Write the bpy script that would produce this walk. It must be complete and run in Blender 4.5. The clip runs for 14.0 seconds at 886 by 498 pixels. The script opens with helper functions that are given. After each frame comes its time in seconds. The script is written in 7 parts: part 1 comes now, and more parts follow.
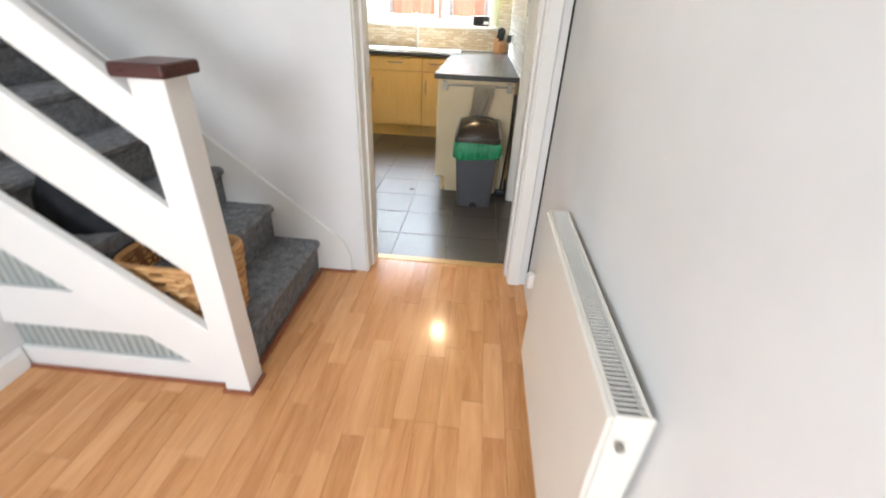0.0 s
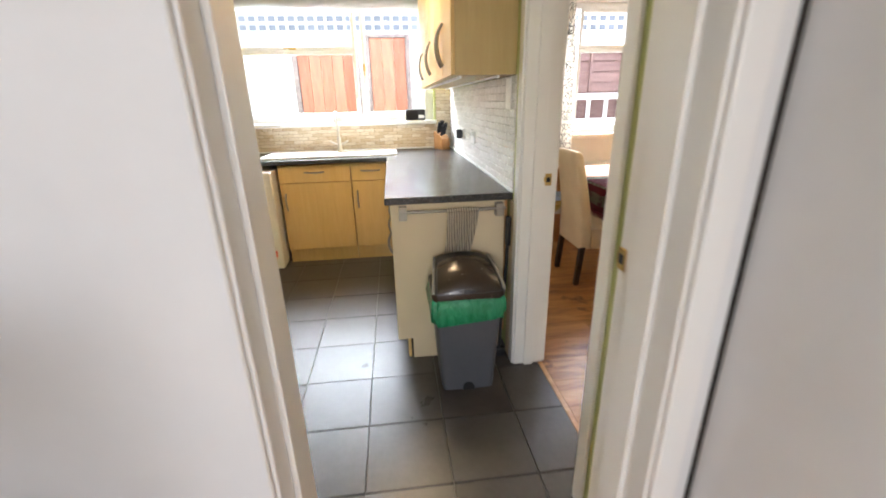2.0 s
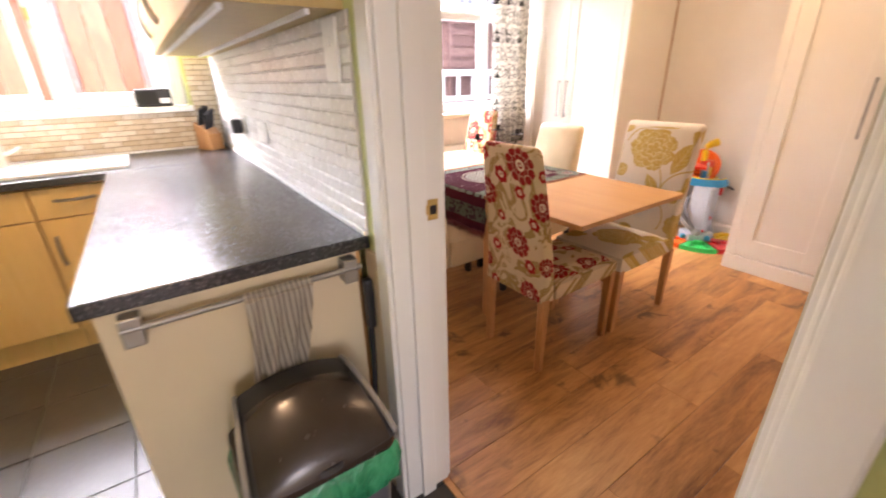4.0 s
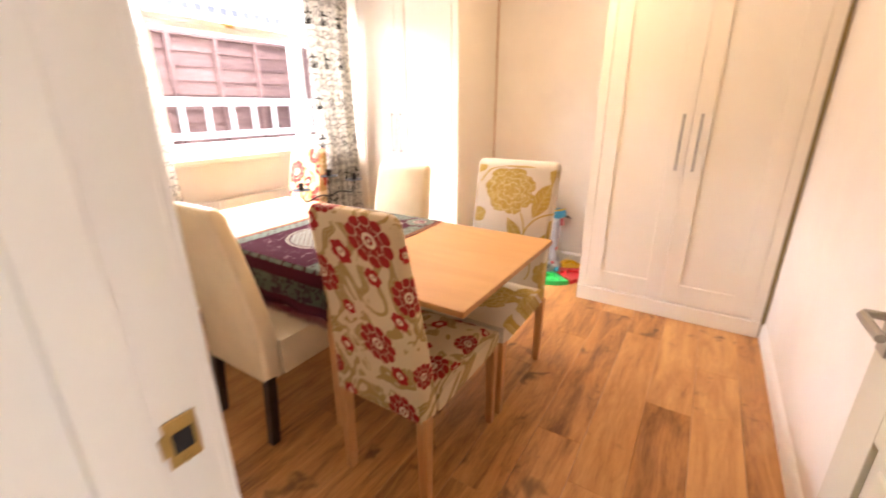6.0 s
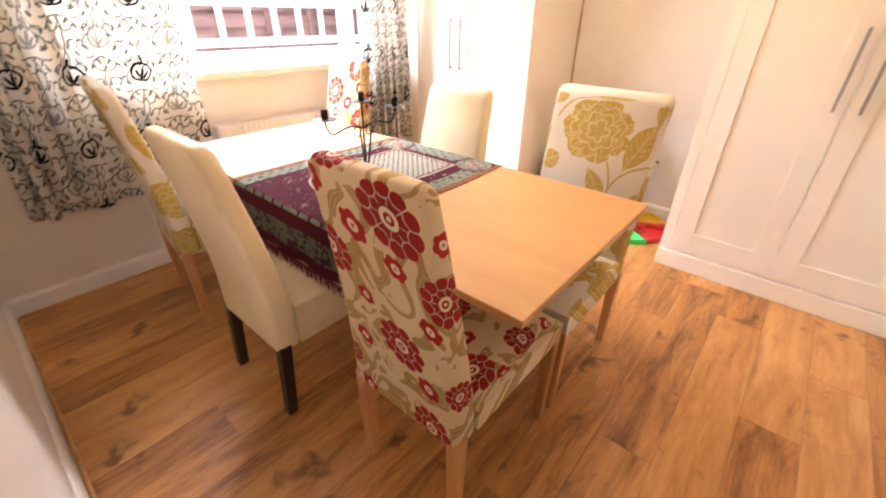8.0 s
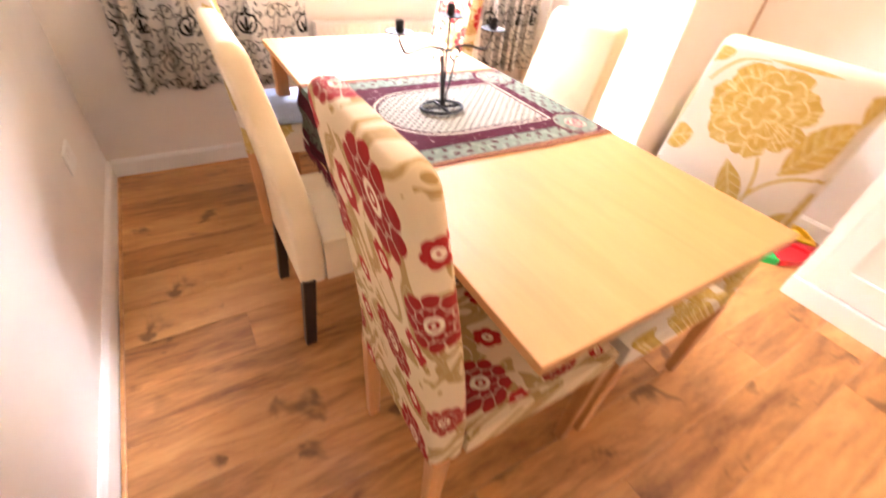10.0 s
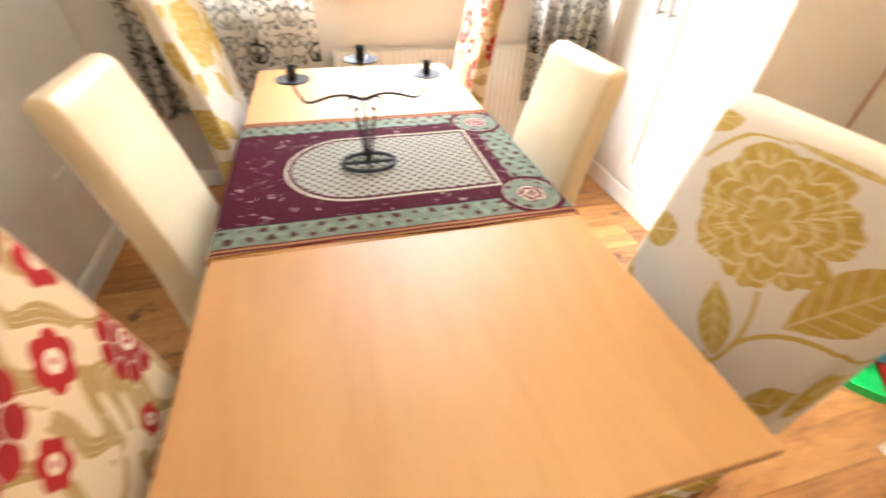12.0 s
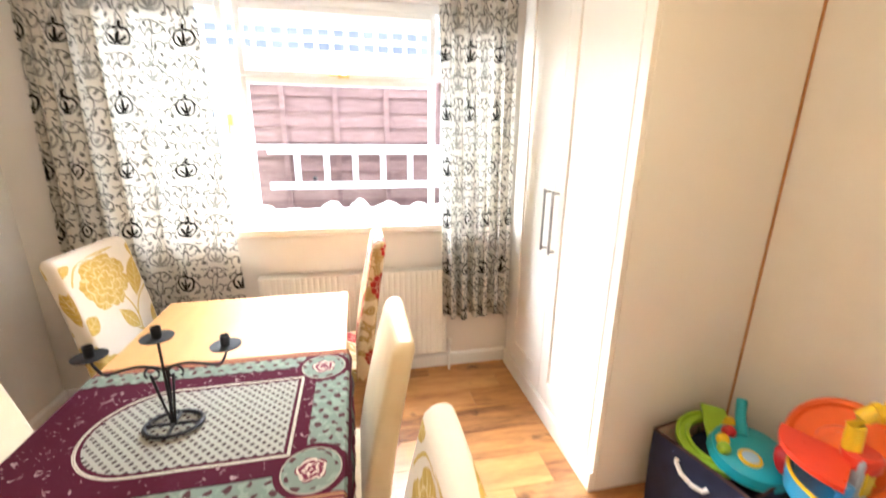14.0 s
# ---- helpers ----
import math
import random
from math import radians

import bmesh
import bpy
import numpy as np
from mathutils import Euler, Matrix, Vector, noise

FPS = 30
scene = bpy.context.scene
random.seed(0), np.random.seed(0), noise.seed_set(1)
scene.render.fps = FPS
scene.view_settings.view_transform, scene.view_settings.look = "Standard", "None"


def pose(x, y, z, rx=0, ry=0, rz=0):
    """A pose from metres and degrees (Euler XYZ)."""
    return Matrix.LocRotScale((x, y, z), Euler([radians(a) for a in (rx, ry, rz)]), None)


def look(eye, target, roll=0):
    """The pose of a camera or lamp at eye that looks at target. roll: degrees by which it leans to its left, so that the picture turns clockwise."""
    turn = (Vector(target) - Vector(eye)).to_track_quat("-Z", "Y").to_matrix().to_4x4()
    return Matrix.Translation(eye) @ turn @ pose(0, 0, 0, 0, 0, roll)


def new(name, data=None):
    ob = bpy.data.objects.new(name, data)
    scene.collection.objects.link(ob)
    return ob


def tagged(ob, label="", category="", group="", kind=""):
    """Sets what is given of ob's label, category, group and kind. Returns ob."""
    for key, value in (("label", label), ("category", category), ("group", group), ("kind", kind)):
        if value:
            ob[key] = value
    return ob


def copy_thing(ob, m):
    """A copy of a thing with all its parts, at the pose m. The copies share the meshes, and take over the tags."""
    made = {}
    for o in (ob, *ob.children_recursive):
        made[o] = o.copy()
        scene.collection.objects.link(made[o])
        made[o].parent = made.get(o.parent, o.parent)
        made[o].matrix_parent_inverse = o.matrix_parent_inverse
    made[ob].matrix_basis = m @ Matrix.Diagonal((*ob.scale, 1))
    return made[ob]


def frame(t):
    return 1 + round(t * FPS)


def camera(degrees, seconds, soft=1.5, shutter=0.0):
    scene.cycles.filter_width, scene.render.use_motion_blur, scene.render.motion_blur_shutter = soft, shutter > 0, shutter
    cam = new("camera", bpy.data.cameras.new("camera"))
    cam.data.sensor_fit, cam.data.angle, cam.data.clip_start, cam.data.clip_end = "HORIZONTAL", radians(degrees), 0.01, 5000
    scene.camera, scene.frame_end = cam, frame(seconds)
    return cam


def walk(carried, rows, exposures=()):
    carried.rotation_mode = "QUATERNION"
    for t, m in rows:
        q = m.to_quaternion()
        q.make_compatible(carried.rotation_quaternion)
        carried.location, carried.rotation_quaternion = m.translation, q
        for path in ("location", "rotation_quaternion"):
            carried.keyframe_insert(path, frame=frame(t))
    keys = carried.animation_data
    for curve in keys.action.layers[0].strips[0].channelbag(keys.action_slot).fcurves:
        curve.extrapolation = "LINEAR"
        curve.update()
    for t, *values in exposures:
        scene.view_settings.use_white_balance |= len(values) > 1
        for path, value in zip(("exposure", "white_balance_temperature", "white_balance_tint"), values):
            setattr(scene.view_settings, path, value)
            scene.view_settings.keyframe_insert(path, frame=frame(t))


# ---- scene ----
cam = camera(94.4, 14.0, 1.8, 0.5)
PATH = [
    (0, (0.106, -0.155, 1.345), (-0.014, 1.572, 0.342), 2.7),
    (0.5, (-0.028, 0.068, 1.38), (-0.035, 1.831, 0.436), 0.4),
    (1, (-0.09, 0.354, 1.381), (-0.125, 2.176, 0.556), -1.3),
    (1.5, (-0.134, 0.773, 1.367), (-0.144, 2.624, 0.608), -1.3),
    (2, (-0.192, 1.173, 1.379), (0.019, 3.043, 0.702), -1.3),
    (2.5, (-0.195, 1.513, 1.35), (-0.059, 3.338, 0.546), -0.5),
    (3, (-0.128, 1.808, 1.347), (-0.095, 3.656, 0.585), 0.7),
    (3.5, (-0.091, 2.013, 1.339), (0.527, 3.751, 0.566), -1.5),
    (6, (0.387, 2.627, 1.345), (1.981, 3.64, 0.688), -0.3),
    (6.5, (0.52, 2.719, 1.358), (2.259, 3.404, 0.646), 2.7),
    (7, (0.668, 2.755, 1.345), (2.394, 3.479, 0.639), 2.8),
    (7.5, (0.699, 2.832, 1.333), (2.244, 3.792, 0.5), 2.0),
    (9.8, (0.979, 2.913, 1.265), (1.911, 4.104, -0.044), 6.9),
    (10, (1.001, 2.964, 1.283), (1.885, 4.223, 0.005), 7.1),
    (10.5, (1.081, 3.092, 1.326), (1.796, 4.506, 0.106), 3.6),
    (11, (1.208, 3.132, 1.325), (1.743, 4.61, 0.089), 1.2),
    (11.5, (1.415, 3.085, 1.318), (1.685, 4.612, 0.055), 1.1),
    (12, (1.651, 3.045, 1.323), (2.087, 4.526, 0.052), 2.6),
    (12.5, (1.896, 3.069, 1.339), (2.533, 4.445, 0.034), 6.1),
    (13, (2.068, 3.078, 1.39), (2.655, 4.558, 0.18), 3.4),
    (13.5, (2.211, 3.012, 1.502), (2.729, 4.749, 0.658), 1.3),
    (14, (2.277, 2.995, 1.58), (2.68, 4.873, 1.024), 0.7),
]
EXPOSURES = [(0.0, 2.12, 6180, 7.5), (1.5, 2.02, 6180, 8.5), (2.0, 1.97, 6300, 11), (3.0, 2.05, 6550, 21), (3.7, 2.15, 6650, 25), (5.8, 2.55, 6800, 23), (7.7, 2.52, 6750, 22), (9.8, 3.2, 6450, 26), (10.6, 3.05, 6350, 25), (12.0, 2.42, 6300, 11), (14.0, 2.33, 6050, 11)]
walk(cam, [(t, look(eye, target, roll)) for t, eye, target, roll in PATH], EXPOSURES)

# ---- light ----
world = bpy.data.worlds.new("sky")
scene.world = world
world.use_nodes = True
wn = world.node_tree
sky = wn.nodes.new("ShaderNodeTexSky")
sky.sky_type, sky.sun_disc = "NISHITA", False
sky.sun_elevation, sky.sun_rotation = radians(48), radians(200)
wn.links.new(sky.outputs[0], wn.nodes["Background"].inputs[0])
wn.nodes["Background"].inputs[1].default_value = 0.10


def lamp(name, kind, m, energy, colour, size=1.0, size_y=None):
    data = bpy.data.lights.new(name, kind)
    data.energy, data.color = energy, colour
    if kind == "AREA":
        data.shape = "RECTANGLE"
        data.size, data.size_y = size, size_y or size
    elif kind == "SUN":
        data.angle = size
    else:
        data.shadow_soft_size = size
    ob = new(name, data)
    ob.matrix_world = m
    return ob


lamp("sun", "SUN", look((-8, 10, 11), (0, 0, 0)), 1.1, (1.0, 0.97, 0.92), radians(18))
# area lamps above the yard, out of view, added to strengthen the windows' sky light
lamp("sky_boost_dining_window", "AREA", look((2.35, 6.6, 3.15), (1.75, 3.6, 0.65)), 145, (0.88, 0.93, 1.0), 2.4, 1.5)
lamp("sky_boost_kitchen_window", "AREA", look((-1.3, 6.8, 3.25), (-1.0, 3.6, 0.5)), 160, (0.86, 0.93, 1.0), 3.2, 1.5)
# unseen area lamps, added for daylight assumed from front door and landing
lamp("hall_rear_fill", "AREA", look((-0.60, -1.72, 1.50), (-0.1, 2.0, 0.9)), 10.5, (0.97, 0.98, 1.0), 1.0, 0.6)
lamp("stairwell_fill", "AREA", look((-2.2, 1.35, 4.3), (-1.6, 1.35, 0.0)), 5.5, (0.97, 0.98, 1.0), 0.8, 0.8)
# kitchen ceiling lamp, and a warm fill added out of view in the dining room
lamp("kitchen_lamp_light", "POINT", pose(-0.2, 3.9, 2.22), 8.5, (1.0, 0.72, 0.42), 0.03)
lamp("dining_warm_fill", "POINT", pose(2.42, 3.50, 2.10), 5.2, (1.0, 0.72, 0.40), 0.22)


# ---- materials ----
class E:
    """A number in a node tree, with the sums that one does on it."""

    def __init__(self, tree, socket):
        self.t, self.s = tree, socket

    def op(self, kind, *others):
        n = self.t.nodes.new("ShaderNodeMath")
        n.operation = kind
        for i, v in enumerate((self, *others)):
            if isinstance(v, E):
                self.t.links.new(v.s, n.inputs[i])
            else:
                n.inputs[i].default_value = v
        return E(self.t, n.outputs[0])

    def __add__(self, o): return self.op("ADD", o)
    def __sub__(self, o): return self.op("SUBTRACT", o)
    def __mul__(self, o): return self.op("MULTIPLY", o)
    def __truediv__(self, o): return self.op("DIVIDE", o)
    def __radd__(self, o): return self.op("ADD", o)
    def __rmul__(self, o): return self.op("MULTIPLY", o)
    def __rsub__(self, o): return self.op("MULTIPLY", -1.0).op("ADD", o)
    def lt(self, o): return self.op("LESS_THAN", o)
    def gt(self, o): return self.op("GREATER_THAN", o)
    def abs(self): return self.op("ABSOLUTE")
    def sin(self): return self.op("SINE")
    def max(self, o): return self.op("MAXIMUM", o)
    def min(self, o): return self.op("MINIMUM", o)
    def mod(self, o): return self.op("FLOORED_MODULO", o)
    def floor(self): return self.op("FLOOR")
    def hypot(self, o): return (self * self + o * o).op("SQRT")
    def atan2(self, o): return self.op("ARCTAN2", o)
    def smooth(self, a, b):
        n = self.t.nodes.new("ShaderNodeMapRange")
        n.interpolation_type = "SMOOTHSTEP"
        self.t.links.new(self.s, n.inputs[0])
        n.inputs[1].default_value, n.inputs[2].default_value = a, b
        return E(self.t, n.outputs[0])


class Mat:
    """A node material with the Principled shader and short ways to its inputs."""

    def __init__(self, name, colour=(0.5, 0.5, 0.5), rough=0.5, metal=0.0):
        self.m = bpy.data.materials.new(name)
        self.m.use_nodes = True
        self.t = self.m.node_tree
        self.b = self.t.nodes["Principled BSDF"]
        self.b.inputs["Base Color"].default_value = (*colour, 1)
        self.b.inputs["Roughness"].default_value = rough
        self.b.inputs["Metallic"].default_value = metal

    def node(self, kind, **values):
        n = self.t.nodes.new(kind)
        for k, v in values.items():
            n.inputs[k].default_value = v
        return n

    def coords(self, scale=(1, 1, 1), shuffle=0.0):
        c = self.t.nodes.new("ShaderNodeTexCoord")
        m = self.t.nodes.new("ShaderNodeMapping")
        m.inputs["Scale"].default_value = scale
        self.t.links.new(c.outputs["Object"], m.inputs["Vector"])
        if shuffle:
            info = self.t.nodes.new("ShaderNodeObjectInfo")
            mul = self.t.nodes.new("ShaderNodeVectorMath")
            mul.operation = "MULTIPLY"
            self.t.links.new(info.outputs["Random"], mul.inputs[0])
            mul.inputs[1].default_value = (shuffle * 7.1, shuffle * 3.3, shuffle * 5.7)
            self.t.links.new(mul.outputs[0], m.inputs["Location"])
        return m.outputs[0]

    def xyz(self):
        sep = self.t.nodes.new("ShaderNodeSeparateXYZ")
        self.t.links.new(self.coords(), sep.inputs[0])
        return [E(self.t, o) for o in sep.outputs]

    def noise(self, vec, scale=5.0, detail=4.0, rough=0.55, distort=0.0):
        n = self.node("ShaderNodeTexNoise", Scale=scale, Detail=detail, Roughness=rough, Distortion=distort)
        self.t.links.new(vec, n.inputs["Vector"])
        return E(self.t, n.outputs[0])

    def vec(self, *values):
        n = self.t.nodes.new("ShaderNodeCombineXYZ")
        for i, v in enumerate(values):
            if isinstance(v, E):
                self.t.links.new(v.s, n.inputs[i])
            else:
                n.inputs[i].default_value = v
        return n.outputs[0]

    def ramp(self, value, stops):
        n = self.t.nodes.new("ShaderNodeValToRGB")
        e = n.color_ramp.elements
        while len(e) < len(stops):
            e.new(0.5)
        for el, (p, c) in zip(e, stops):
            el.position, el.color = p, (*c, 1)
        self.t.links.new(value.s, n.inputs[0])
        return n.outputs[0]

    def mix(self, fac, a, b, kind="MIX"):
        n = self.t.nodes.new("ShaderNodeMix")
        n.data_type, n.blend_type = "RGBA", kind
        if isinstance(fac, E):
            self.t.links.new(fac.s, n.inputs[0])
        else:
            n.inputs[0].default_value = fac
        for i, v in ((6, a), (7, b)):
            if isinstance(v, tuple):
                n.inputs[i].default_value = (*v, 1)
            else:
                self.t.links.new(v, n.inputs[i])
        return n.outputs[2]

    def colour(self, socket):
        self.t.links.new(socket, self.b.inputs["Base Color"])
        return self

    def rough(self, value):
        self.t.links.new(value.s, self.b.inputs["Roughness"])
        return self

    def bump(self, value, strength=0.2, distance=0.002):
        n = self.node("ShaderNodeBump", Strength=strength, Distance=distance)
        self.t.links.new(value.s, n.inputs["Height"])
        self.t.links.new(n.outputs[0], self.b.inputs["Normal"])
        return self

    def random(self, island=False):
        n = self.t.nodes.new("ShaderNodeNewGeometry" if island else "ShaderNodeObjectInfo")
        return E(self.t, n.outputs["Random Per Island" if island else "Random"])


def painted(name, colour, rough=0.5, vary=0.05, scale=3.0, bump=0.08):
    m = Mat(name, colour, rough)
    v = m.coords()
    big, fine = m.noise(v, scale, 3), m.noise(v, 160, 2)
    dark = tuple(c * (1 - vary * 1.6) for c in colour)
    m.colour(m.ramp(big, [(0.3, dark), (0.7, colour)]))
    m.rough(big * 0.12 + (rough - 0.06))
    m.bump(fine, bump, 0.001)
    return m.m


def plain(name, colour, rough=0.5, metal=0.0, vary=0.08, scale=25):
    m = Mat(name, colour, rough, metal)
    n = m.noise(m.coords(), scale, 3)
    m.colour(m.ramp(n, [(0.3, tuple(c * (1 - vary) for c in colour)), (0.7, tuple(min(1, c * (1 + vary)) for c in colour))]))
    m.rough(n * 0.15 + (rough - 0.07))
    return m.m


def wood(name, dark, mid, light, scale=(1, 14, 14), rough=0.4, spread=0.25, shuffle=9.0, knots=0.0, bump=0.1):
    """Wood whose grain runs along the axis with the smallest scale."""
    m = Mat(name, mid, rough)
    v = m.coords(scale, shuffle)
    grain = m.noise(v, 2.2, 6, 0.62, 0.7)
    fine = m.noise(v, 14, 4, 0.6)
    r = m.random()
    k = grain * 0.75 + fine * 0.25 + (r - 0.5) * spread
    col = m.ramp(k, [(0.28, dark), (0.5, mid), (0.72, light)])
    if knots:
        spot = m.noise(m.coords((scale[0] * 2.2, scale[1] * 0.35, scale[2] * 0.35), shuffle), 2.4, 3, 0.6, 0.4).smooth(0.60, 0.72)
        col = m.mix(spot * knots, col, tuple(c * 0.45 for c in dark))
    m.colour(col)
    m.rough(fine * 0.2 + (rough - 0.1))
    m.bump(grain * 0.5 + fine * 0.5, bump, 0.0015)
    return m.m


WALL_HALL = painted("hall_paint", (0.775, 0.775, 0.77), 0.5)
WALL_CREAM = painted("cream_paint", (0.80, 0.755, 0.69), 0.5)
WALL_GREEN = painted("lime_paint", (0.60, 0.65, 0.28), 0.55)
CEIL = painted("ceiling_paint", (0.82, 0.81, 0.78), 0.7)
GLOSS = painted("white_gloss_paint", (0.80, 0.79, 0.76), 0.3, 0.02, 2.0, 0.06)
GLOSS_CREAM = painted("cream_gloss_paint", (0.82, 0.76, 0.66), 0.32, 0.025, 1.5, 0.06)
RADIATOR = painted("radiator_enamel", (0.78, 0.76, 0.70), 0.35, 0.04)
UPVC = plain("white_upvc", (0.83, 0.84, 0.84), 0.3, 0, 0.02)
BEECH = wood("beech_laminate", (0.44, 0.20, 0.075), (0.57, 0.285, 0.12), (0.66, 0.36, 0.17), (9, 0.9, 9), 0.14, 0.26, 9, 0, 0.015)
OAK = wood("rustic_oak_laminate", (0.16, 0.055, 0.015), (0.465, 0.212, 0.064), (0.64, 0.34, 0.125), (1.0, 6.5, 6.5), 0.36, 0.24, 9, 0.75, 0.12)
BEECH.node_tree.nodes["Principled BSDF"].inputs["Specular IOR Level"].default_value = 0.3
TABLE_WOOD = wood("beech_veneer", (0.40, 0.195, 0.062), (0.455, 0.23, 0.076), (0.50, 0.265, 0.095), (5, 0.9, 5), 0.5, 0.0, 0, 0, 0.02)
LEG_WOOD = wood("oak_leg", (0.36, 0.15, 0.045), (0.50, 0.23, 0.08), (0.58, 0.29, 0.11), (16, 16, 2), 0.4)
DARK_LEG = wood("dark_leg", (0.012, 0.007, 0.005), (0.022, 0.012, 0.009), (0.04, 0.02, 0.014), (16, 16, 2), 0.35)
MAHOGANY = wood("mahogany", (0.035, 0.008, 0.006), (0.06, 0.014, 0.01), (0.10, 0.026, 0.018), (2, 16, 16), 0.3)
BEADING = wood("reddish_beading", (0.16, 0.045, 0.02), (0.24, 0.075, 0.035), (0.32, 0.11, 0.05), (3, 3, 3), 0.4)
SATIN = plain("satin_nickel", (0.42, 0.40, 0.37), 0.32, 0.9, 0.05)
BRASS_STRIP = plain("threshold_strip", (0.45, 0.27, 0.09), 0.35, 0.3)
CABINET = wood("maple_cabinet", (0.62, 0.41, 0.155), (0.68, 0.46, 0.18), (0.72, 0.51, 0.22), (12, 12, 1), 0.42, 0.08, 9, 0, 0.02)
CABINET_PALE = painted("cream_end_panel", (0.68, 0.56, 0.38), 0.45)
END_PANEL = wood("tan_end_panel", (0.40, 0.20, 0.065), (0.48, 0.25, 0.085), (0.54, 0.29, 0.11), (10, 10, 1), 0.45, 0.05, 5, 0, 0.02)
STEEL = plain("dark_brushed_steel", (0.30, 0.28, 0.25), 0.42, 0.6, 0.05)
CHROME = plain("brushed_chrome", (0.70, 0.68, 0.65), 0.35, 0.85, 0.05)
BRASS = plain("aged_brass", (0.60, 0.42, 0.16), 0.3, 1.0)
BLACK = plain("black_plastic", (0.012, 0.012, 0.014), 0.4)
IRON = plain("black_iron", (0.008, 0.008, 0.009), 0.55, 0.3)
WHITE_PLASTIC = plain("white_plastic", (0.80, 0.79, 0.76), 0.35, 0, 0.02)


def glass_mat():
    m = Mat("window_glass", (1, 1, 1), 0.02)
    m.b.inputs["Transmission Weight"].default_value = 1.0
    m.b.inputs["IOR"].default_value = 1.05
    return m.m


GLASS = glass_mat()


def frosted_mat():
    m = Mat("obscure_glass", (0.95, 0.97, 0.97), 0.35)
    m.b.inputs["Transmission Weight"].default_value = 1.0
    m.b.inputs["IOR"].default_value = 1.2
    m.bump(m.noise(m.coords(), 60, 2), 0.3, 0.003)
    return m.m


FROSTED = frosted_mat()


def carpet_mat():
    m = Mat("grey_carpet", (0.07, 0.075, 0.08), 0.95)
    v = m.coords()
    n, f = m.noise(v, 28, 5, 0.7), m.noise(v, 220, 3)
    m.colour(m.ramp(n * 0.5 + f * 0.5, [(0.36, (0.055, 0.057, 0.062)), (0.64, (0.27, 0.275, 0.285))]))
    m.bump(f, 0.6, 0.004)
    return m.m


CARPET = carpet_mat()


def worktop_mat():
    m = Mat("black_worktop", (0.03, 0.03, 0.032), 0.33)
    v = m.coords()
    n = m.noise(v, 120, 3)
    m.colour(m.ramp(n, [(0.35, (0.018, 0.018, 0.02)), (0.7, (0.05, 0.05, 0.052))]))
    m.rough(n * 0.12 + 0.20)
    return m.m


WORKTOP = worktop_mat()


def slate_mat():
    m = Mat("slate_tile", (0.05, 0.047, 0.046), 0.35)
    v = m.coords((1, 1, 1), 9)
    n, f = m.noise(v, 5, 5, 0.6), m.noise(v, 45, 4)
    col = m.ramp(n * 0.7 + f * 0.3, [(0.3, (0.038, 0.033, 0.030)), (0.7, (0.072, 0.064, 0.058))])
    m.colour(m.mix((m.random() * 0.25), col, (0.09, 0.085, 0.08)))
    m.rough(n * 0.25 + 0.2)
    m.bump(n * 0.6 + f * 0.4, 0.25, 0.002)
    return m.m


SLATE = slate_mat()
GROUT = plain("grey_grout", (0.21, 0.20, 0.195), 0.9)


# ---- building helpers ----
def box(bm, x0, y0, z0, x1, y1, z1, bevel=0.0, segs=2):
    r = bmesh.ops.create_cube(bm, size=1.0, matrix=Matrix.Translation(((x0 + x1) / 2, (y0 + y1) / 2, (z0 + z1) / 2)) @ Matrix.Diagonal((abs(x1 - x0), abs(y1 - y0), abs(z1 - z0), 1)))
    if bevel:
        es = list({e for v in r["verts"] for e in v.link_edges})
        bmesh.ops.bevel(bm, geom=es, offset=bevel, segments=segs, affect="EDGES", profile=0.5)
    return bm


def prism(bm, outline, axis, a, b, bevel=0.0):
    """A flat outline of (u, v), drawn out along an axis from a to b."""
    def at(u, v, w):
        return {"x": (w, u, v), "y": (u, w, v), "z": (u, v, w)}[axis]
    lo = [bm.verts.new(at(u, v, a)) for u, v in outline]
    hi = [bm.verts.new(at(u, v, b)) for u, v in outline]
    n = len(outline)
    fs = [bm.faces.new(lo), bm.faces.new(hi[::-1])] + [bm.faces.new((lo[i], hi[i], hi[(i + 1) % n], lo[(i + 1) % n])) for i in range(n)]
    bmesh.ops.recalc_face_normals(bm, faces=fs)
    if bevel:
        es = list({e for f in fs for e in f.edges})
        bmesh.ops.bevel(bm, geom=es, offset=bevel, segments=2, affect="EDGES", profile=0.5)
    return bm


def tube(bm, pts, r, sides=8, r_end=None, closed=False):
    """A round rod along a line of points."""
    pts = [Vector(p) for p in pts]
    n, rings = len(pts), []
    up = Vector((0, 0, 1))
    for i, p in enumerate(pts):
        a, b = pts[i - 1] if i or closed else p, pts[(i + 1) % n] if i < n - 1 or closed else p
        d = (b - a).normalized()
        side = d.cross(up if abs(d.z) < 0.95 else Vector((1, 0, 0))).normalized()
        oth = d.cross(side)
        rr = r if r_end is None else r + (r_end - r) * i / max(1, n - 1)
        rings.append([bm.verts.new(p + (side * math.cos(2 * math.pi * k / sides) + oth * math.sin(2 * math.pi * k / sides)) * rr) for k in range(sides)])
    for i in range(n if closed else n - 1):
        A, B = rings[i], rings[(i + 1) % n]
        for k in range(sides):
            bm.faces.new((A[k], A[(k + 1) % sides], B[(k + 1) % sides], B[k]))
    if not closed:
        bm.faces.new(rings[0]), bm.faces.new(rings[-1][::-1])
    bmesh.ops.recalc_face_normals(bm, faces=bm.faces)
    return bm


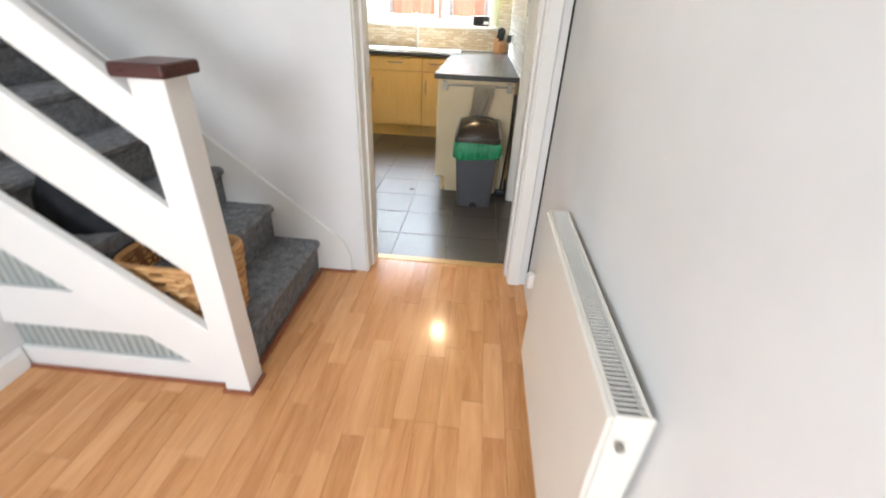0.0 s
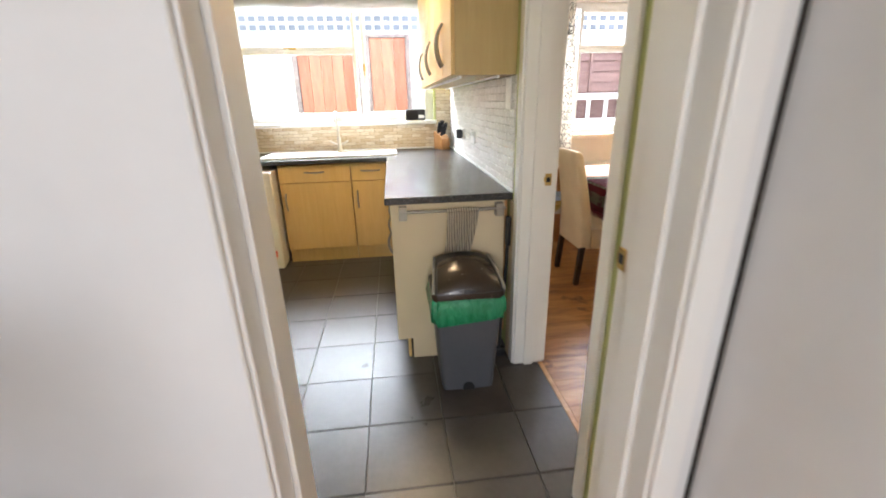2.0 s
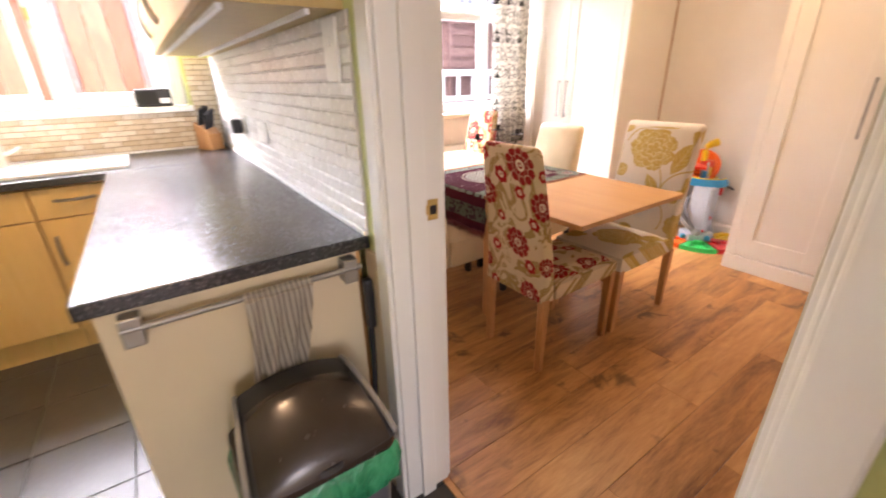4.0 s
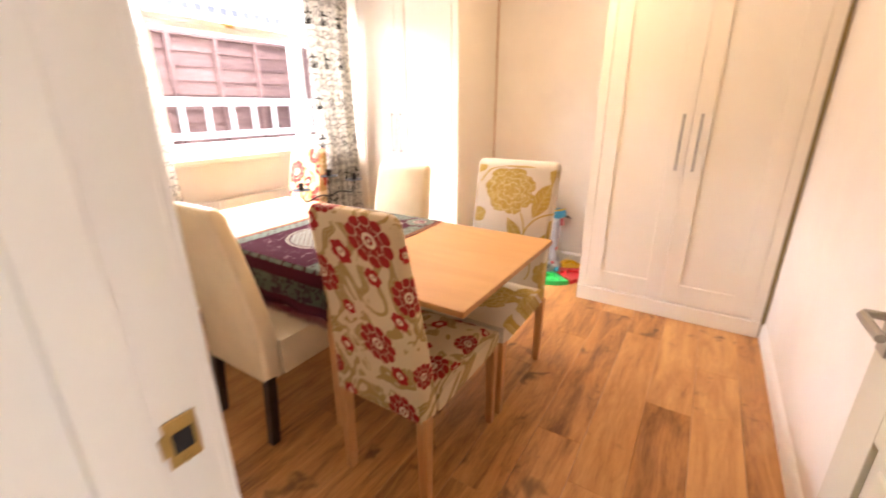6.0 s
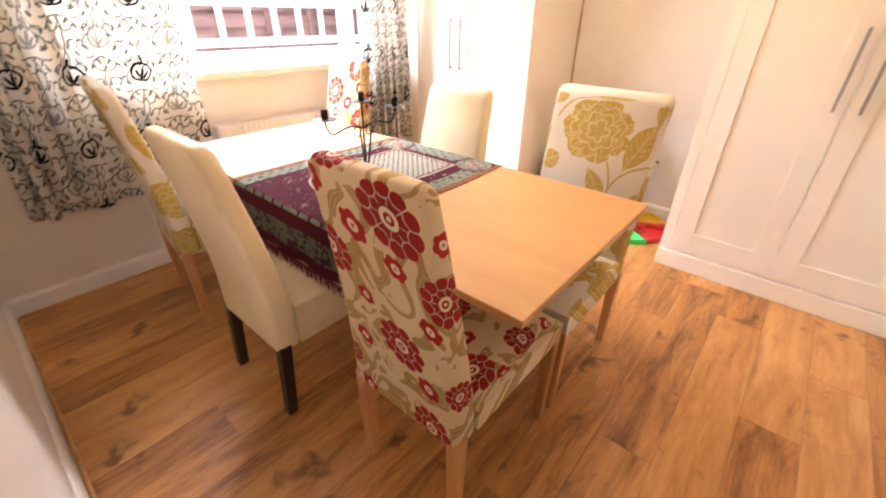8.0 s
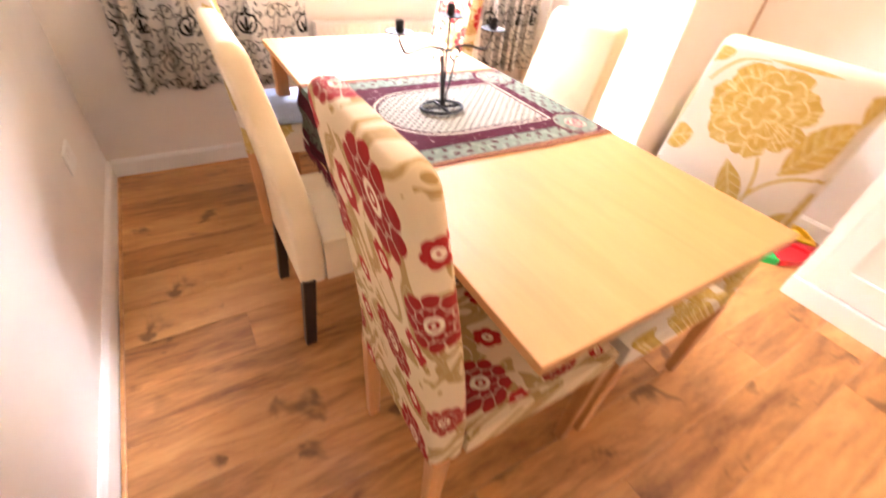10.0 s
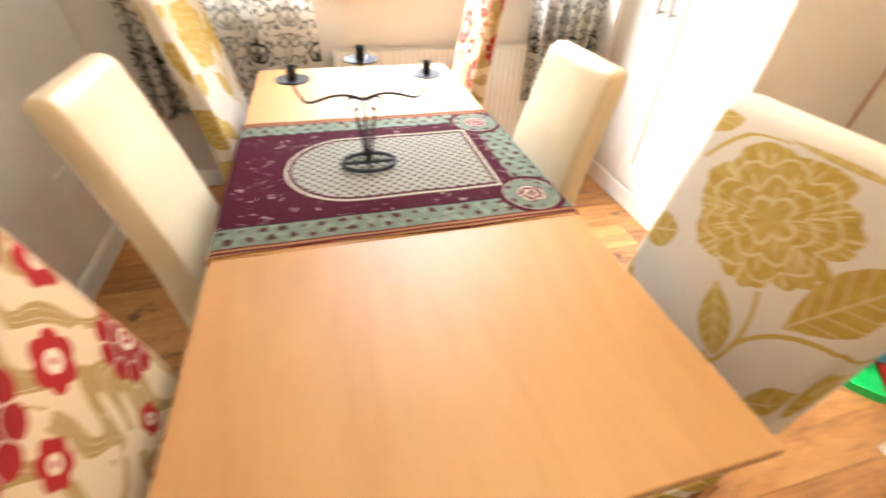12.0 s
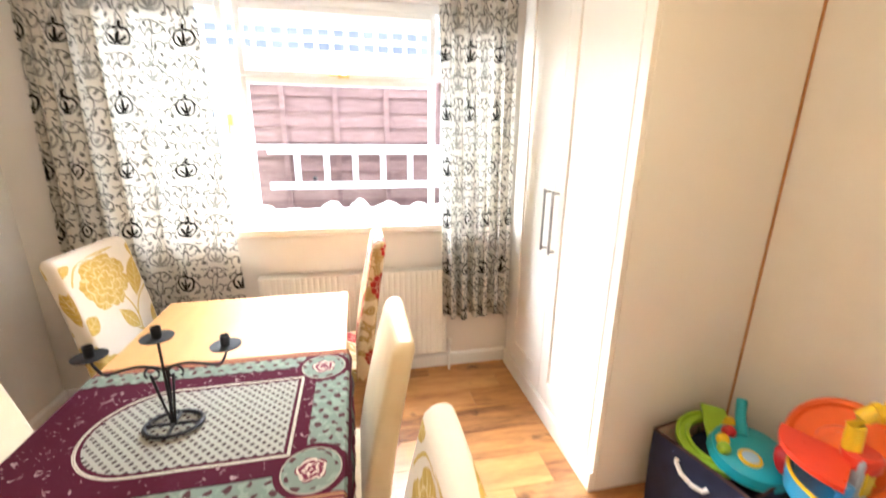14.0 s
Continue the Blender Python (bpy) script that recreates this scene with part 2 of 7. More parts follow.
def lathe(bm, profile, centre=(0, 0, 0), sides=32):
    """A turned body from (radius, height) pairs round the z axis."""
    c, rings = Vector(centre), []
    for r, z in profile:
        rings.append([bm.verts.new(c + Vector((r * math.cos(2 * math.pi * k / sides), r * math.sin(2 * math.pi * k / sides), z))) for k in range(sides)])
    for A, B in zip(rings, rings[1:]):
        for k in range(sides):
            bm.faces.new((A[k], A[(k + 1) % sides], B[(k + 1) % sides], B[k]))
    bm.faces.new(rings[0][::-1]), bm.faces.new(rings[-1])
    bmesh.ops.recalc_face_normals(bm, faces=bm.faces)
    return bm


def mesh_of(name, bm, material, smooth=False):
    me = bpy.data.meshes.new(name)
    bm.to_mesh(me)
    bm.free()
    me.materials.append(material)
    if smooth:
        for p in me.polygons:
            p.use_smooth = True
        me.set_sharp_from_angle(angle=radians(40))
    return me


def part(name, bm, material, parent, label="", smooth=False):
    ob = new(name, mesh_of(name, bm, material, smooth))
    ob.parent = parent
    if label:
        tagged(ob, label)
    return ob


def thing(name, label, category, m=None, group="", kind=""):
    ob = new(name)
    ob.empty_display_size = 0.1
    if m is not None:
        ob.matrix_world = m
    return tagged(ob, label, category, group, kind)


def single(name, bm, material, label, category, m=None, group="", kind="", smooth=False):
    ob = new(name, mesh_of(name, bm, material, smooth))
    if m is not None:
        ob.matrix_world = m
    return tagged(ob, label, category, group, kind)


def structure(name, bm, material, label, category="wall"):
    return tagged(new(name, mesh_of(name, bm, material)), label, category, "", "structure")


def boxes(*rows, bevel=0.0):
    bm = bmesh.new()
    for r in rows:
        box(bm, *r, bevel=bevel)
    return bm


# ---- structure ----
H = 2.40
structure("floor_hall", boxes((-1.9, -1.9, -0.06, 0.46, 1.99, -0.012)), BEECH, "beech strip laminate floor of the hall", "floor")
structure("floor_kitchen", boxes((-3.4, 2.03, -0.06, 0.55, 5.45, -0.008)), GROUT, "grey grouted tile bed of the kitchen", "floor")
structure("floor_dining", boxes((0.55, 2.04, -0.06, 4.0, 5.47, -0.010)), OAK, "rustic oak laminate floor of the dining room", "floor")
structure("ceiling", boxes((-1.0, -1.9, H, 0.56, 1.83, H + 0.1), (-1.9, -1.9, H, -1.0, 0.9, H + 0.1), (-3.4, 1.83, H, 0.56, 5.75, H + 0.1), (0.56, 1.9, H, 4.2, 5.75, H + 0.1)), CEIL, "plain white painted ceiling", "ceiling")
structure("wall_hall_east", boxes((0.46, -1.9, 0, 0.56, 2.038, H)), WALL_HALL, "smooth pale grey-white hall wall behind a radiator")
structure("wall_hall_north", boxes((-3.4, 1.83, 0, -0.474, 1.95, 4.5), (0.37, 1.83, 0, 0.46, 1.95, H), (-0.474, 1.83, 2.025, 0.37, 1.95, H)), WALL_HALL, "smooth pale grey-white wall beside the stairs")
structure("wall_kitchen_south", boxes((-3.4, 1.95, 0, -0.474, 2.06, H), (0.37, 1.95, 0, 0.46, 2.06, H), (-0.474, 1.95, 2.025, 0.37, 2.06, H)), WALL_GREEN, "lime green painted kitchen wall")
structure("wall_hall_south", boxes((-1.9, -1.9, 0, -1.25, -1.78, H), (0.05, -1.9, 0, 0.46, -1.78, H), (-1.25, -1.9, 2.25, 0.05, -1.78, H)), WALL_HALL, "plain white wall at the front of the hall")
structure("wall_hall_west", boxes((-1.9, -1.9, 0, -1.67, 0.975, H)), WALL_HALL, "plain white hall wall beside the stairs")
structure("wall_stair_west", boxes((-3.52, 0.8, 0, -3.4, 1.95, 4.5)), WALL_HALL, "plain white wall at the head of the stairs")
structure("wall_stair_south", boxes((-3.4, 0.78, 0, -1.9, 0.9, 4.5), (-1.9, 0.8, H, -1.0, 0.9, 4.5)), WALL_HALL, "plain white stairwell wall")
structure("wall_stair_east", boxes((-1.0, 0.8, H + 0.1, -0.9, 1.95, 4.5)), WALL_HALL, "plain white stairwell wall above the hall")
structure("ceiling_stairwell", boxes((-3.52, 0.78, 4.5, -0.9, 1.95, 4.6)), CEIL, "plain white stairwell ceiling", "ceiling")
structure("wall_kitchen_west", boxes((-3.52, 1.95, 0, -3.4, 5.75, H)), WALL_GREEN, "lime green painted kitchen wall")
structure("wall_partition_kitchen_side", boxes((0.40, 2.06, 0, 0.47, 2.215, H), (0.40, 3.065, 0, 0.47, 5.45, H), (0.40, 2.215, 2.025, 0.47, 3.065, H)), WALL_GREEN, "lime green side of the partition wall")
structure("wall_partition_dining_side", boxes((0.47, 2.04, 0, 0.56, 2.215, H), (0.47, 3.065, 0, 0.56, 5.47, H), (0.47, 2.215, 2.025, 0.56, 3.065, H)), WALL_CREAM, "cream painted side of the partition wall")
structure("wall_dining_south", boxes((0.56, 2.04, 0, 3.93, 2.16, H)), WALL_CREAM, "cream painted dining room wall")
structure("wall_dining_east", boxes((3.93, 2.04, 0, 4.12, 5.75, H)), WALL_CREAM, "cream painted wall of the alcove between wardrobes")
# outer wall with the kitchen door, the kitchen window and the dining window
structure("wall_north_kitchen", boxes((-3.4, 5.45, 0, -2.88, 5.72, H), (-1.97, 5.45, 0, -1.68, 5.72, H), (0.23, 5.45, 0, 0.47, 5.72, H), (-1.68, 5.45, 0, 0.23, 5.72, 1.17), (-1.68, 5.45, 2.30, 0.23, 5.72, H), (-2.88, 5.45, 2.08, -1.97, 5.72, H)), WALL_GREEN, "lime green painted outer kitchen wall")
structure("wall_north_dining", boxes((0.47, 5.47, 0, 1.15, 5.72, H), (3.15, 5.47, 0, 3.93, 5.72, H), (1.15, 5.47, 0, 3.15, 5.72, 0.985), (1.15, 5.47, 2.25, 3.15, 5.72, H)), WALL_CREAM, "cream painted outer wall below the dining window")

# ---- door frames, skirting and trim ----
def door_frame(name, label, axis, lo, hi, face_a, face_b, stop, bead=0.07, thin=0.025):
    """A lining with architraves round an opening in a wall across the given axis ('y' wall: opening along x)."""
    t = thing(name, label, "door frame", kind="structure")
    top = 2.0
    def bx(u0, w0, z0, u1, w1, z1, bevel=0.004):
        bm = bmesh.new()
        if axis == "y":
            box(bm, u0, w0, z0, u1, w1, z1, bevel)
        else:
            box(bm, w0, u0, z0, w1, u1, z1, bevel)
        return bm
    a, b = face_a - 0.014, face_b + 0.014
    part("lining", bx(lo - thin, a + 0.012, 0, lo, b - 0.012, top + 0.025), GLOSS, t)
    part("lining", bx(hi, a + 0.012, 0, hi + 0.025, b - 0.012, top + 0.025), GLOSS, t)
    part("lining", bx(lo, a + 0.012, top, hi, b - 0.012, top + 0.025), GLOSS, t)
    for side, w0, w1 in (("a", face_a - 0.016, face_a - 0.001), ("b", face_b + 0.001, face_b + 0.016)):
        for u0, u1 in ((lo - (bead if side == "a" else 0.07), lo - 0.008), (hi + 0.008, hi + 0.07)):
            part("architrave", bx(u0, w0, 0, u1, w1, top + 0.07, 0.005), GLOSS, t)
        part("architrave", bx(lo - 0.008, w0, top + 0.008, hi + 0.008, w1, top + 0.07, 0.005), GLOSS, t)
    s0, s1 = stop
    part("door_stop", bx(lo, s0, 0, lo + 0.014, s1, top, 0.002), GLOSS, t)
    part("door_stop", bx(hi - 0.014, s0, 0, hi, s1, top, 0.002), GLOSS, t)
    part("door_stop", bx(lo + 0.014, s0, top - 0.014, hi - 0.014, s1, top, 0.002), GLOSS, t)
    return t


kitchen_frame = door_frame("door_1", "white gloss-painted door frame between hall and kitchen", "y", -0.462, 0.345, 1.83, 2.06, (1.90, 1.99), 0.016, 0.012)
dining_frame = door_frame("door_2", "white gloss-painted door frame between kitchen and dining room", "x", 2.24, 3.04, 0.40, 0.56, (0.45, 0.50))


def strike_plate(parent, m):
    bm = bmesh.new()
    box(bm, -0.016, -0.0015, -0.028, 0.016, 0.0015, 0.028, 0.001)
    box(bm, -0.021, -0.0012, -0.012, -0.014, 0.0012, 0.014, 0.001)
    p = part("strike_plate", bm, BRASS, parent, "brass strike plate")
    p.matrix_local = m
    bm = bmesh.new()
    box(bm, -0.010, -0.0025, -0.012, 0.010, 0.0005, 0.012)
    q = part("latch_hole", bm, BLACK, p)
    for dz in (-0.024, 0.024):
        part("screw", lathe(bmesh.new(), [(0.0035, -0.001), (0.0035, 0.001)], sides=8), BRASS, p).matrix_local = pose(0, -0.002, dz, 90)


strike_plate(dining_frame, pose(0.527, 3.0375, 1.02))
strike_plate(kitchen_frame, pose(0.3425, 2.045, 1.01, 0, 0, -90))

structure("threshold_kitchen", boxes((-0.462, 1.98, -0.012, 0.345, 2.03, 0.006), bevel=0.003), BRASS_STRIP, "wood-effect threshold strip at the kitchen door", "threshold")
structure("threshold_dining", boxes((0.535, 2.24, -0.012, 0.56, 3.04, 0.004), bevel=0.002), OAK, "wood-effect threshold strip at the dining room door", "threshold")


def skirting(name, x0, y0, x1, y1, h=0.10, t=0.016, side=1, material=None):
    """A board along a wall with a rounded top edge; it stands proud to the left of its run (side 1) or the right (-1)."""
    d = Vector((x1 - x0, y1 - y0, 0))
    n = Vector((-d.y, d.x, 0)).normalized() * side
    bm = bmesh.new()
    prof = [(0, 0), (t, 0), (t, h - 0.018), (t * 0.55, h - 0.004), (t * 0.3, h), (0, h)]
    A = [bm.verts.new(Vector((x0, y0, 0)) + n * u + Vector((0, 0, v))) for u, v in prof]
    B = [bm.verts.new(Vector((x1, y1, 0)) + n * u + Vector((0, 0, v))) for u, v in prof]
    k = len(prof)
    bm.faces.new(A), bm.faces.new(B[::-1])
    for i in range(k):
        bm.faces.new((A[i], B[i], B[(i + 1) % k], A[(i + 1) % k]))
    bmesh.ops.recalc_face_normals(bm, faces=bm.faces)
    return structure(name, bm, material or GLOSS, "white gloss-painted skirting board", "skirting board")


skirting("baseboard_dining_west", 0.56, 5.47, 0.56, 3.112, side=1)
skirting("baseboard_dining_north", 3.26, 5.47, 0.577, 5.47, side=1)
skirting("baseboard_dining_south", 0.56, 2.16, 3.28, 2.16, side=1)
skirting("baseboard_dining_east", 3.93, 3.28, 3.93, 4.31, side=1)
skirting("baseboard_hall_east", 0.46, -1.78, 0.46, 1.81, side=1)
skirting("baseboard_hall_west", -1.67, 0.92, -1.67, -1.78, side=1)
bm = bmesh.new()
for x0, y0, x1, y1 in ((0.578, 3.12, 0.590, 5.45), (0.59, 5.44, 3.25, 5.452)):
    box(bm, x0, y0, -0.010, x1, y1, 0.010, 0.003)
structure("trim_dining", bm, OAK, "oak edging strip at the foot of the skirting", "trim")

# ---- staircase ----
RISE, GOING, NOSE, SLOPE = 0.197, 0.237, -0.736, 0.197 / 0.237


def staircase():
    t = thing("staircase", "grey carpeted stairs with white open balustrade boards", "staircase", kind="structure")
    for i in range(11):
        x1 = NOSE - GOING * i
        bm = bmesh.new()
        z = RISE * (i + 1)
        out = [(x1 - GOING - 0.03, z - RISE), (x1 - 0.022, z - RISE), (x1 - 0.018, z - 0.05), (x1, z - 0.035), (x1 + 0.002, z - 0.015), (x1 - 0.012, z), (x1 - GOING - 0.03, z)]
        prism(bm, out, "y", 0.955, 1.81)
        part("step", bm, CARPET, t)
    def board(name, z_top, deep, x0, x1, y0, y1, label="", xs=-0.83):
        # a sloping board: its upper edge is z_top at x = xs
        zt = lambda x: z_top + SLOPE * (xs - x)
        bm = bmesh.new()
        prism(bm, [(x0, zt(x0)), (x1, zt(x1)), (x1, zt(x1) - deep), (x0, zt(x0) - deep)], "y", y0, y1, 0.006)
        return part(name, bm, GLOSS, t, label)
    board("string_board", 0.318, 0.265, -3.3, -0.803, 0.905, 0.945)
    board("balustrade_board", 0.793, 0.245, -3.3, -0.803, 0.915, 0.945)
    board("handrail", 1.135, 0.135, -3.3, -0.803, 0.905, 0.95)
    # the board along the wall
    zt = lambda x: 0.315 + SLOPE * (-0.736 - x)
    bm = bmesh.new()
    prism(bm, [(-3.3, zt(-3.3)), (-0.60, zt(-0.60)), (-0.56, 0.11), (-0.56, 0.0), (-0.9, 0.0), (-3.3, zt(-3.3) - 0.36)], "y", 1.811, 1.829, 0.003)
    part("wall_string", bm, GLOSS, t)
    bm = bmesh.new()
    box(bm, -0.805, 0.90, 0, -0.705, 1.0, 1.168, 0.004)
    post = part("newel_post", bm, GLOSS, t)
    bm = bmesh.new()
    box(bm, -0.825, 0.865, 1.168, -0.675, 1.02, 1.205, 0.009, 3)
    part("newel_cap", bm, MAHOGANY, post, "dark mahogany newel cap")
    return t


staircase()


def striped_panel_mat():
    m = Mat("striped_grey_panel", (0.3, 0.33, 0.31), 0.5)
    x, y, z = m.xyz()
    n = m.noise(m.coords((60, 60, 3)), 2.0, 3)
    m.colour(m.ramp((x * 190).sin() * 0.18 + n, [(0.25, (0.20, 0.23, 0.22)), (0.75, (0.46, 0.49, 0.46))]))
    m.bump(n, 0.3, 0.003)
    return m.m


STRIPED = striped_panel_mat()
bm = bmesh.new()
prism(bm, [(-1.67, 0.0), (-0.9, 0.0), (-0.9, 0.14), (-1.67, 0.78)], "y", 0.95, 0.97)
structure("panel_under_stairs", bm, STRIPED, "grey-green striped panel under the stairs", "panel")
for name, z0, z1, x1 in (("trim_panel_rail", 0.225, 0.405, -1.06), ("trim_panel_base", 0.0, 0.10, -0.80)):
    bm = bmesh.new()
    box(bm, -1.67, 0.928, z0, x1, 0.9495, z1, 0.004)
    structure(name, bm, GLOSS, "white gloss-painted rail under the stairs", "trim")
bm = bmesh.new()
box(bm, -0.748, 1.0, -0.012, -0.728, 1.81, 0.014, 0.004)
box(bm, -0.815, 0.885, -0.012, -0.695, 0.899, 0.012, 0.004)
box(bm, -0.704, 0.885, -0.012, -0.690, 1.0, 0.012, 0.004)
box(bm, -1.66, 0.913, -0.012, -0.815, 0.927, 0.012, 0.004)
box(bm, -0.73, 1.795, -0.012, -0.53, 1.81, 0.012, 0.004)
structure("trim_hall", bm, BEADING, "reddish wood beading at the foot of the stairs", "trim")


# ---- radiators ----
FINS = plain("dark_fins", (0.06, 0.058, 0.055), 0.8)


def radiator(m, w, z0, z1, label, ribs=True, d=0.0):
    """A panel radiator along local x, its back to +y."""
    t = thing("radiator", label, "radiator", m)
    bm = bmesh.new()
    if ribs:
        # one pressed sheet, its ribs standing 4 mm proud
        k = int(w / 0.033)
        face = [(0.0, 0.0)]
        for i in range(k):
            x = w * (i + 0.5) / k
            face += [(x - 0.013, 0.0), (x - 0.009, -0.004), (x + 0.009, -0.004), (x + 0.013, 0.0)]
        face += [(w, 0.0), (w, 0.012), (0.0, 0.012)]
        prism(bm, face, "z", z0, z1 - 0.004)
    else:
        box(bm, 0, 0, z0, w, 0.012, z1 - 0.004, 0.005)
    part("front_panel", bm, RADIATOR, t)
    part("back_panel", boxes((0.01, 0.05 + d, z0, w - 0.01, 0.060 + d, z1 - 0.004), bevel=0.004), RADIATOR, t)
    for x in (0.0, w - 0.004):
        part("side_panel", boxes((x, 0.012, z0 + 0.02, x + 0.004, 0.062 + d, z1), bevel=0.001), RADIATOR, t)
    bm = bmesh.new()
    k = int(w / 0.012)
    for i in range(k + 1):
        x = 0.006 + (w - 0.012) * i / k
        box(bm, x - 0.0014, 0.014, z1 - 0.004, x + 0.0014, 0.050 + d, z1)
    box(bm, 0.002, 0.010, z1 - 0.006, w - 0.002, 0.016, z1 + 0.001)
    box(bm, 0.002, 0.048 + d, z1 - 0.006, w - 0.002, 0.055 + d, z1 + 0.001)
    part("top_grille", bm, RADIATOR, t)
    # one solid near-black block fills the space between the panels
    part("convector_fins", boxes((0.012, 0.0165, z0 + 0.06, w - 0.012, 0.0465 + d, z1 - 0.016)), FINS, t, "dark block of convector fins inside")
    for x in (0.15, w - 0.15):
        part("bracket", boxes((x, 0.06 + d, z0 + 0.05, x + 0.03, 0.074 + d, z1 - 0.05)), RADIATOR, t)
    for x, s in ((-0.03, 1), (w + 0.03, -1)):
        v = part("valve", lathe(bmesh.new(), [(0.012, 0.0), (0.016, 0.005), (0.018, 0.04), (0.012, 0.055)], (x, 0.035, z0 + 0.02), 12), WHITE_PLASTIC, t, smooth=True)
        bm = bmesh.new()
        tube(bm, [(x, 0.035, 0.0), (x, 0.035, z0 + 0.03), (x + s * 0.035, 0.035, z0 + 0.035)], 0.0075)
        part("pipe", bm, WHITE_PLASTIC, v)
    return t


hall_radiator = radiator(pose(0.367, 1.17, 0, 0, 0, -90), 0.84, 0.11, 0.765, "cream enamelled panel radiator on the hall wall", False, 0.018)
bm = bmesh.new()
lathe(bm, [(0.006, 0), (0.008, 0.002), (0.008, 0.012), (0.005, 0.014)], sides=10)
part("bleed_valve", bm, STEEL, hall_radiator, smooth=True).matrix_local = pose(0.845, 0.03, 0.70, 0, 90, 0)
radiator(pose(1.70, 5.385, 0), 1.12, 0.16, 0.742, "cream ribbed panel radiator below the dining window")

# ---- windows ----
def bar(bm, x0, z0, x1, z1, y0, y1):
    box(bm, x0, y0, z0, x1, y1, z1, 0.006)


def window(name, label, x0, x1, z0, z1, lights, y=5.52, deep=0.06):
    """lights: (x0, x1, z0, z1) of each pane."""
    t = thing(name, label, "window", kind="structure")
    f = 0.05
    bm = bmesh.new()
    bar(bm, x0, z0, x0 + f, z1, y, y + deep), bar(bm, x1 - f, z0, x1, z1, y, y + deep)
    bar(bm, x0 + f - 0.004, z0, x1 - f + 0.004, z0 + f, y + 0.001, y + deep - 0.001), bar(bm, x0 + f - 0.004, z1 - f, x1 - f + 0.004, z1, y + 0.001, y + deep - 0.001)
    part("window_frame", bm, UPVC, t)
    for a, b, c, d in lights:
        bm = bmesh.new()
        s = 0.036
        bar(bm, a, c, a + s, d, y - 0.012, y + 0.035), bar(bm, b - s, c, b, d, y - 0.012, y + 0.035)
        bar(bm, a + s - 0.003, c, b - s + 0.003, c + s, y - 0.011, y + 0.034), bar(bm, a + s - 0.003, d - s, b - s + 0.003, d, y - 0.011, y + 0.034)
        sash = part("sash", bm, UPVC, t)
        g = part("pane", boxes((a + s - 0.004, y + 0.008, c + s - 0.004, b - s + 0.004, y + 0.012, d - s + 0.004)), GLASS, sash)
        g.visible_shadow = False
    return t


def catch(parent, m):
    bm = bmesh.new()
    box(bm, -0.012, -0.016, -0.03, 0.012, 0, 0.03, 0.003)
    tube(bm, [(0, -0.014, 0.012), (0, -0.034, 0.012), (0.0, -0.038, -0.02), (0, -0.036, -0.075)], 0.006)
    p = part("handle", bm, BRASS, parent, "brass window catch")
    p.matrix_local = m


dw = window("window_1", "white framed dining room window with a top light", 1.15, 3.15, 1.03, 2.25,
            [(1.20, 1.655, 1.08, 2.20), (1.70, 2.76, 1.08, 1.845), (1.70, 2.76, 1.845, 2.20), (2.80, 3.10, 1.08, 2.20)])
catch(dw, pose(1.63, 5.508, 1.62))
catch(dw, pose(2.24, 5.508, 1.862, 0, 90, 0))
kw = window("window_2", "white framed kitchen window above the sink", -1.68, 0.23, 1.21, 2.30,
            [(-1.63, -0.485, 1.26, 1.85), (-1.63, -0.485, 1.85, 2.25), (-0.435, 0.18, 1.26, 2.25)])
catch(kw, pose(-1.06, 5.508, 1.868, 0, 90, 0))
catch(kw, pose(-0.42, 5.508, 1.70))
structure("sill_dining", boxes((1.12, 5.405, 0.985, 3.18, 5.52, 1.028), bevel=0.008), GLOSS_CREAM, "deep cream painted window sill", "window sill")
structure("sill_kitchen", boxes((-1.70, 5.40, 1.172, 0.25, 5.52, 1.208), bevel=0.006), UPVC, "white plastic kitchen window sill", "window sill")


def garden_door():
    t = thing("door_3", "white framed glazed back door with obscure glass", "door", kind="structure")
    y = 5.50
    bm = bmesh.new()
    for a, b, c, d in ((-2.88, -2.80, 0, 2.08), (-2.03, -1.97, 0, 2.08), (-2.80, -2.03, 2.02, 2.08)):
        bar(bm, a, c, b, d, y, y + 0.07)
    part("door_frame", bm, UPVC, t)
    leaf = bmesh.new()
    for a, b, c, d in ((-2.80, -2.69, 0.03, 2.02), (-2.13, -2.03, 0.03, 2.02), (-2.69, -2.13, 0.03, 0.15), (-2.69, -2.13, 0.885, 0.985), (-2.69, -2.13, 1.91, 2.02)):
        bar(leaf, a, c, b, d, y - 0.015, y + 0.045)
    leaf = part("door_leaf", leaf, UPVC, t)
    for c, d in ((0.15, 0.885), (0.985, 1.91)):
        part("pane", boxes((-2.70, y + 0.012, c - 0.01, -2.12, y + 0.018, d + 0.01)), FROSTED, leaf).visible_shadow = False
    bm = bmesh.new()
    box(bm, -2.092, y - 0.026, 0.90, -2.066, y - 0.014, 1.14, 0.003)
    tube(bm, [(-2.079, y - 0.02, 1.05), (-2.079, y - 0.06, 1.05), (-2.10, y - 0.064, 1.05), (-2.19, y - 0.062, 1.05)], 0.008)
    part("handle", bm, BRASS, leaf, "brass lever door handle")
    for z in (0.2, 1.0, 1.85):
        part("hinge", boxes((-2.822, y - 0.024, z, -2.792, y - 0.012, z + 0.09), bevel=0.003), UPVC, t)
    structure("threshold_back_door", boxes((-2.88, 5.43, -0.01, -1.97, 5.72, 0.03), bevel=0.004), CHROME, "worn metal threshold of the back door", "threshold")


garden_door()

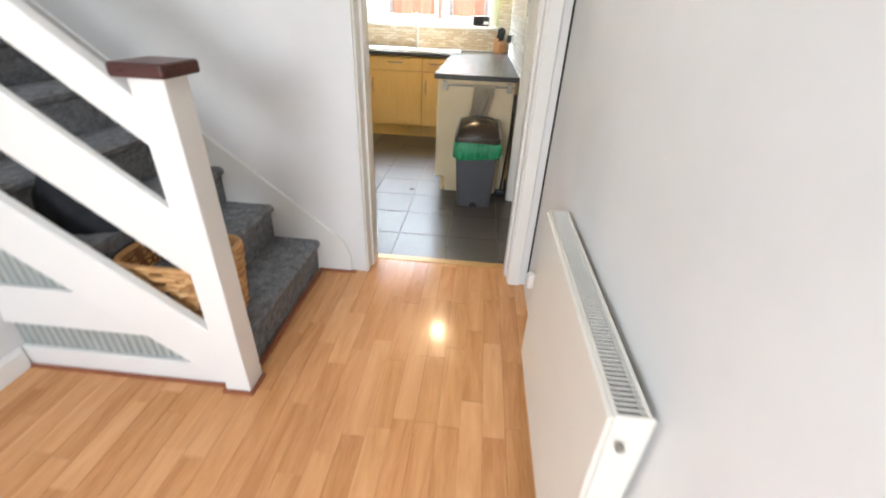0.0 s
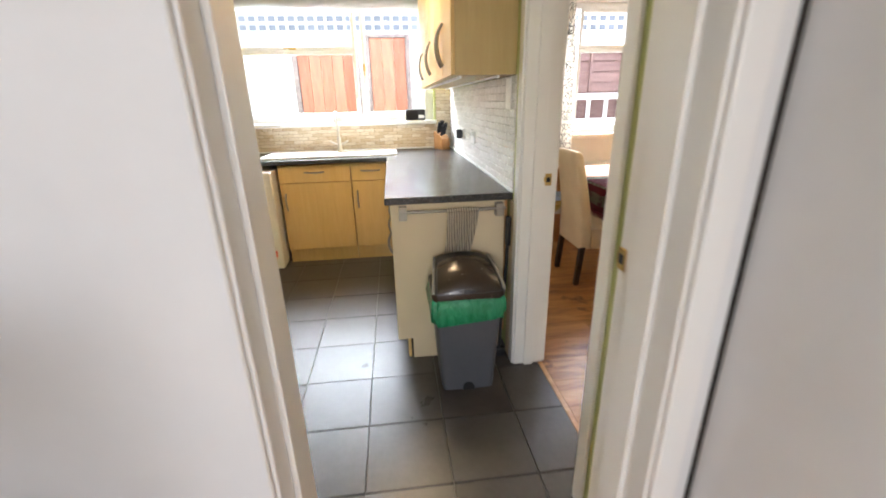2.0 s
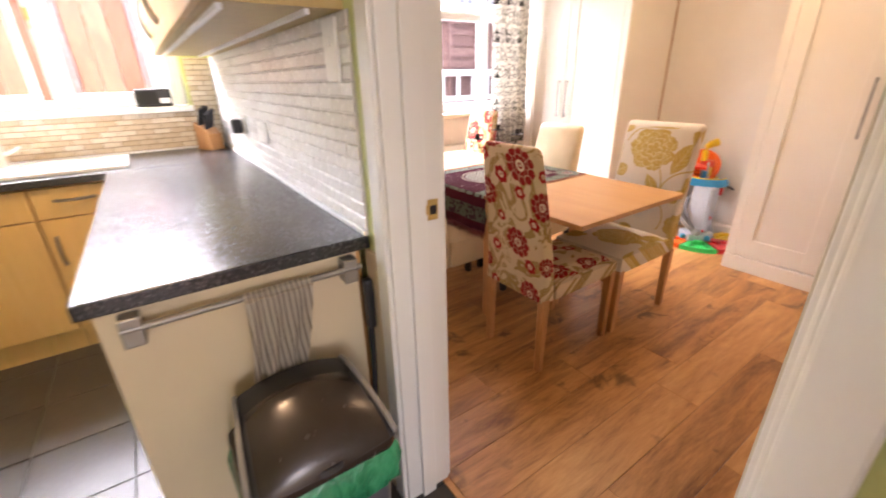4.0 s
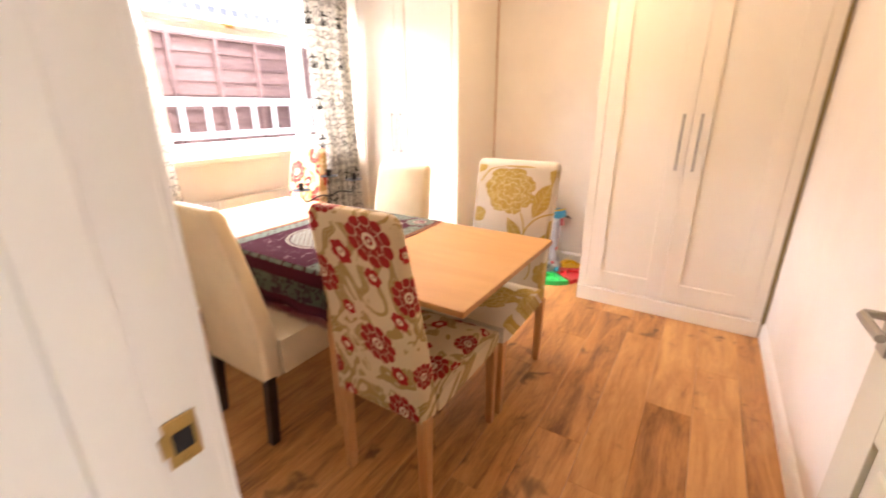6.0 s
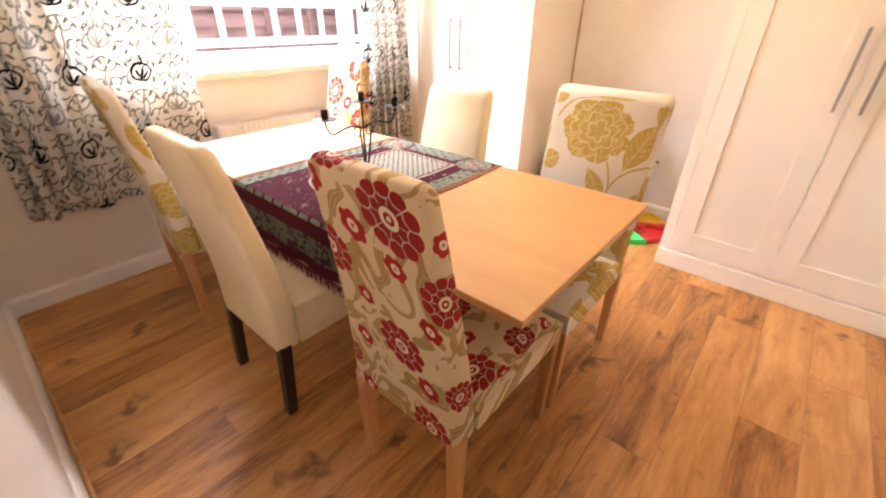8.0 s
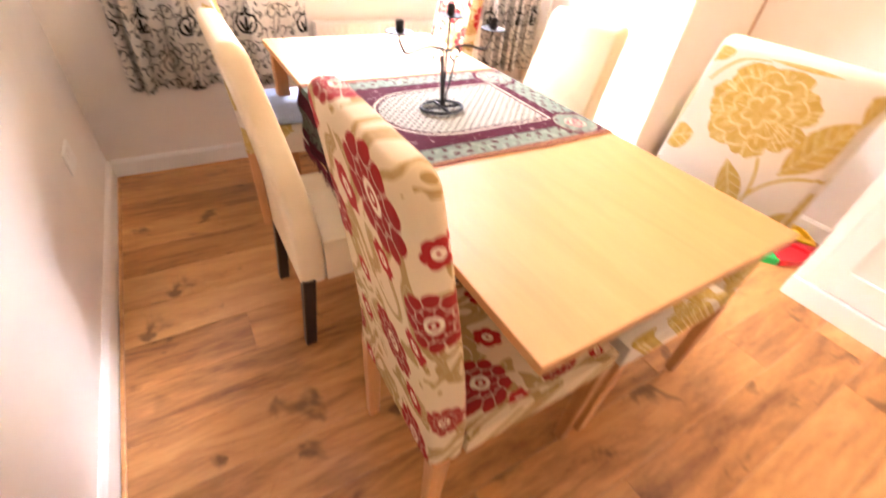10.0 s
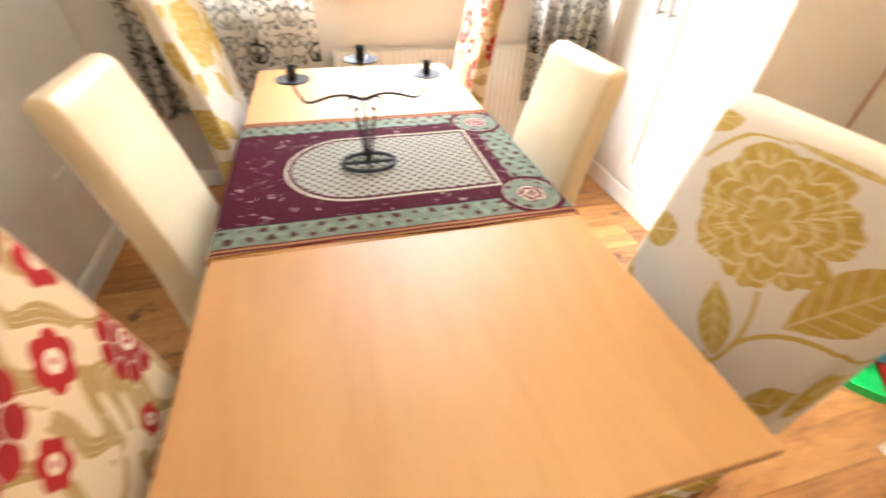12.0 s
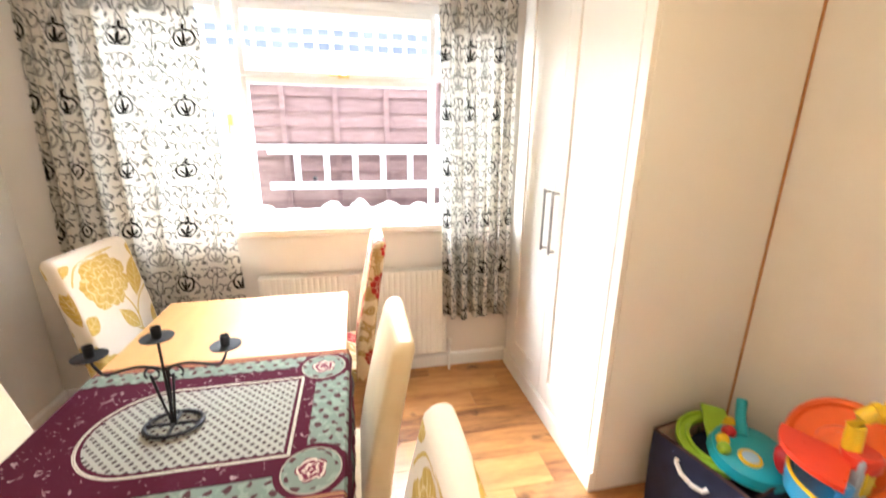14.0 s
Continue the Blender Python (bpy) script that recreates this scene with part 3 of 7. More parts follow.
# dark strip laid over the crack; its colour is the shade inside
structure("trim_hall_gap_shade", boxes((0.452, 1.8215, 0.0, 0.4592, 1.8295, 2.1)), plain("dark_gap_shade", (0.03, 0.025, 0.022), 0.9), "dark strip drawn as the shade in the gap beside the kitchen door architrave", "trim")
structure("trim_alcove", boxes((3.922, 4.3065, 0.0, 3.9295, 4.3135, 2.385)), LEG_WOOD, "thin brown strip in the alcove corner", "trim")

# ---- dining room ----
def fabric(name, base, figure, half, taper, shift=0.0, rough=0.85, weave=420):
    """A woven cover: figure(m, u, v, base socket) returns the colour socket. u runs across the chair, v up the back and along the seat."""
    m = Mat(name, base, rough)
    x, y, z = m.xyz()
    cloth = m.noise(m.coords(), weave, 2)
    soft = m.noise(m.coords(), 7, 3)
    col = m.ramp(soft, [(0.3, tuple(c * 0.93 for c in base)), (0.7, base)])
    # the print runs on round both sides of the leaning back
    g = ((z - 0.46) * 1.64).max(0.0)
    wrap = (x + 0.275 + g * (g * 0.6 + 0.4) * 0.087).max(0.0).min(0.075)
    out = (y.abs() + g * (taper - 0.008)).smooth(half - 0.030, half - 0.010)
    flank = y.gt(0.0) * 2.0 - 1.0
    inner = wrap.gt(0.055) * (1.0 - out).gt(0.5) * x.lt(-0.19)
    crown = z.smooth(1.030, 1.074)
    col = figure(m, y + wrap * out * flank, z - (x.max(-0.2) + 0.2) * 0.9 + inner * (1.0 - crown) * shift + wrap * crown, col)
    m.colour(m.mix(cloth * 0.18, col, (0.2, 0.15, 0.08)))
    m.bump(cloth * 0.5 + soft * 1.2, 0.35, 0.002)
    m.b.inputs["Specular IOR Level"].default_value = 0.15
    return m.m


def red_figure(m, u, v, col):
    u = u * -1.0
    tan, pale, red, deep = (0.36, 0.235, 0.085), (0.72, 0.60, 0.42), (0.34, 0.006, 0.014), (0.24, 0.004, 0.010)
    # curling tan leaves with pale veins
    flow = m.noise(m.vec(u, v * 0.8, 0.0), 6.5, 1.0, 0.4, 1.3)
    swirl = (flow * 26).sin()
    vein = (flow * 26 + (m.noise(m.vec(u, v, 3.0), 16, 1) - 0.5) * 1.5).sin().abs()
    leaf = swirl.gt(-0.05) * m.noise(m.vec(u, v, 7.0), 11, 2).gt(0.40)
    col = m.mix(leaf, col, tan)
    col = m.mix(leaf * (vein - 0.80).abs().lt(0.035) * 0.7, col, pale)
    big = ((0.078, 1.005, 0.086), (0.036, 0.645, 0.074), (-0.150, 0.862, 0.072), (0.190, 0.838, 0.068), (0.115, 0.405, 0.066), (-0.19, 0.50, 0.05), (0.21, 0.56, 0.05), (-0.10, 0.25, 0.06), (0.15, 0.22, 0.055), (0.05, 0.06, 0.06), (-0.10, 1.125, 0.060))
    small = ((-0.150, 1.040, 0.040), (-0.042, 0.950, 0.040), (0.066, 0.887, 0.031), (0.140, 0.757, 0.031), (-0.106, 0.594, 0.030), (0.110, 0.545, 0.034), (-0.120, 0.395, 0.030), (0.205, 0.965, 0.028), (-0.06, 0.755, 0.026), (0.02, 0.33, 0.032), (-0.02, 0.17, 0.032), (-0.18, 0.34, 0.03), (-0.17, 0.12, 0.03), (0.19, 0.33, 0.03), (0.17, 0.10, 0.03))
    for cu, cv, r in big:
        # longer from one upper corner to the other lower one
        du, dv = u - cu, v - cv
        a, b = (du - dv) * 0.66, (du + dv) * 0.80
        d, th = a.hypot(b) / r, b.atan2(a)
        lobe = (th * 5 + cu * 30).sin().abs()
        inside = d.lt(lobe.op("POWER", 0.6) * 0.17 + 0.80)
        col = m.mix(inside, col, m.mix((d - 0.5).abs() * 1.4, deep, red))
        inner = d - (lobe * -0.10 + 0.62)
        ring = inner.abs().lt(0.022)
        ray = lobe.lt(0.13) * inner.gt(0.0)
        ray2 = (th * 4 + 0.7).sin().abs().lt(0.13) * d.gt(0.33) * inner.lt(0.0)
        col = m.mix(ring.max(ray).max(ray2) * inside * 0.6, col, pale)
        col = m.mix((d - 0.225).abs().lt(0.06), col, pale)
        col = m.mix(d.lt(0.07), col, pale)
    for cu, cv, r in small:
        du, dv = u - cu, v - cv
        a, b = (du - dv) * 0.64, (du + dv) * 0.82
        d, th = a.hypot(b) / r, b.atan2(a)
        col = m.mix(d.lt((th * 3 + cu * 40).sin().abs() * 0.2 + 0.82), col, red)
        col = m.mix((d - 0.26).abs().lt(0.13), col, pale)
    return col


def yellow_figure(m, u, v, col):
    gold, deep, pale = (0.50, 0.345, 0.075), (0.42, 0.275, 0.05), (0.68, 0.56, 0.31)
    rag = m.noise(m.vec(u, v, 0.0), 16, 2, 0.6) - 0.5
    fine = m.noise(m.vec(u, v, 2.0), 60, 3)
    plainer = m.ramp(fine, [(0.35, deep), (0.6, gold)])
    for cu, cv, r, turn in ((-0.012, 0.930, 0.148, 0.0), (0.04, 0.24, 0.14, 1.2), (-0.235, 0.42, 0.10, 2.0), (0.24, 0.52, 0.09, 0.5), (0.265, 0.27, 0.105, 1.7), (-0.21, 0.16, 0.10, 0.3), (-0.265, 0.63, 0.10, 1.0)):
        du, dv = u - cu, (v - cv) * 1.14
        d, th = du.hypot(dv) / r, dv.atan2(du)
        # a broad lobed bloom in three rows of streaked petals
        lobe = ((th + turn) * 3.5).sin().abs().op("POWER", 0.5)
        frill = ((th + turn) * 11).sin().abs()
        edge = lobe * 0.17 + frill * 0.035 + (th * 1.0 - 0.5 + turn).sin() * 0.05 + rag * 0.30 + 0.76
        inside = d.lt(edge)
        streak = m.noise(m.vec(th * 7.0, d * 1.1, cu * 9), 2.6, 3, 0.6)
        col = m.mix(inside, col, m.ramp(streak, [(0.36, deep), (0.55, gold), (0.70, pale)]))
        for k, (at, wide, n) in enumerate(((0.70, 0.020, 4.5), (0.46, 0.022, 3.5), (0.25, 0.026, 2.5))):
            row = d - (((th + turn) * n + k * 0.8).sin().abs() * 0.13 + at - 0.06 + rag * 0.25)
            split = ((th + turn) * n + k * 0.8).sin().abs().lt(0.07) * row.lt(0.20) * row.gt(0.0)
            col = m.mix(row.abs().lt(wide).max(split) * inside * 0.75, col, pale)

    def leaf(cu, cv, length, width, ang, vein=230):
        c, s = math.cos(ang), math.sin(ang)
        a = (u - cu) * c + (v - cv) * s
        b = (v - cv) * c - (u - cu) * s
        f = (a / length).max(-1.3)
        inside = (b.abs() / width + f * f * (f * 0.25 + 1.0) + rag * 0.25).lt(1.0)
        rib = b.abs().lt(0.0020)
        side = ((a - b.abs() * 0.9) * vein).sin().gt(0.93)
        return inside, rib.max(side)
    for cu, cv, L, W, ang in ((-0.180, 0.795, 0.050, 0.040, 0.5), (0.165, 0.905, 0.092, 0.048, 1.15), (0.035, 0.725, 0.072, 0.034, -0.95), (0.225, 1.030, 0.060, 0.042, 1.3), (-0.195, 1.050, 0.050, 0.036, 0.8), (0.03, 1.085, 0.09, 0.016, 0.05), (-0.14, 0.60, 0.07, 0.035, 2.3), (0.20, 0.70, 0.055, 0.03, 0.9), (-0.13, 0.12, 0.07, 0.035, 0.6), (0.18, 0.36, 0.07, 0.04, 1.0), (-0.06, 0.44, 0.06, 0.034, 2.7), (0.27, 0.42, 0.06, 0.034, 0.8), (0.26, 0.10, 0.07, 0.036, 2.2), (-0.268, 0.88, 0.085, 0.032, 1.35), (0.275, 0.74, 0.075, 0.030, 1.8)):
        inside, rib = leaf(cu, cv, L, W, ang)
        col = m.mix(inside, col, plainer)
        col = m.mix(inside * rib * 0.6, col, pale)
    def arc(cu, cv, r, lo, hi, w=0.0042):
        du, dv = u - cu, v - cv
        d, th = du.hypot(dv), dv.atan2(du)
        return (d - r).abs().lt(w) * th.gt(lo) * th.lt(hi)
    stems = arc(-0.12, 0.72, 0.205, -0.35, 0.55).max(arc(0.235, 0.68, 0.155, 1.35, 2.95)).max(arc(-0.03, 0.90, 0.168, 1.75, 2.75)).max(arc(0.02, 0.55, 0.12, -0.6, 1.3))
    col = m.mix(stems, col, gold)
    return col


RED_FABRIC = fabric("red_flower_fabric", (0.66, 0.51, 0.32), red_figure, 0.202, 0.045, 0.095)
YELLOW_FABRIC = fabric("yellow_peony_fabric", (0.70, 0.62, 0.50), yellow_figure, 0.22, 0.0)


def cream_leather():
    m = Mat("cream_leather", (0.74, 0.62, 0.42), 0.42)
    v = m.coords()
    n, f = m.noise(v, 5, 3), m.noise(v, 150, 3, 0.6)
    m.colour(m.ramp(n, [(0.3, (0.68, 0.545, 0.34)), (0.7, (0.78, 0.65, 0.43))]))
    m.rough(n * 0.15 + 0.36)
    m.bump(f * 0.4 + n * 1.0, 0.25, 0.002)
    return m.m


CREAM = cream_leather()


def slab(sections, half, rounding=0.02, segs=7, bulge=0.0):
    """A padded slab: sections of (x_front, x_back, z) up its height, half its width (or a list), with rounded sides."""
    bm = bmesh.new()
    rows = []
    halves = half if isinstance(half, list) else [half] * len(sections)
    for (xf, xb, z), h in zip(sections, halves):
        r = min(rounding, (xf - xb) * 0.45)
        ring = []
        for cx, cy, a0 in ((xf - r, h - r, 0), (xb + r, h - r, 90), (xb + r, -h + r, 180), (xf - r, -h + r, 270)):
            for k in range(4):
                a = radians(a0 + 30 * k)
                ring.append(bm.verts.new((cx + r * math.cos(a), cy + r * math.sin(a), z)))
        rows.append(ring)
    n = len(rows[0])
    for A, B in zip(rows, rows[1:]):
        for k in range(n):
            bm.faces.new((A[k], A[(k + 1) % n], B[(k + 1) % n], B[k]))
    bm.faces.new(rows[0][::-1]), bm.faces.new(rows[-1])
    bmesh.ops.recalc_face_normals(bm, faces=bm.faces)
    return bm


def dining_chair(m, cover, legs, label, group, top=1.07, hem=0.40, half=0.205, lean=0.09, taper=0.0):
    """Local x is the way that one faces; the rear legs stand at x = -0.25."""
    t = thing("dining_chair", label, "chair", m, group)
    z0 = hem
    # backrest, leaning back and curving at the top
    sec, hs = [], []
    crown = 0.034
    heights = [z0 + (top - crown - z0) * i / 12 for i in range(13)] + [top - crown + crown * math.sin(radians(a)) for a in (20, 40, 60, 78, 90)]
    for z in heights:
        g = max(0.0, (z - 0.46) / (top - 0.46))
        xb = -0.275 - lean * (g ** 1.35)
        th = 0.085 - 0.022 * g
        rise = max(0.0, (z - top + crown) / crown)
        end = 1.0 - 0.62 * (1 - (1 - rise * rise) ** 0.5)
        mid = xb + th / 2
        sec.append((mid + th / 2 * end, mid - th / 2 * end, z))
        hs.append(half - taper * g - 0.008 * (1 - g) - (1 - end) * 0.035)
    part("backrest", slab(sec, hs, 0.022), cover, t, smooth=True)
    # seat cushion, domed a little
    bm = bmesh.new()
    nx, ny = 8, 8
    def seat_z(a, b):
        e = min(1 - abs(a), 1 - abs(b))
        return 0.455 + 0.03 * min(1.0, e * 3.2) ** 0.5
    grid = [[bm.verts.new((-0.19 + 0.46 * i / nx, (half - 0.004) * (2 * j / ny - 1), seat_z(2 * i / nx - 1, 2 * j / ny - 1))) for j in range(ny + 1)] for i in range(nx + 1)]
    for i in range(nx):
        for j in range(ny):
            bm.faces.new((grid[i][j], grid[i + 1][j], grid[i + 1][j + 1], grid[i][j + 1]))
    rim = [grid[i][0] for i in range(nx + 1)] + [grid[nx][j] for j in range(1, ny + 1)] + [grid[i][ny] for i in range(nx - 1, -1, -1)] + [grid[0][j] for j in range(ny - 1, 0, -1)]
    low = [bm.verts.new((v.co.x, v.co.y, hem)) for v in rim]
    for k in range(len(rim)):
        bm.faces.new((rim[k], low[k], low[(k + 1) % len(rim)], rim[(k + 1) % len(rim)]))
    bm.faces.new(low)
    bmesh.ops.recalc_face_normals(bm, faces=bm.faces)
    part("seat", bm, cover, t, smooth=True)
    for x, y, rake in ((-0.25, 1, -0.0), (-0.25, -1, -0.0), (0.25, 1, 0.0), (0.25, -1, 0.0)):
        bm = bmesh.new()
        a, b = 0.021, 0.016 if legs is LEG_WOOD else 0.019
        cy = y * (half - 0.024)
        dx = (-0.025 if x < 0 else 0.0) if legs is DARK_LEG else 0.0
        lo = [bm.verts.new((x + dx + sx * b, cy + sy * b, 0)) for sx, sy in ((-1, -1), (1, -1), (1, 1), (-1, 1))]
        hi = [bm.verts.new((x + sx * a, cy + sy * a, hem + 0.012)) for sx, sy in ((-1, -1), (1, -1), (1, 1), (-1, 1))]
        bm.faces.new(lo[::-1]), bm.faces.new(hi)
        for k in range(4):
            bm.faces.new((lo[k], lo[(k + 1) % 4], hi[(k + 1) % 4], hi[k]))
        bmesh.ops.bevel(bm, geom=list(bm.edges), offset=0.003, segments=1, affect="EDGES")
        part("leg", bm, legs, t)
    return t


G = "chairs round the table"
LR = "dining chair in cream cover with red flowers, oak legs"
LY = "dining chair in white cover with mustard peonies, oak legs"
LC = "cream leather high-back dining chair with dark legs"
chair_red = dining_chair(pose(1.51, 3.435, 0), RED_FABRIC, LEG_WOOD, LR, G, 1.08, 0.385, 0.202, 0.085, 0.045)
chair_yellow = dining_chair(pose(2.085, 3.447, 0, 0, 0, 180), YELLOW_FABRIC, LEG_WOOD, LY, G, 1.08, 0.37, 0.22)
chair_cream = dining_chair(pose(1.44, 4.165, 0), CREAM, DARK_LEG, LC, G, 1.02, 0.30, 0.215, 0.09, 0.035)
copy_thing(chair_yellow, pose(1.46, 4.93, 0, 0, 0, -6))
copy_thing(chair_cream, pose(2.06, 4.17, 0, 0, 0, 180))
copy_thing(chair_red, pose(2.05, 5.0, 0, 0, 0, 180))


def dining_table():
    t = thing("dining_table", "long light beech dining table with its leaf pulled out", "table")
    x0, x1, y0, y1, z = 1.365, 2.212, 3.175, 5.09, 0.75
    part("tabletop", boxes((x0, 3.775, z - 0.024, x1, y1, z), bevel=0.003), TABLE_WOOD, t)
    part("extension_leaf", boxes((x0, y0, z - 0.024, x1, 3.7745, z), bevel=0.003), TABLE_WOOD, t)
    for a, b, c, d in ((x0 + 0.06, 3.80, x0 + 0.08, 5.02), (x1 - 0.08, 3.80, x1 - 0.06, 5.02), (x0 + 0.08, 3.80, x1 - 0.08, 3.82), (x0 + 0.08, 5.0, x1 - 0.08, 5.02)):
        part("apron", boxes((a, b, z - 0.11, c, d, z - 0.0245), bevel=0.002), TABLE_WOOD, t)
    for x in (x0 + 0.045, x1 - 0.045):
        for y in (3.80, 5.03):
            part("leg", boxes((x - 0.028, y - 0.028, 0, x + 0.028, y + 0.028, z - 0.0245), bevel=0.004), LEG_WOOD, t)


dining_table()


def cloth_mat():
    """A fringed woven runner: banded ends, a wine-red field and an arched trellis panel."""
    m = Mat("woven_tablecloth", (0.16, 0.02, 0.05), 0.9)
    x, y, z = m.xyz()
    # across: u from -0.42 to 0.42 over the table; along: v from 0 (nearest the leaf) to 0.69
    u, v = x - 1.79, y - 3.78
    wine, sage, cream, dark = (0.062, 0.008, 0.017), (0.15, 0.185, 0.14), (0.50, 0.46, 0.34), (0.035, 0.012, 0.016)
    weave = m.noise(m.coords(), 300, 2)
    fleck = m.noise(m.coords(), 46, 2, 0.5, 1.2)
    col = m.mix(fleck.gt(0.665) * 0.7, wine, (0.42, 0.30, 0.27))
    # sage borders along both long sides and at the right-hand end
    dots = m.noise(m.coords(), 44, 1, 0.4, 0.3)
    spots = ((u + (v * 31).floor() * 0.02).mod(0.044) - 0.022).hypot(v.mod(0.032) - 0.016)
    border = m.mix((spots + (dots - 0.5) * 0.03).lt(0.0085), m.mix(m.noise(m.coords(), 40, 2).gt(0.55) * 0.5, sage, (0.26, 0.30, 0.23)), (0.07, 0.03, 0.03))
    av = (v - 0.345).abs()
    edge = av.gt(0.245).max(u.gt(0.325)).max(u.lt(-0.43))
    col = m.mix(edge, col, border)
    col = m.mix(((av - 0.245).abs().lt(0.003)) * u.lt(0.325), col, dark)
    # round corner medallions
    for cu, cv in ((0.345, 0.105), (0.345, 0.585)):
        d = (u - cu).hypot(v - cv)
        th = (v - cv).atan2(u - cu)
        col = m.mix(d.lt(0.092), col, wine)
        col = m.mix(d.lt(0.075), col, border)
        col = m.mix(d.lt(0.058), col, sage)
        col = m.mix((d - 0.074).abs().lt(0.0018), col, (0.30, 0.27, 0.20))
        petal = d.lt(((th * 2.5).sin().abs() * 0.3 + 0.7) * 0.042)
        col = m.mix(petal, col, (0.13, 0.02, 0.035))
        col = m.mix(((d * 390 + (th * 2.5 + d * 60).sin().abs() * 2.2 + (fleck - 0.5) * 9).sin().gt(0.35)) * d.lt(0.038), col, (0.52, 0.42, 0.32))
    # the arch: a straight part ending at the right, round at the left
    a = (u + 0.10)
    d_arch = a.min(0.0).hypot((v - 0.345) * 1.0)
    r_out = 0.185
    inside = d_arch.lt(r_out) * u.lt(0.285)
    inner = d_arch.lt(r_out - 0.018) * u.lt(0.267)
    line = (d_arch.lt(r_out - 0.004) * u.lt(0.281)) - (d_arch.lt(r_out - 0.008) * u.lt(0.277))
    col = m.mix(inside, col, wine)
    col = m.mix(line, col, cream)
    line2 = inside - d_arch.lt(r_out - 0.003) * u.lt(0.282)
    col = m.mix(line2, col, cream)
    du, dv = (u + v).mod(0.030) - 0.015, (u - v).mod(0.030) - 0.015
    dot = (du.abs().max(dv.abs())).lt(0.0075)
    field = m.mix(dot, m.mix(weave, (0.24, 0.24, 0.19), (0.38, 0.36, 0.29)), (0.055, 0.035, 0.035))
    col = m.mix(inner, col, field)
    # stripes at the hems
    hem = av.gt(0.318)
    stripe = (v * 430).sin()
    col = m.mix(hem, col, m.mix(stripe.gt(0.0), (0.13, 0.015, 0.025), (0.32, 0.17, 0.07)))
    # the drops at both table edges are wine-red with a sage band
    drop = z.lt(0.735)
    zed = z - 0.64
    low = m.mix(zed.abs().lt(0.045), wine, m.mix(dots.gt(0.55), (0.085, 0.095, 0.07), (0.05, 0.02, 0.028)))
    col = m.mix(drop, col, low)
    m.colour(m.mix(weave * 0.35, col, (0.02, 0.01, 0.01)))
    m.bump(weave, 0.5, 0.003)
    m.b.inputs["Specular IOR Level"].default_value = 0.05
    return m.m


def tablecloth():
    t = thing("tablecloth", "wine-red and sage woven runner draped over the table", "tablecloth")
    x0, x1, y0, y1, z = 1.365, 2.212, 3.782, 4.478, 0.7535
    bm = bmesh.new()
    prof = []
    for k in range(10):
        prof.append((x0 - 0.014 - 0.006 * math.sin(k * 1.1), 0.545 + 0.02 * k))
    prof += [(x0 - 0.010, 0.742), (x0 - 0.004, 0.7515)]
    for k in range(13):
        prof.append((x0 + 0.01 + (x1 - x0 - 0.02) * k / 12, z + 0.0008 * math.sin(k * 2.1)))
    prof += [(x1 + 0.004, 0.7515), (x1 + 0.010, 0.742)]
    for k in range(10):
        prof.append((x1 + 0.014 + 0.006 * math.sin(k * 1.3), 0.725 - 0.02 * k))
    ny = 28
    rows = []
    for j in range(ny + 1):
        f = j / ny
        y = y0 + (y1 - y0) * f
        row = []
        for i, (x, zz) in enumerate(prof):
            ripple = 0.008 * math.sin(f * 21 + i * 0.3) * max(0, 0.74 - zz) / 0.2
            wob = 0.006 * math.sin(x * 9) * (1 - f) ** 3
            row.append(bm.verts.new((x + (ripple if x < 1.8 else -ripple), y + wob, zz)))
        rows.append(row)
    for A, B in zip(rows, rows[1:]):
        for i in range(len(prof) - 1):
            bm.faces.new((A[i], A[i + 1], B[i + 1], B[i]))
    bmesh.ops.recalc_face_normals(bm, faces=bm.faces)
    r = bmesh.ops.solidify(bm, geom=list(bm.faces), thickness=0.0025)
    cm = cloth_mat()
    part("cloth", bm, cm, t, smooth=True)
    FR = plain("wine_fringe", (0.13, 0.015, 0.03), 0.95)
    for x in (x0 - 0.016, x1 + 0.016):
        bm = bmesh.new()
        for k in range(110):
            y = y0 + (y1 - y0) * (k + 0.5) / 110
            j = random.uniform(-0.004, 0.004)
            tube(bm, [(x, y, 0.55), (x + j, y + j, 0.525), (x + j * 2, y - j, 0.50 + random.uniform(0, 0.012))], 0.0022, 4, 0.0014)
        part("fringe", bm, FR, t, "wine-red fringe")


tablecloth()


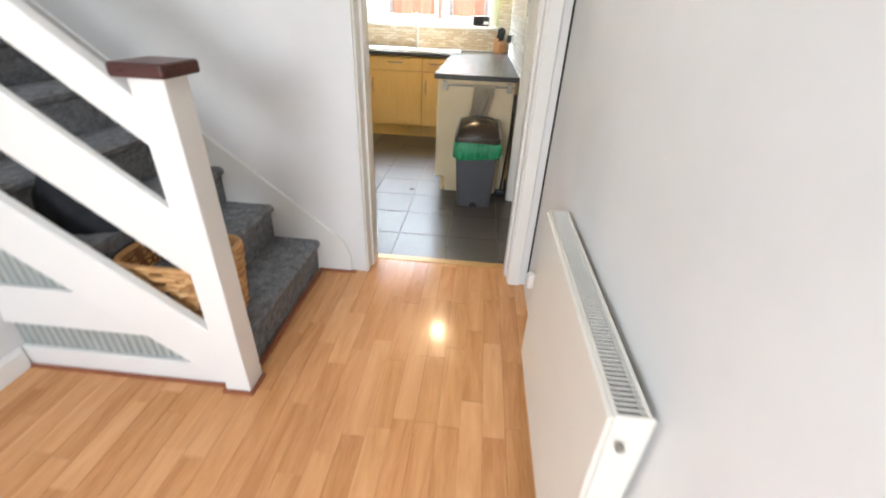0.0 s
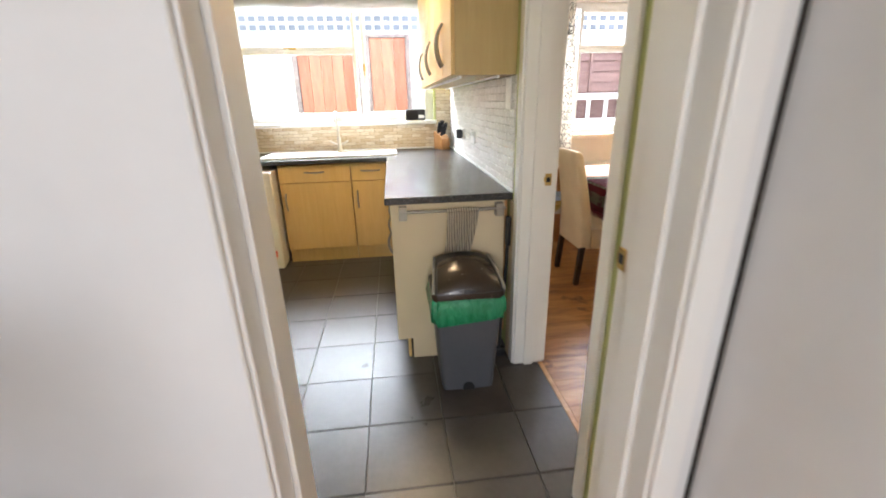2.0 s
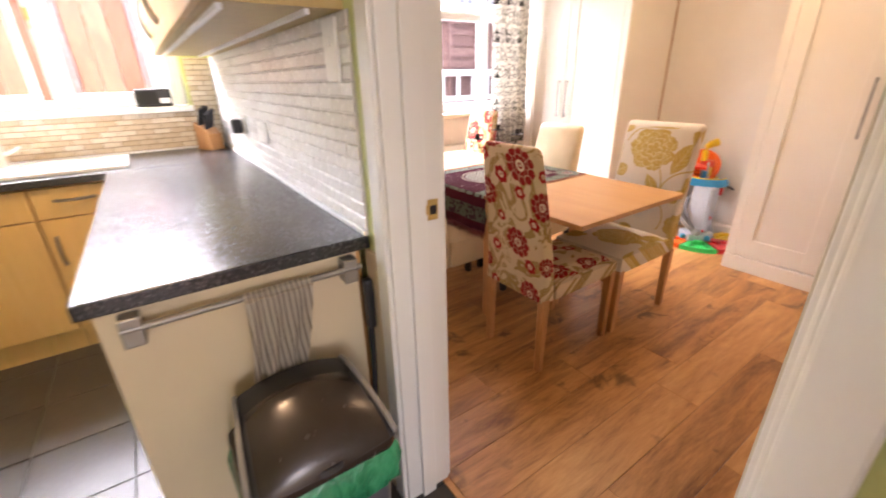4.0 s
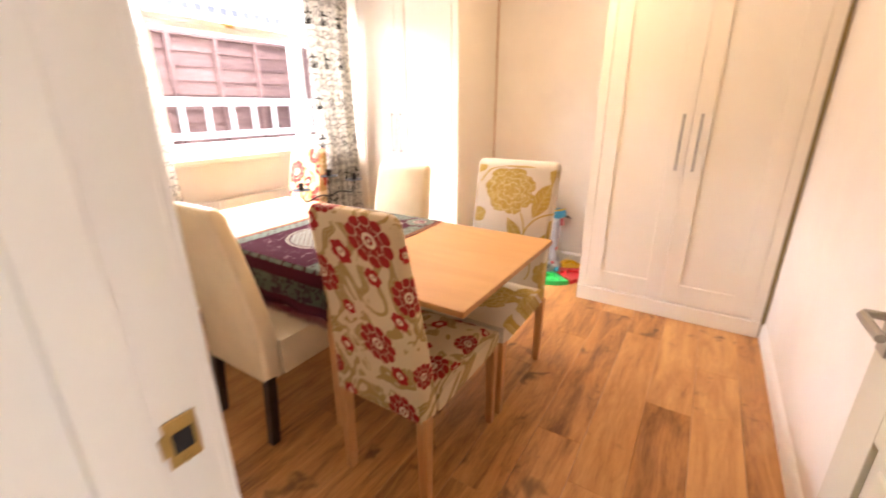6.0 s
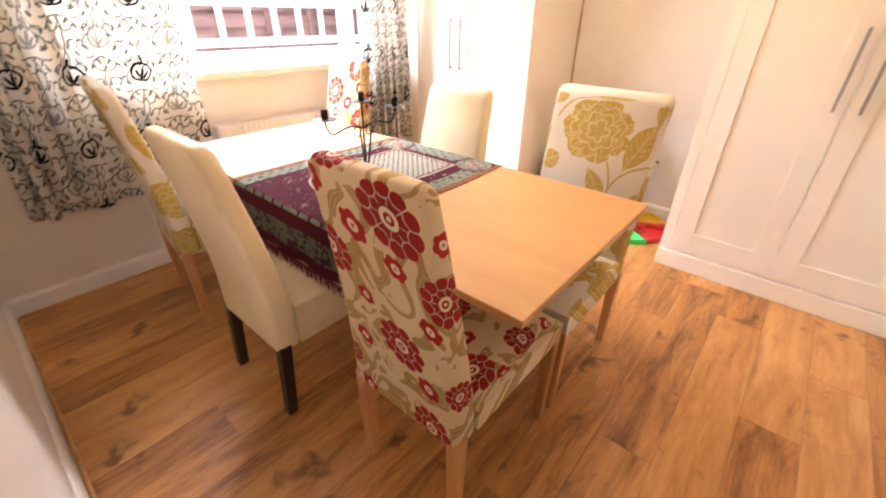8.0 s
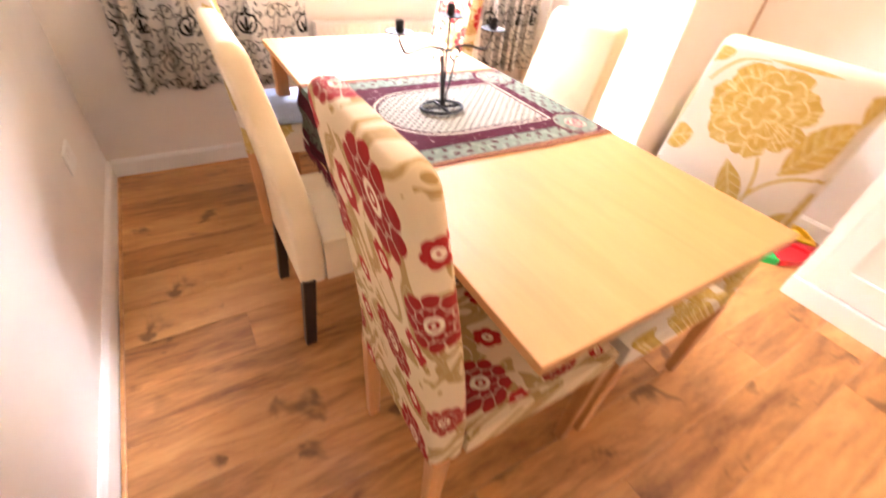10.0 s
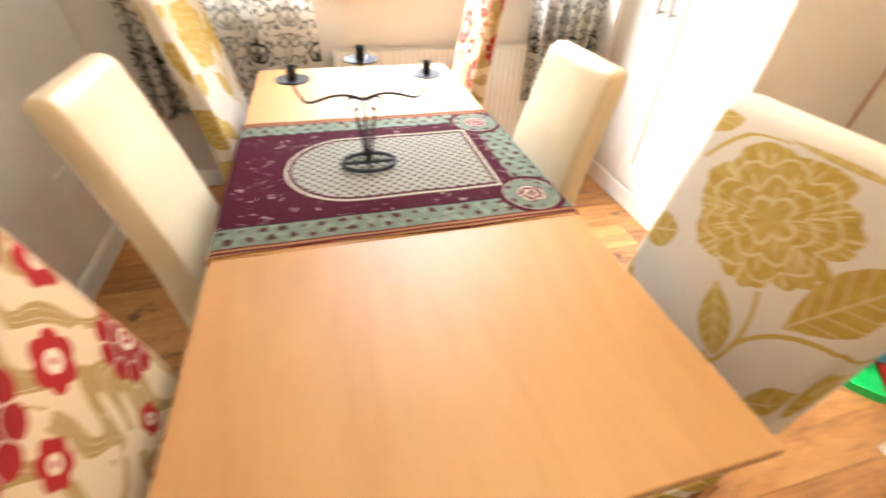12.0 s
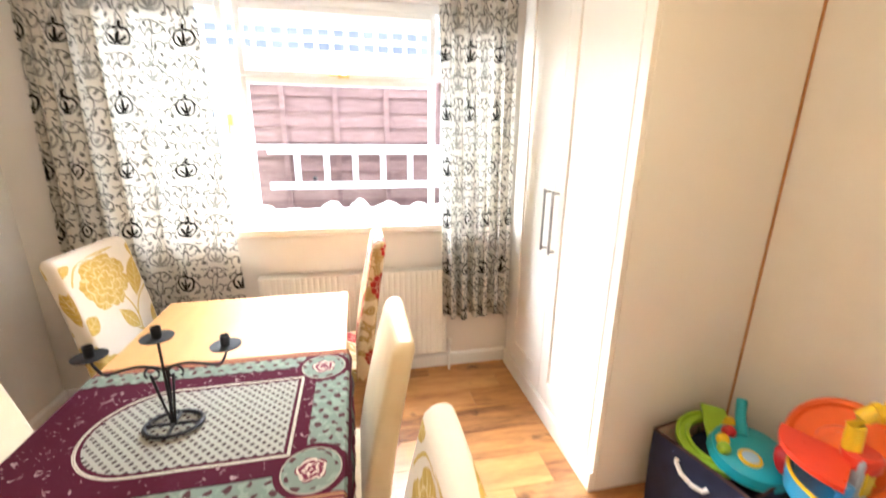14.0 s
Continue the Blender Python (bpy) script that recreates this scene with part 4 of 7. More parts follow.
def candelabra():
    t = thing("candelabra", "black wrought-iron three-arm candle holder on the tablecloth", "candle holder", pose(1.737, 4.122, 0.7570))
    bm = bmesh.new()
    ring = [(0.075 * math.cos(a), 0.055 * math.sin(a) , 0.006) for a in [2 * math.pi * k / 32 for k in range(32)]]
    tube(bm, ring, 0.006, 8, closed=True)
    tube(bm, [(-0.075, 0, 0.006), (0.075, 0, 0.006)], 0.005)
    tube(bm, [(0, -0.055, 0.006), (0, 0.055, 0.006)], 0.005)
    part("base_ring", bm, IRON, t, smooth=True)
    for dx, dy in ((-0.028, -0.012), (0.028, -0.012), (0, 0.02), (0, 0)):
        bm = bmesh.new()
        tube(bm, [(0.004 * (1 if dx > 0 else -1), 0, 0.008), (dx * 0.55, dy * 0.6, 0.09), (dx, dy, 0.175)], 0.0035)
        part("rod", bm, IRON, t, smooth=True)
    for s in (-1, 1):
        bm = bmesh.new()
        curl = [(s * (0.030 - 0.018 * math.cos(a)), 0, 0.172 + 0.018 * math.sin(a)) for a in [math.pi * k / 8 for k in range(-4, 11)]]
        tube(bm, curl, 0.003)
        part("scroll", bm, IRON, t, smooth=True)
        bm = bmesh.new()
        arm = [(0, 0, 0.18)]
        for k in range(1, 15):
            f = k / 14
            arm.append((s * 0.165 * min(1.0, f * 1.25) , 0, 0.185 + (0.012 * math.sin(f * 5.5) if f < 0.75 else 0.008) + (0.0 if f < 0.62 else 0.052 * ((f - 0.62) / 0.38) ** 1.3)))
        tube(bm, arm, 0.0038)
        part("arm", bm, IRON, t, smooth=True)
    bm = bmesh.new()
    tube(bm, [(0, 0, 0.0), (0, 0, 0.28)], 0.0038)
    part("stem", bm, IRON, t, smooth=True)
    for x, z in ((-0.165, 0.235), (0.165, 0.235), (0, 0.275)):
        bm = bmesh.new()
        lathe(bm, [(0.004, 0.0), (0.040, 0.004), (0.041, 0.007), (0.012, 0.005)], (x, 0, z), 24)
        pan = part("drip_pan", bm, IRON, t, smooth=True)
        bm = bmesh.new()
        lathe(bm, [(0.009, 0.004), (0.012, 0.008), (0.0125, 0.036), (0.0105, 0.036), (0.0100, 0.012)], (x, 0, z), 16)
        part("candle_cup", bm, IRON, pan, smooth=True)


candelabra()


FILLER = painted("brown_filler", (0.27, 0.20, 0.085), 0.6)
DOOR_PAINT = painted("aged_cream_paint", (0.66, 0.61, 0.49), 0.4, 0.03, 1.5, 0.06)


def wardrobe(y0, y1, split, label, gap_side):
    """A fitted wardrobe with two framed doors, front at x = 3.25."""
    t = thing("wardrobe", label, "wardrobe", group="fitted wardrobes")
    x = 3.262
    part("carcass", boxes((x + 0.022, y0, 0.0, 3.925, y1, 2.385), bevel=0.002), GLOSS_CREAM, t)
    part("plinth", boxes((x - 0.014, y0, 0.0, x + 0.0215, y1, 0.105), bevel=0.004), GLOSS_CREAM, t)
    part("side_post", boxes((x, y0, 0.106, x + 0.0215, y0 + 0.055, 2.385), bevel=0.002), GLOSS_CREAM, t)
    part("side_post", boxes((x, y1 - 0.055, 0.106, x + 0.0215, y1, 2.385), bevel=0.002), GLOSS_CREAM, t)
    if y0 < 3:
        part("filler_strip", boxes((x + 0.004, y0 - 0.022, 0.0, 3.92, y0 - 0.001, 2.385)), FILLER, t, "brown filler strip against the wall")
    for a, b, hy in ((y0 + 0.057, split - 0.0015, split - 0.045), (split + 0.0015, y1 - 0.057, split + 0.045)):
        bm = bmesh.new()
        s = 0.095
        box(bm, x - 0.002, a, 0.115, x + 0.0205, a + s, 2.36, 0.003)
        box(bm, x - 0.002, b - s, 0.115, x + 0.0205, b, 2.36, 0.003)
        box(bm, x - 0.0018, a + s - 0.002, 0.115, x + 0.0205, b - s + 0.002, 0.115 + s + 0.03, 0.003)
        box(bm, x - 0.0018, a + s - 0.002, 2.36 - s, x + 0.0205, b - s + 0.002, 2.36, 0.003)
        door = part("door", bm, GLOSS_CREAM, t)
        bm = bmesh.new()
        box(bm, x + 0.008, a + s - 0.004, 0.115 + s, x + 0.0200, b - s + 0.004, 2.36 - s + 0.01)
        part("panel", bm, GLOSS_CREAM, door)
        bm = bmesh.new()
        tube(bm, [(x - 0.002, hy, 0.985), (x - 0.032, hy, 0.985)], 0.0055)
        tube(bm, [(x - 0.002, hy, 1.285), (x - 0.032, hy, 1.285)], 0.0055)
        box(bm, x - 0.040, hy - 0.006, 0.972, x - 0.030, hy + 0.006, 1.298, 0.002)
        part("handle", bm, STEEL, door, "brushed steel bar handle")
    return t


wardrobe(2.185, 3.277, 2.735, "cream fitted wardrobe with two framed doors beside the wall", 0)
wardrobe(4.314, 5.44, 4.90, "cream fitted wardrobe with two framed doors beside the window", 0)


def panel_door():
    """The dining room door, swung back against the wall."""
    t = thing("door_4", "white panelled door standing open against the dining room wall", "door", pose(0.585, 2.262, 0, 0, 0, 2.2), kind="structure")
    w, h = 0.77, 1.98
    bm = bmesh.new()
    cols = ((0, 0.11), (w / 2 - 0.05, w / 2 + 0.05), (w - 0.11, w))
    for a, b in cols:
        box(bm, a, -0.018, 0.008, b, 0.018, h, 0.002)
    for c, d in ((0.008, 0.20), (0.80, 0.98), (1.50, 1.60), (h - 0.11, h)):
        for a, b in ((0.11, w / 2 - 0.05), (w / 2 + 0.05, w - 0.11)):
            box(bm, a - 0.002, -0.0175, c, b + 0.002, 0.0175, d, 0.002)
    leaf = part("door_leaf", bm, DOOR_PAINT, t)
    for a, b in ((0.11, w / 2 - 0.05), (w / 2 + 0.05, w - 0.11)):
        for c, d in ((0.20, 0.80), (0.98, 1.50), (1.60, h - 0.11)):
            bm = bmesh.new()
            box(bm, a - 0.004, -0.008, c - 0.004, b + 0.004, 0.008, d + 0.004)
            box(bm, a + 0.03, -0.013, c + 0.03, b - 0.03, 0.013, d - 0.03, 0.004)
            part("panel", bm, DOOR_PAINT, leaf)
    bm = bmesh.new()
    box(bm, w - 0.05, 0.018, 0.93, w - 0.010, 0.023, 1.05, 0.002)
    tube(bm, [(w - 0.03, 0.02, 1.0), (w - 0.03, 0.058, 1.0), (w - 0.042, 0.064, 1.0), (w - 0.125, 0.062, 0.997)], 0.008)
    part("handle", bm, SATIN, leaf, "satin chrome lever handle on a plate")


panel_door()


def curtain_mat():
    m = Mat("scroll_print_curtain", (0.74, 0.69, 0.56), 0.9)
    uv = m.t.nodes.new("ShaderNodeUVMap")
    sep = m.t.nodes.new("ShaderNodeSeparateXYZ")
    m.t.links.new(uv.outputs[0], sep.inputs[0])
    u, v = E(m.t, sep.outputs[0]), E(m.t, sep.outputs[1])
    cloth = m.noise(m.coords(), 500, 2)
    W, Hh = 0.29, 0.305
    # the print wanders a little
    u, v = u + (m.noise(m.vec(u, v, 0.0), 8, 1) - 0.5) * 0.045, v + (m.noise(m.vec(u, v, 5.0), 8, 1) - 0.5) * 0.045
    # columns of bold lotus motifs alternate with slighter ones, half a step lower
    half = (u / (W / 2)).floor().mod(2.0)
    uu = (u.mod(W / 2) - W / 4).abs() / 1.2
    vv = ((v + half * (Hh / 2)).mod(Hh) - Hh / 2) * 0.82
    def curve(cx, cy, r, lo, hi, w):
        a, b = uu - cx, vv - cy
        d, th = a.hypot(b), b.atan2(a)
        return (d - r).abs().lt(w) * th.gt(lo) * th.lt(hi)
    def drop(cx, cy, L, w, ang):
        c, s = math.cos(ang), math.sin(ang)
        a, b = (uu - cx) * c + (vv - cy) * s, (vv - cy) * c - (uu - cx) * s
        return ((a / (L * 1.15)).hypot(b / (w * 1.3))).lt(1.0)
    onion = curve(0.007, -0.004, 0.031, -1.9, 1.75, 0.0042).max(curve(0.022, 0.040, 0.022, -3.14, -1.9, 0.0038))
    petals = drop(0.0, -0.006, 0.022, 0.0050, 1.57).max(drop(0.015, -0.014, 0.017, 0.0042, 1.0)).max(drop(0.0, 0.043, 0.010, 0.0045, 1.57))
    stem = (uu - (vv * 40).sin().abs() * 0.010).abs().lt(0.0020) * (vv + 0.02).abs().gt(0.045)
    vine = curve(0.0, -0.118, 0.052, 0.2, 3.2, 0.0025).max(curve(0.060, 0.055, 0.034, -3.1, 1.2, 0.0025)).max(curve(0.050, -0.052, 0.020, -2.6, 2.0, 0.0026)).max(curve(0.030, 0.094, 0.016, -1.0, 3.1, 0.0026)).max(curve(0.030, -0.020, 0.026, -1.2, 1.4, 0.0024)).max(curve(0.040, 0.020, 0.015, 0.3, 3.1, 0.0024)).max(curve(0.020, -0.095, 0.018, -3.1, 0.2, 0.0024))
    leaves = drop(0.050, -0.040, 0.009, 0.0035, 0.6).max(drop(0.036, 0.066, 0.010, 0.0038, 2.2)).max(drop(0.052, 0.018, 0.009, 0.0035, 1.2)).max(drop(0.022, -0.082, 0.010, 0.0036, 0.9)).max(drop(0.046, -0.098, 0.008, 0.0034, 2.4)).max(drop(0.014, 0.090, 0.009, 0.0034, 1.0)).max(drop(0.054, 0.108, 0.008, 0.0034, 0.4))
    black = onion.max(petals)
    grey = vine.max(stem).max(leaves)
    col = m.mix(grey * 0.85, (0.76, 0.735, 0.67), (0.07, 0.07, 0.062))
    col = m.mix(black * (half * -0.45 + 1.0), col, (0.010, 0.010, 0.010))
    m.colour(col)
    m.bump(cloth, 0.3, 0.002)
    tr = m.t.nodes.new("ShaderNodeBsdfTranslucent")
    m.t.links.new(col, tr.inputs[0])
    mix = m.t.nodes.new("ShaderNodeMixShader")
    mix.inputs[0].default_value = 0.5
    m.t.links.new(m.b.outputs[0], mix.inputs[1])
    m.t.links.new(tr.outputs[0], mix.inputs[2])
    m.t.links.new(mix.outputs[0], m.t.nodes["Material Output"].inputs[0])
    return m.m


CURTAIN = curtain_mat()


def curtain(x0, x1, xb0, xb1, z0, z1, y, folds, label, depth=0.035, seed=1, flat=0.0):
    """A gathered curtain: x0..x1 at the top, xb0..xb1 at the hem; flat smooths the folds towards x1."""
    rnd = random.Random(seed)
    nx, nz = folds * 12, 26
    ph = [rnd.uniform(-0.7, 0.7) for _ in range(folds + 2)]
    am = [rnd.uniform(0.55, 1.15) for _ in range(folds + 2)]
    verts, uvs = [], []
    for j in range(nz + 1):
        g = j / nz
        along = 0.0
        for i in range(nx + 1):
            f = (i / nx) ** (1.0 + flat * 0.9)
            k = i / nx * folds
            n = int(k)
            off = math.sin(2 * math.pi * k + ph[n] * 0.6 + 0.5 * math.sin(g * 3 + n)) * depth * am[n] * (0.7 + 0.5 * g) * (1 - flat * 0.75 * i / nx)
            x = (x0 + (x1 - x0) * f) * (1 - g) + (xb0 + (xb1 - xb0) * f) * g + 0.010 * math.sin(2 * math.pi * k * 2 + g * 2)
            z = z1 + (z0 - z1) * g + (0.012 * math.sin(k * 3.1) if j == nz else 0)
            if i:
                along += math.hypot(x - verts[-1][0], y + off - verts[-1][1])
            verts.append((x, y + off, z))
            uvs.append((along, z))
    faces = [(j * (nx + 1) + i, j * (nx + 1) + i + 1, (j + 1) * (nx + 1) + i + 1, (j + 1) * (nx + 1) + i) for j in range(nz) for i in range(nx)]
    me = bpy.data.meshes.new("curtain")
    me.from_pydata(verts, [], faces)
    layer = me.uv_layers.new(name="UVMap")
    for l in me.loops:
        layer.data[l.index].uv = uvs[l.vertex_index]
    me.materials.append(CURTAIN)
    for p in me.polygons:
        p.use_smooth = True
    ob = tagged(new("curtain", me), label, "curtain", "window curtains")
    so = ob.modifiers.new("thick", "SOLIDIFY")
    so.thickness = 0.002
    return ob


curtain(0.86, 1.57, 0.80, 1.64, 0.48, 2.30, 5.335, 7, "cream curtain with black scroll print beside the partition wall", 0.034, 3, 0.9)
curtain(2.74, 3.17, 2.79, 3.21, 0.43, 2.30, 5.335, 6, "cream curtain with black scroll print beside the wardrobe", 0.035, 5)
bm = bmesh.new()
tube(bm, [(0.75, 5.36, 2.30), (3.24, 5.36, 2.30)], 0.012)
single("curtain_pole", bm, CHROME, "plain metal curtain pole above the window", "curtain pole", smooth=True)

# ---- kitchen ----
DOOR_PALE = painted("pale_cabinet_door", (0.74, 0.65, 0.48), 0.4, 0.03, 2.0, 0.04)
OLIVE_SIDE = wood("cabinet_side", (0.46, 0.33, 0.14), (0.50, 0.37, 0.16), (0.54, 0.40, 0.19), (10, 10, 1), 0.45, 0.05, 5, 0, 0.02)


def bow_handle(parent, m, length=0.13):
    bm = bmesh.new()
    pts = [(length * (k / 10 - 0.5), -0.030 * math.sin(math.pi * k / 10) ** 0.7, 0) for k in range(11)]
    tube(bm, pts, 0.0075)
    h = part("handle", bm, STEEL, parent, "brushed bow handle", smooth=True)
    h.matrix_local = m


def base_unit(m, w, depth, label, front, drawer=True, doors=1, handle_side=-1, top=0.90):
    """A base cabinet: local x along its front, which faces -y at y = 0."""
    t = thing("base_cabinet", label, "cabinet", m, "kitchen cabinets")
    part("body", boxes((0.001, 0.022, 0.13, w - 0.001, depth, top - 0.002)), END_PANEL, t)
    part("plinth", boxes((0.001, 0.05, 0.0, w - 0.001, 0.066, 0.1295)), front, t)
    z = top - 0.012
    if drawer:
        d = part("drawer_front", boxes((0.004, 0, z - 0.145, w - 0.004, 0.0185, z), bevel=0.003), front, t)
        bow_handle(d, pose(w / 2, -0.001, z - 0.06), min(0.16, w * 0.5))
        z -= 0.152
    dw_ = w / doors
    for k in range(doors):
        d = part("door", boxes((dw_ * k + 0.004, 0, 0.135, dw_ * (k + 1) - 0.004, 0.0185, z), bevel=0.003), front, t)
        hx = dw_ * k + (0.045 if handle_side < 0 else dw_ - 0.045)
        bow_handle(d, pose(hx, -0.001, z - 0.16, 0, 90, 0), 0.15)
    return t


base_unit(pose(-1.187, 4.83, 0), 0.612, 0.58, "maple-fronted base cabinet with one drawer under the sink", CABINET)
base_unit(pose(-0.573, 4.83, 0), 0.335, 0.58, "narrow maple-fronted base cabinet in the corner", CABINET)
for y in (4.79, 3.995):
    base_unit(pose(-0.222, y, 0, 0, 0, -90), 0.793, 0.60, "maple-fronted base cabinet beneath the long worktop", CABINET, True, 2)
structure("trim_end_gap", boxes((0.387, 3.118, 0.0, 0.3985, 3.1835, 0.898), bevel=0.002), CABINET_PALE, "pale filler between the end panel and the door frame", "trim")
t = thing("cabinet_end", "pale cream end panel below the worktop", "panel")
part("panel", boxes((-0.226, 3.184, 0.128, 0.36, 3.2005, 0.898), bevel=0.002), CABINET_PALE, t)
part("plinth_end", boxes((-0.145, 3.186, 0.0, 0.36, 3.1995, 0.1275), bevel=0.002), CABINET_PALE, t)
single("worktop", boxes((-1.92, 4.80, 0.90, 0.398, 5.447, 0.937), bevel=0.005), WORKTOP, "dark charcoal laminate worktop below the kitchen window", "worktop")
single("worktop", boxes((-0.253, 3.168, 0.90, 0.398, 4.798, 0.9372), bevel=0.005), WORKTOP, "dark charcoal laminate worktop along the tiled wall", "worktop")
bm = bmesh.new()
box(bm, 0.384, 3.17, 0.9375, 0.3975, 5.436, 0.952, 0.003)
box(bm, -1.92, 5.436, 0.9375, 0.384, 5.4465, 0.952, 0.003)
structure("trim_worktop", bm, UPVC, "white sealing strip behind the worktop", "trim")

# wall units
for i, y in enumerate((5.20, 4.53, 3.86)):
    t = thing("wall_cabinet", "maple-fronted wall cabinet above the worktop", "cabinet", pose(0.092, y, 0, 0, 0, -90), "kitchen cabinets")
    w = 0.668
    part("body", boxes((0.0005, 0.0195, 1.49, w - 0.0005, 0.306, 2.21)), OLIVE_SIDE, t)
    for k in range(2):
        d = part("door", boxes((w / 2 * k + 0.002, 0, 1.492, w / 2 * (k + 1) - 0.002, 0.0190, 2.208), bevel=0.003), CABINET, t)
        bow_handle(d, pose(w / 2 + (-0.04 if k == 0 else 0.04), -0.001, 1.65, 0, 90, 0), 0.20)
    part("light_pelmet", boxes((0.02, 0.04, 1.478, w - 0.02, 0.052, 1.4895), (0.02, 0.22, 1.478, w - 0.02, 0.232, 1.4895)), UPVC, t)
single("corner_post", boxes((0.095, 5.20, 1.49, 0.398, 5.26, 2.21), bevel=0.002), OLIVE_SIDE, "maple filler beside the wall cabinets", "panel")


def washing_machine():
    t = thing("washing_machine", "white front-loading washing machine with a red energy label", "washing machine", pose(-1.81, 4.69, 0))
    w, d, h = 0.60, 0.55, 0.862
    WM = plain("white_enamel", (0.80, 0.79, 0.76), 0.25, 0, 0.015)
    part("body", boxes((0, 0.012, 0.012, w, d, h), bevel=0.008), WM, t)
    part("front_panel", boxes((0.004, 0, 0.10, w - 0.004, 0.0118, 0.735), bevel=0.004), WM, t)
    part("kick_panel", boxes((0.004, 0.002, 0.014, w - 0.004, 0.0118, 0.098), bevel=0.003), WM, t)
    cp = part("control_panel", boxes((0.004, -0.004, 0.738, w - 0.004, 0.0118, h - 0.004), bevel=0.005), WM, t)
    part("detergent_drawer", boxes((0.02, -0.010, 0.752, 0.19, -0.0042, 0.845), bevel=0.004), WM, cp)
    part("dial", lathe(bmesh.new(), [(0.030, 0), (0.028, 0.02), (0.024, 0.024)], sides=28), WM, cp, smooth=True).matrix_local = pose(0.28, -0.004, 0.80, 90)
    part("display", boxes((0.365, -0.0065, 0.758, 0.435, -0.0042, 0.842)), BLACK, cp, "black display window")
    for k in range(3):
        part("button", lathe(bmesh.new(), [(0.006, 0), (0.005, 0.004)], sides=12), CHROME, cp).matrix_local = pose(0.455, -0.0042, 0.775 + 0.02 * k, 90)
    c = pose(0.315, 0.0, 0.435, 90)
    ring = bmesh.new()
    prof = [(0.160, -0.005), (0.170, 0.020), (0.195, 0.036), (0.220, 0.028), (0.228, 0.0), (0.228, -0.004)]
    sides = 48
    rows = [[ring.verts.new((r * math.cos(2 * math.pi * k / sides), r * math.sin(2 * math.pi * k / sides), z)) for k in range(sides)] for r, z in prof]
    for A, B in zip(rows, rows[1:]):
        for k in range(sides):
            ring.faces.new((A[k], A[(k + 1) % sides], B[(k + 1) % sides], B[k]))
    bmesh.ops.recalc_face_normals(ring, faces=ring.faces)
    door = part("door_ring", ring, WM, t, smooth=True)
    door.matrix_local = c
    g = Mat("drum_glass", (0.10, 0.09, 0.08), 0.08)
    n = g.noise(g.coords(), 14, 3, 0.6, 1.8)
    g.colour(g.ramp(n, [(0.40, (0.012, 0.012, 0.013)), (0.55, (0.10, 0.095, 0.09)), (0.66, (0.26, 0.25, 0.23))]))
    g.b.inputs["Coat Weight"].default_value = 0.6
    part("door_glass", lathe(bmesh.new(), [(0.161, -0.002), (0.145, 0.012), (0.10, 0.024), (0.03, 0.028)], sides=40), g.m, door, "dark bowl glass with washing behind", smooth=True)
    part("door_catch", boxes((0.172, -0.03, 0.028, 0.204, 0.03, 0.041), bevel=0.004), WM, door)
    RED = plain("red_label", (0.75, 0.06, 0.015), 0.4)
    lab = part("energy_label", boxes((0.44, -0.0012, 0.105, 0.565, -0.0001, 0.185)), WHITE_PLASTIC, t)
    part("label_band", boxes((0.445, -0.002, 0.128, 0.56, -0.0013, 0.182)), RED, lab, "red label band")
    part("label_bar", boxes((0.45, -0.002, 0.110, 0.555, -0.0013, 0.116)), RED, lab)
    for x, y in ((0.05, 0.06), (0.55, 0.06), (0.05, 0.5), (0.55, 0.5)):
        part("foot", lathe(bmesh.new(), [(0.02, 0), (0.02, 0.014)], (x, y, 0), 12), BLACK, t)


washing_machine()


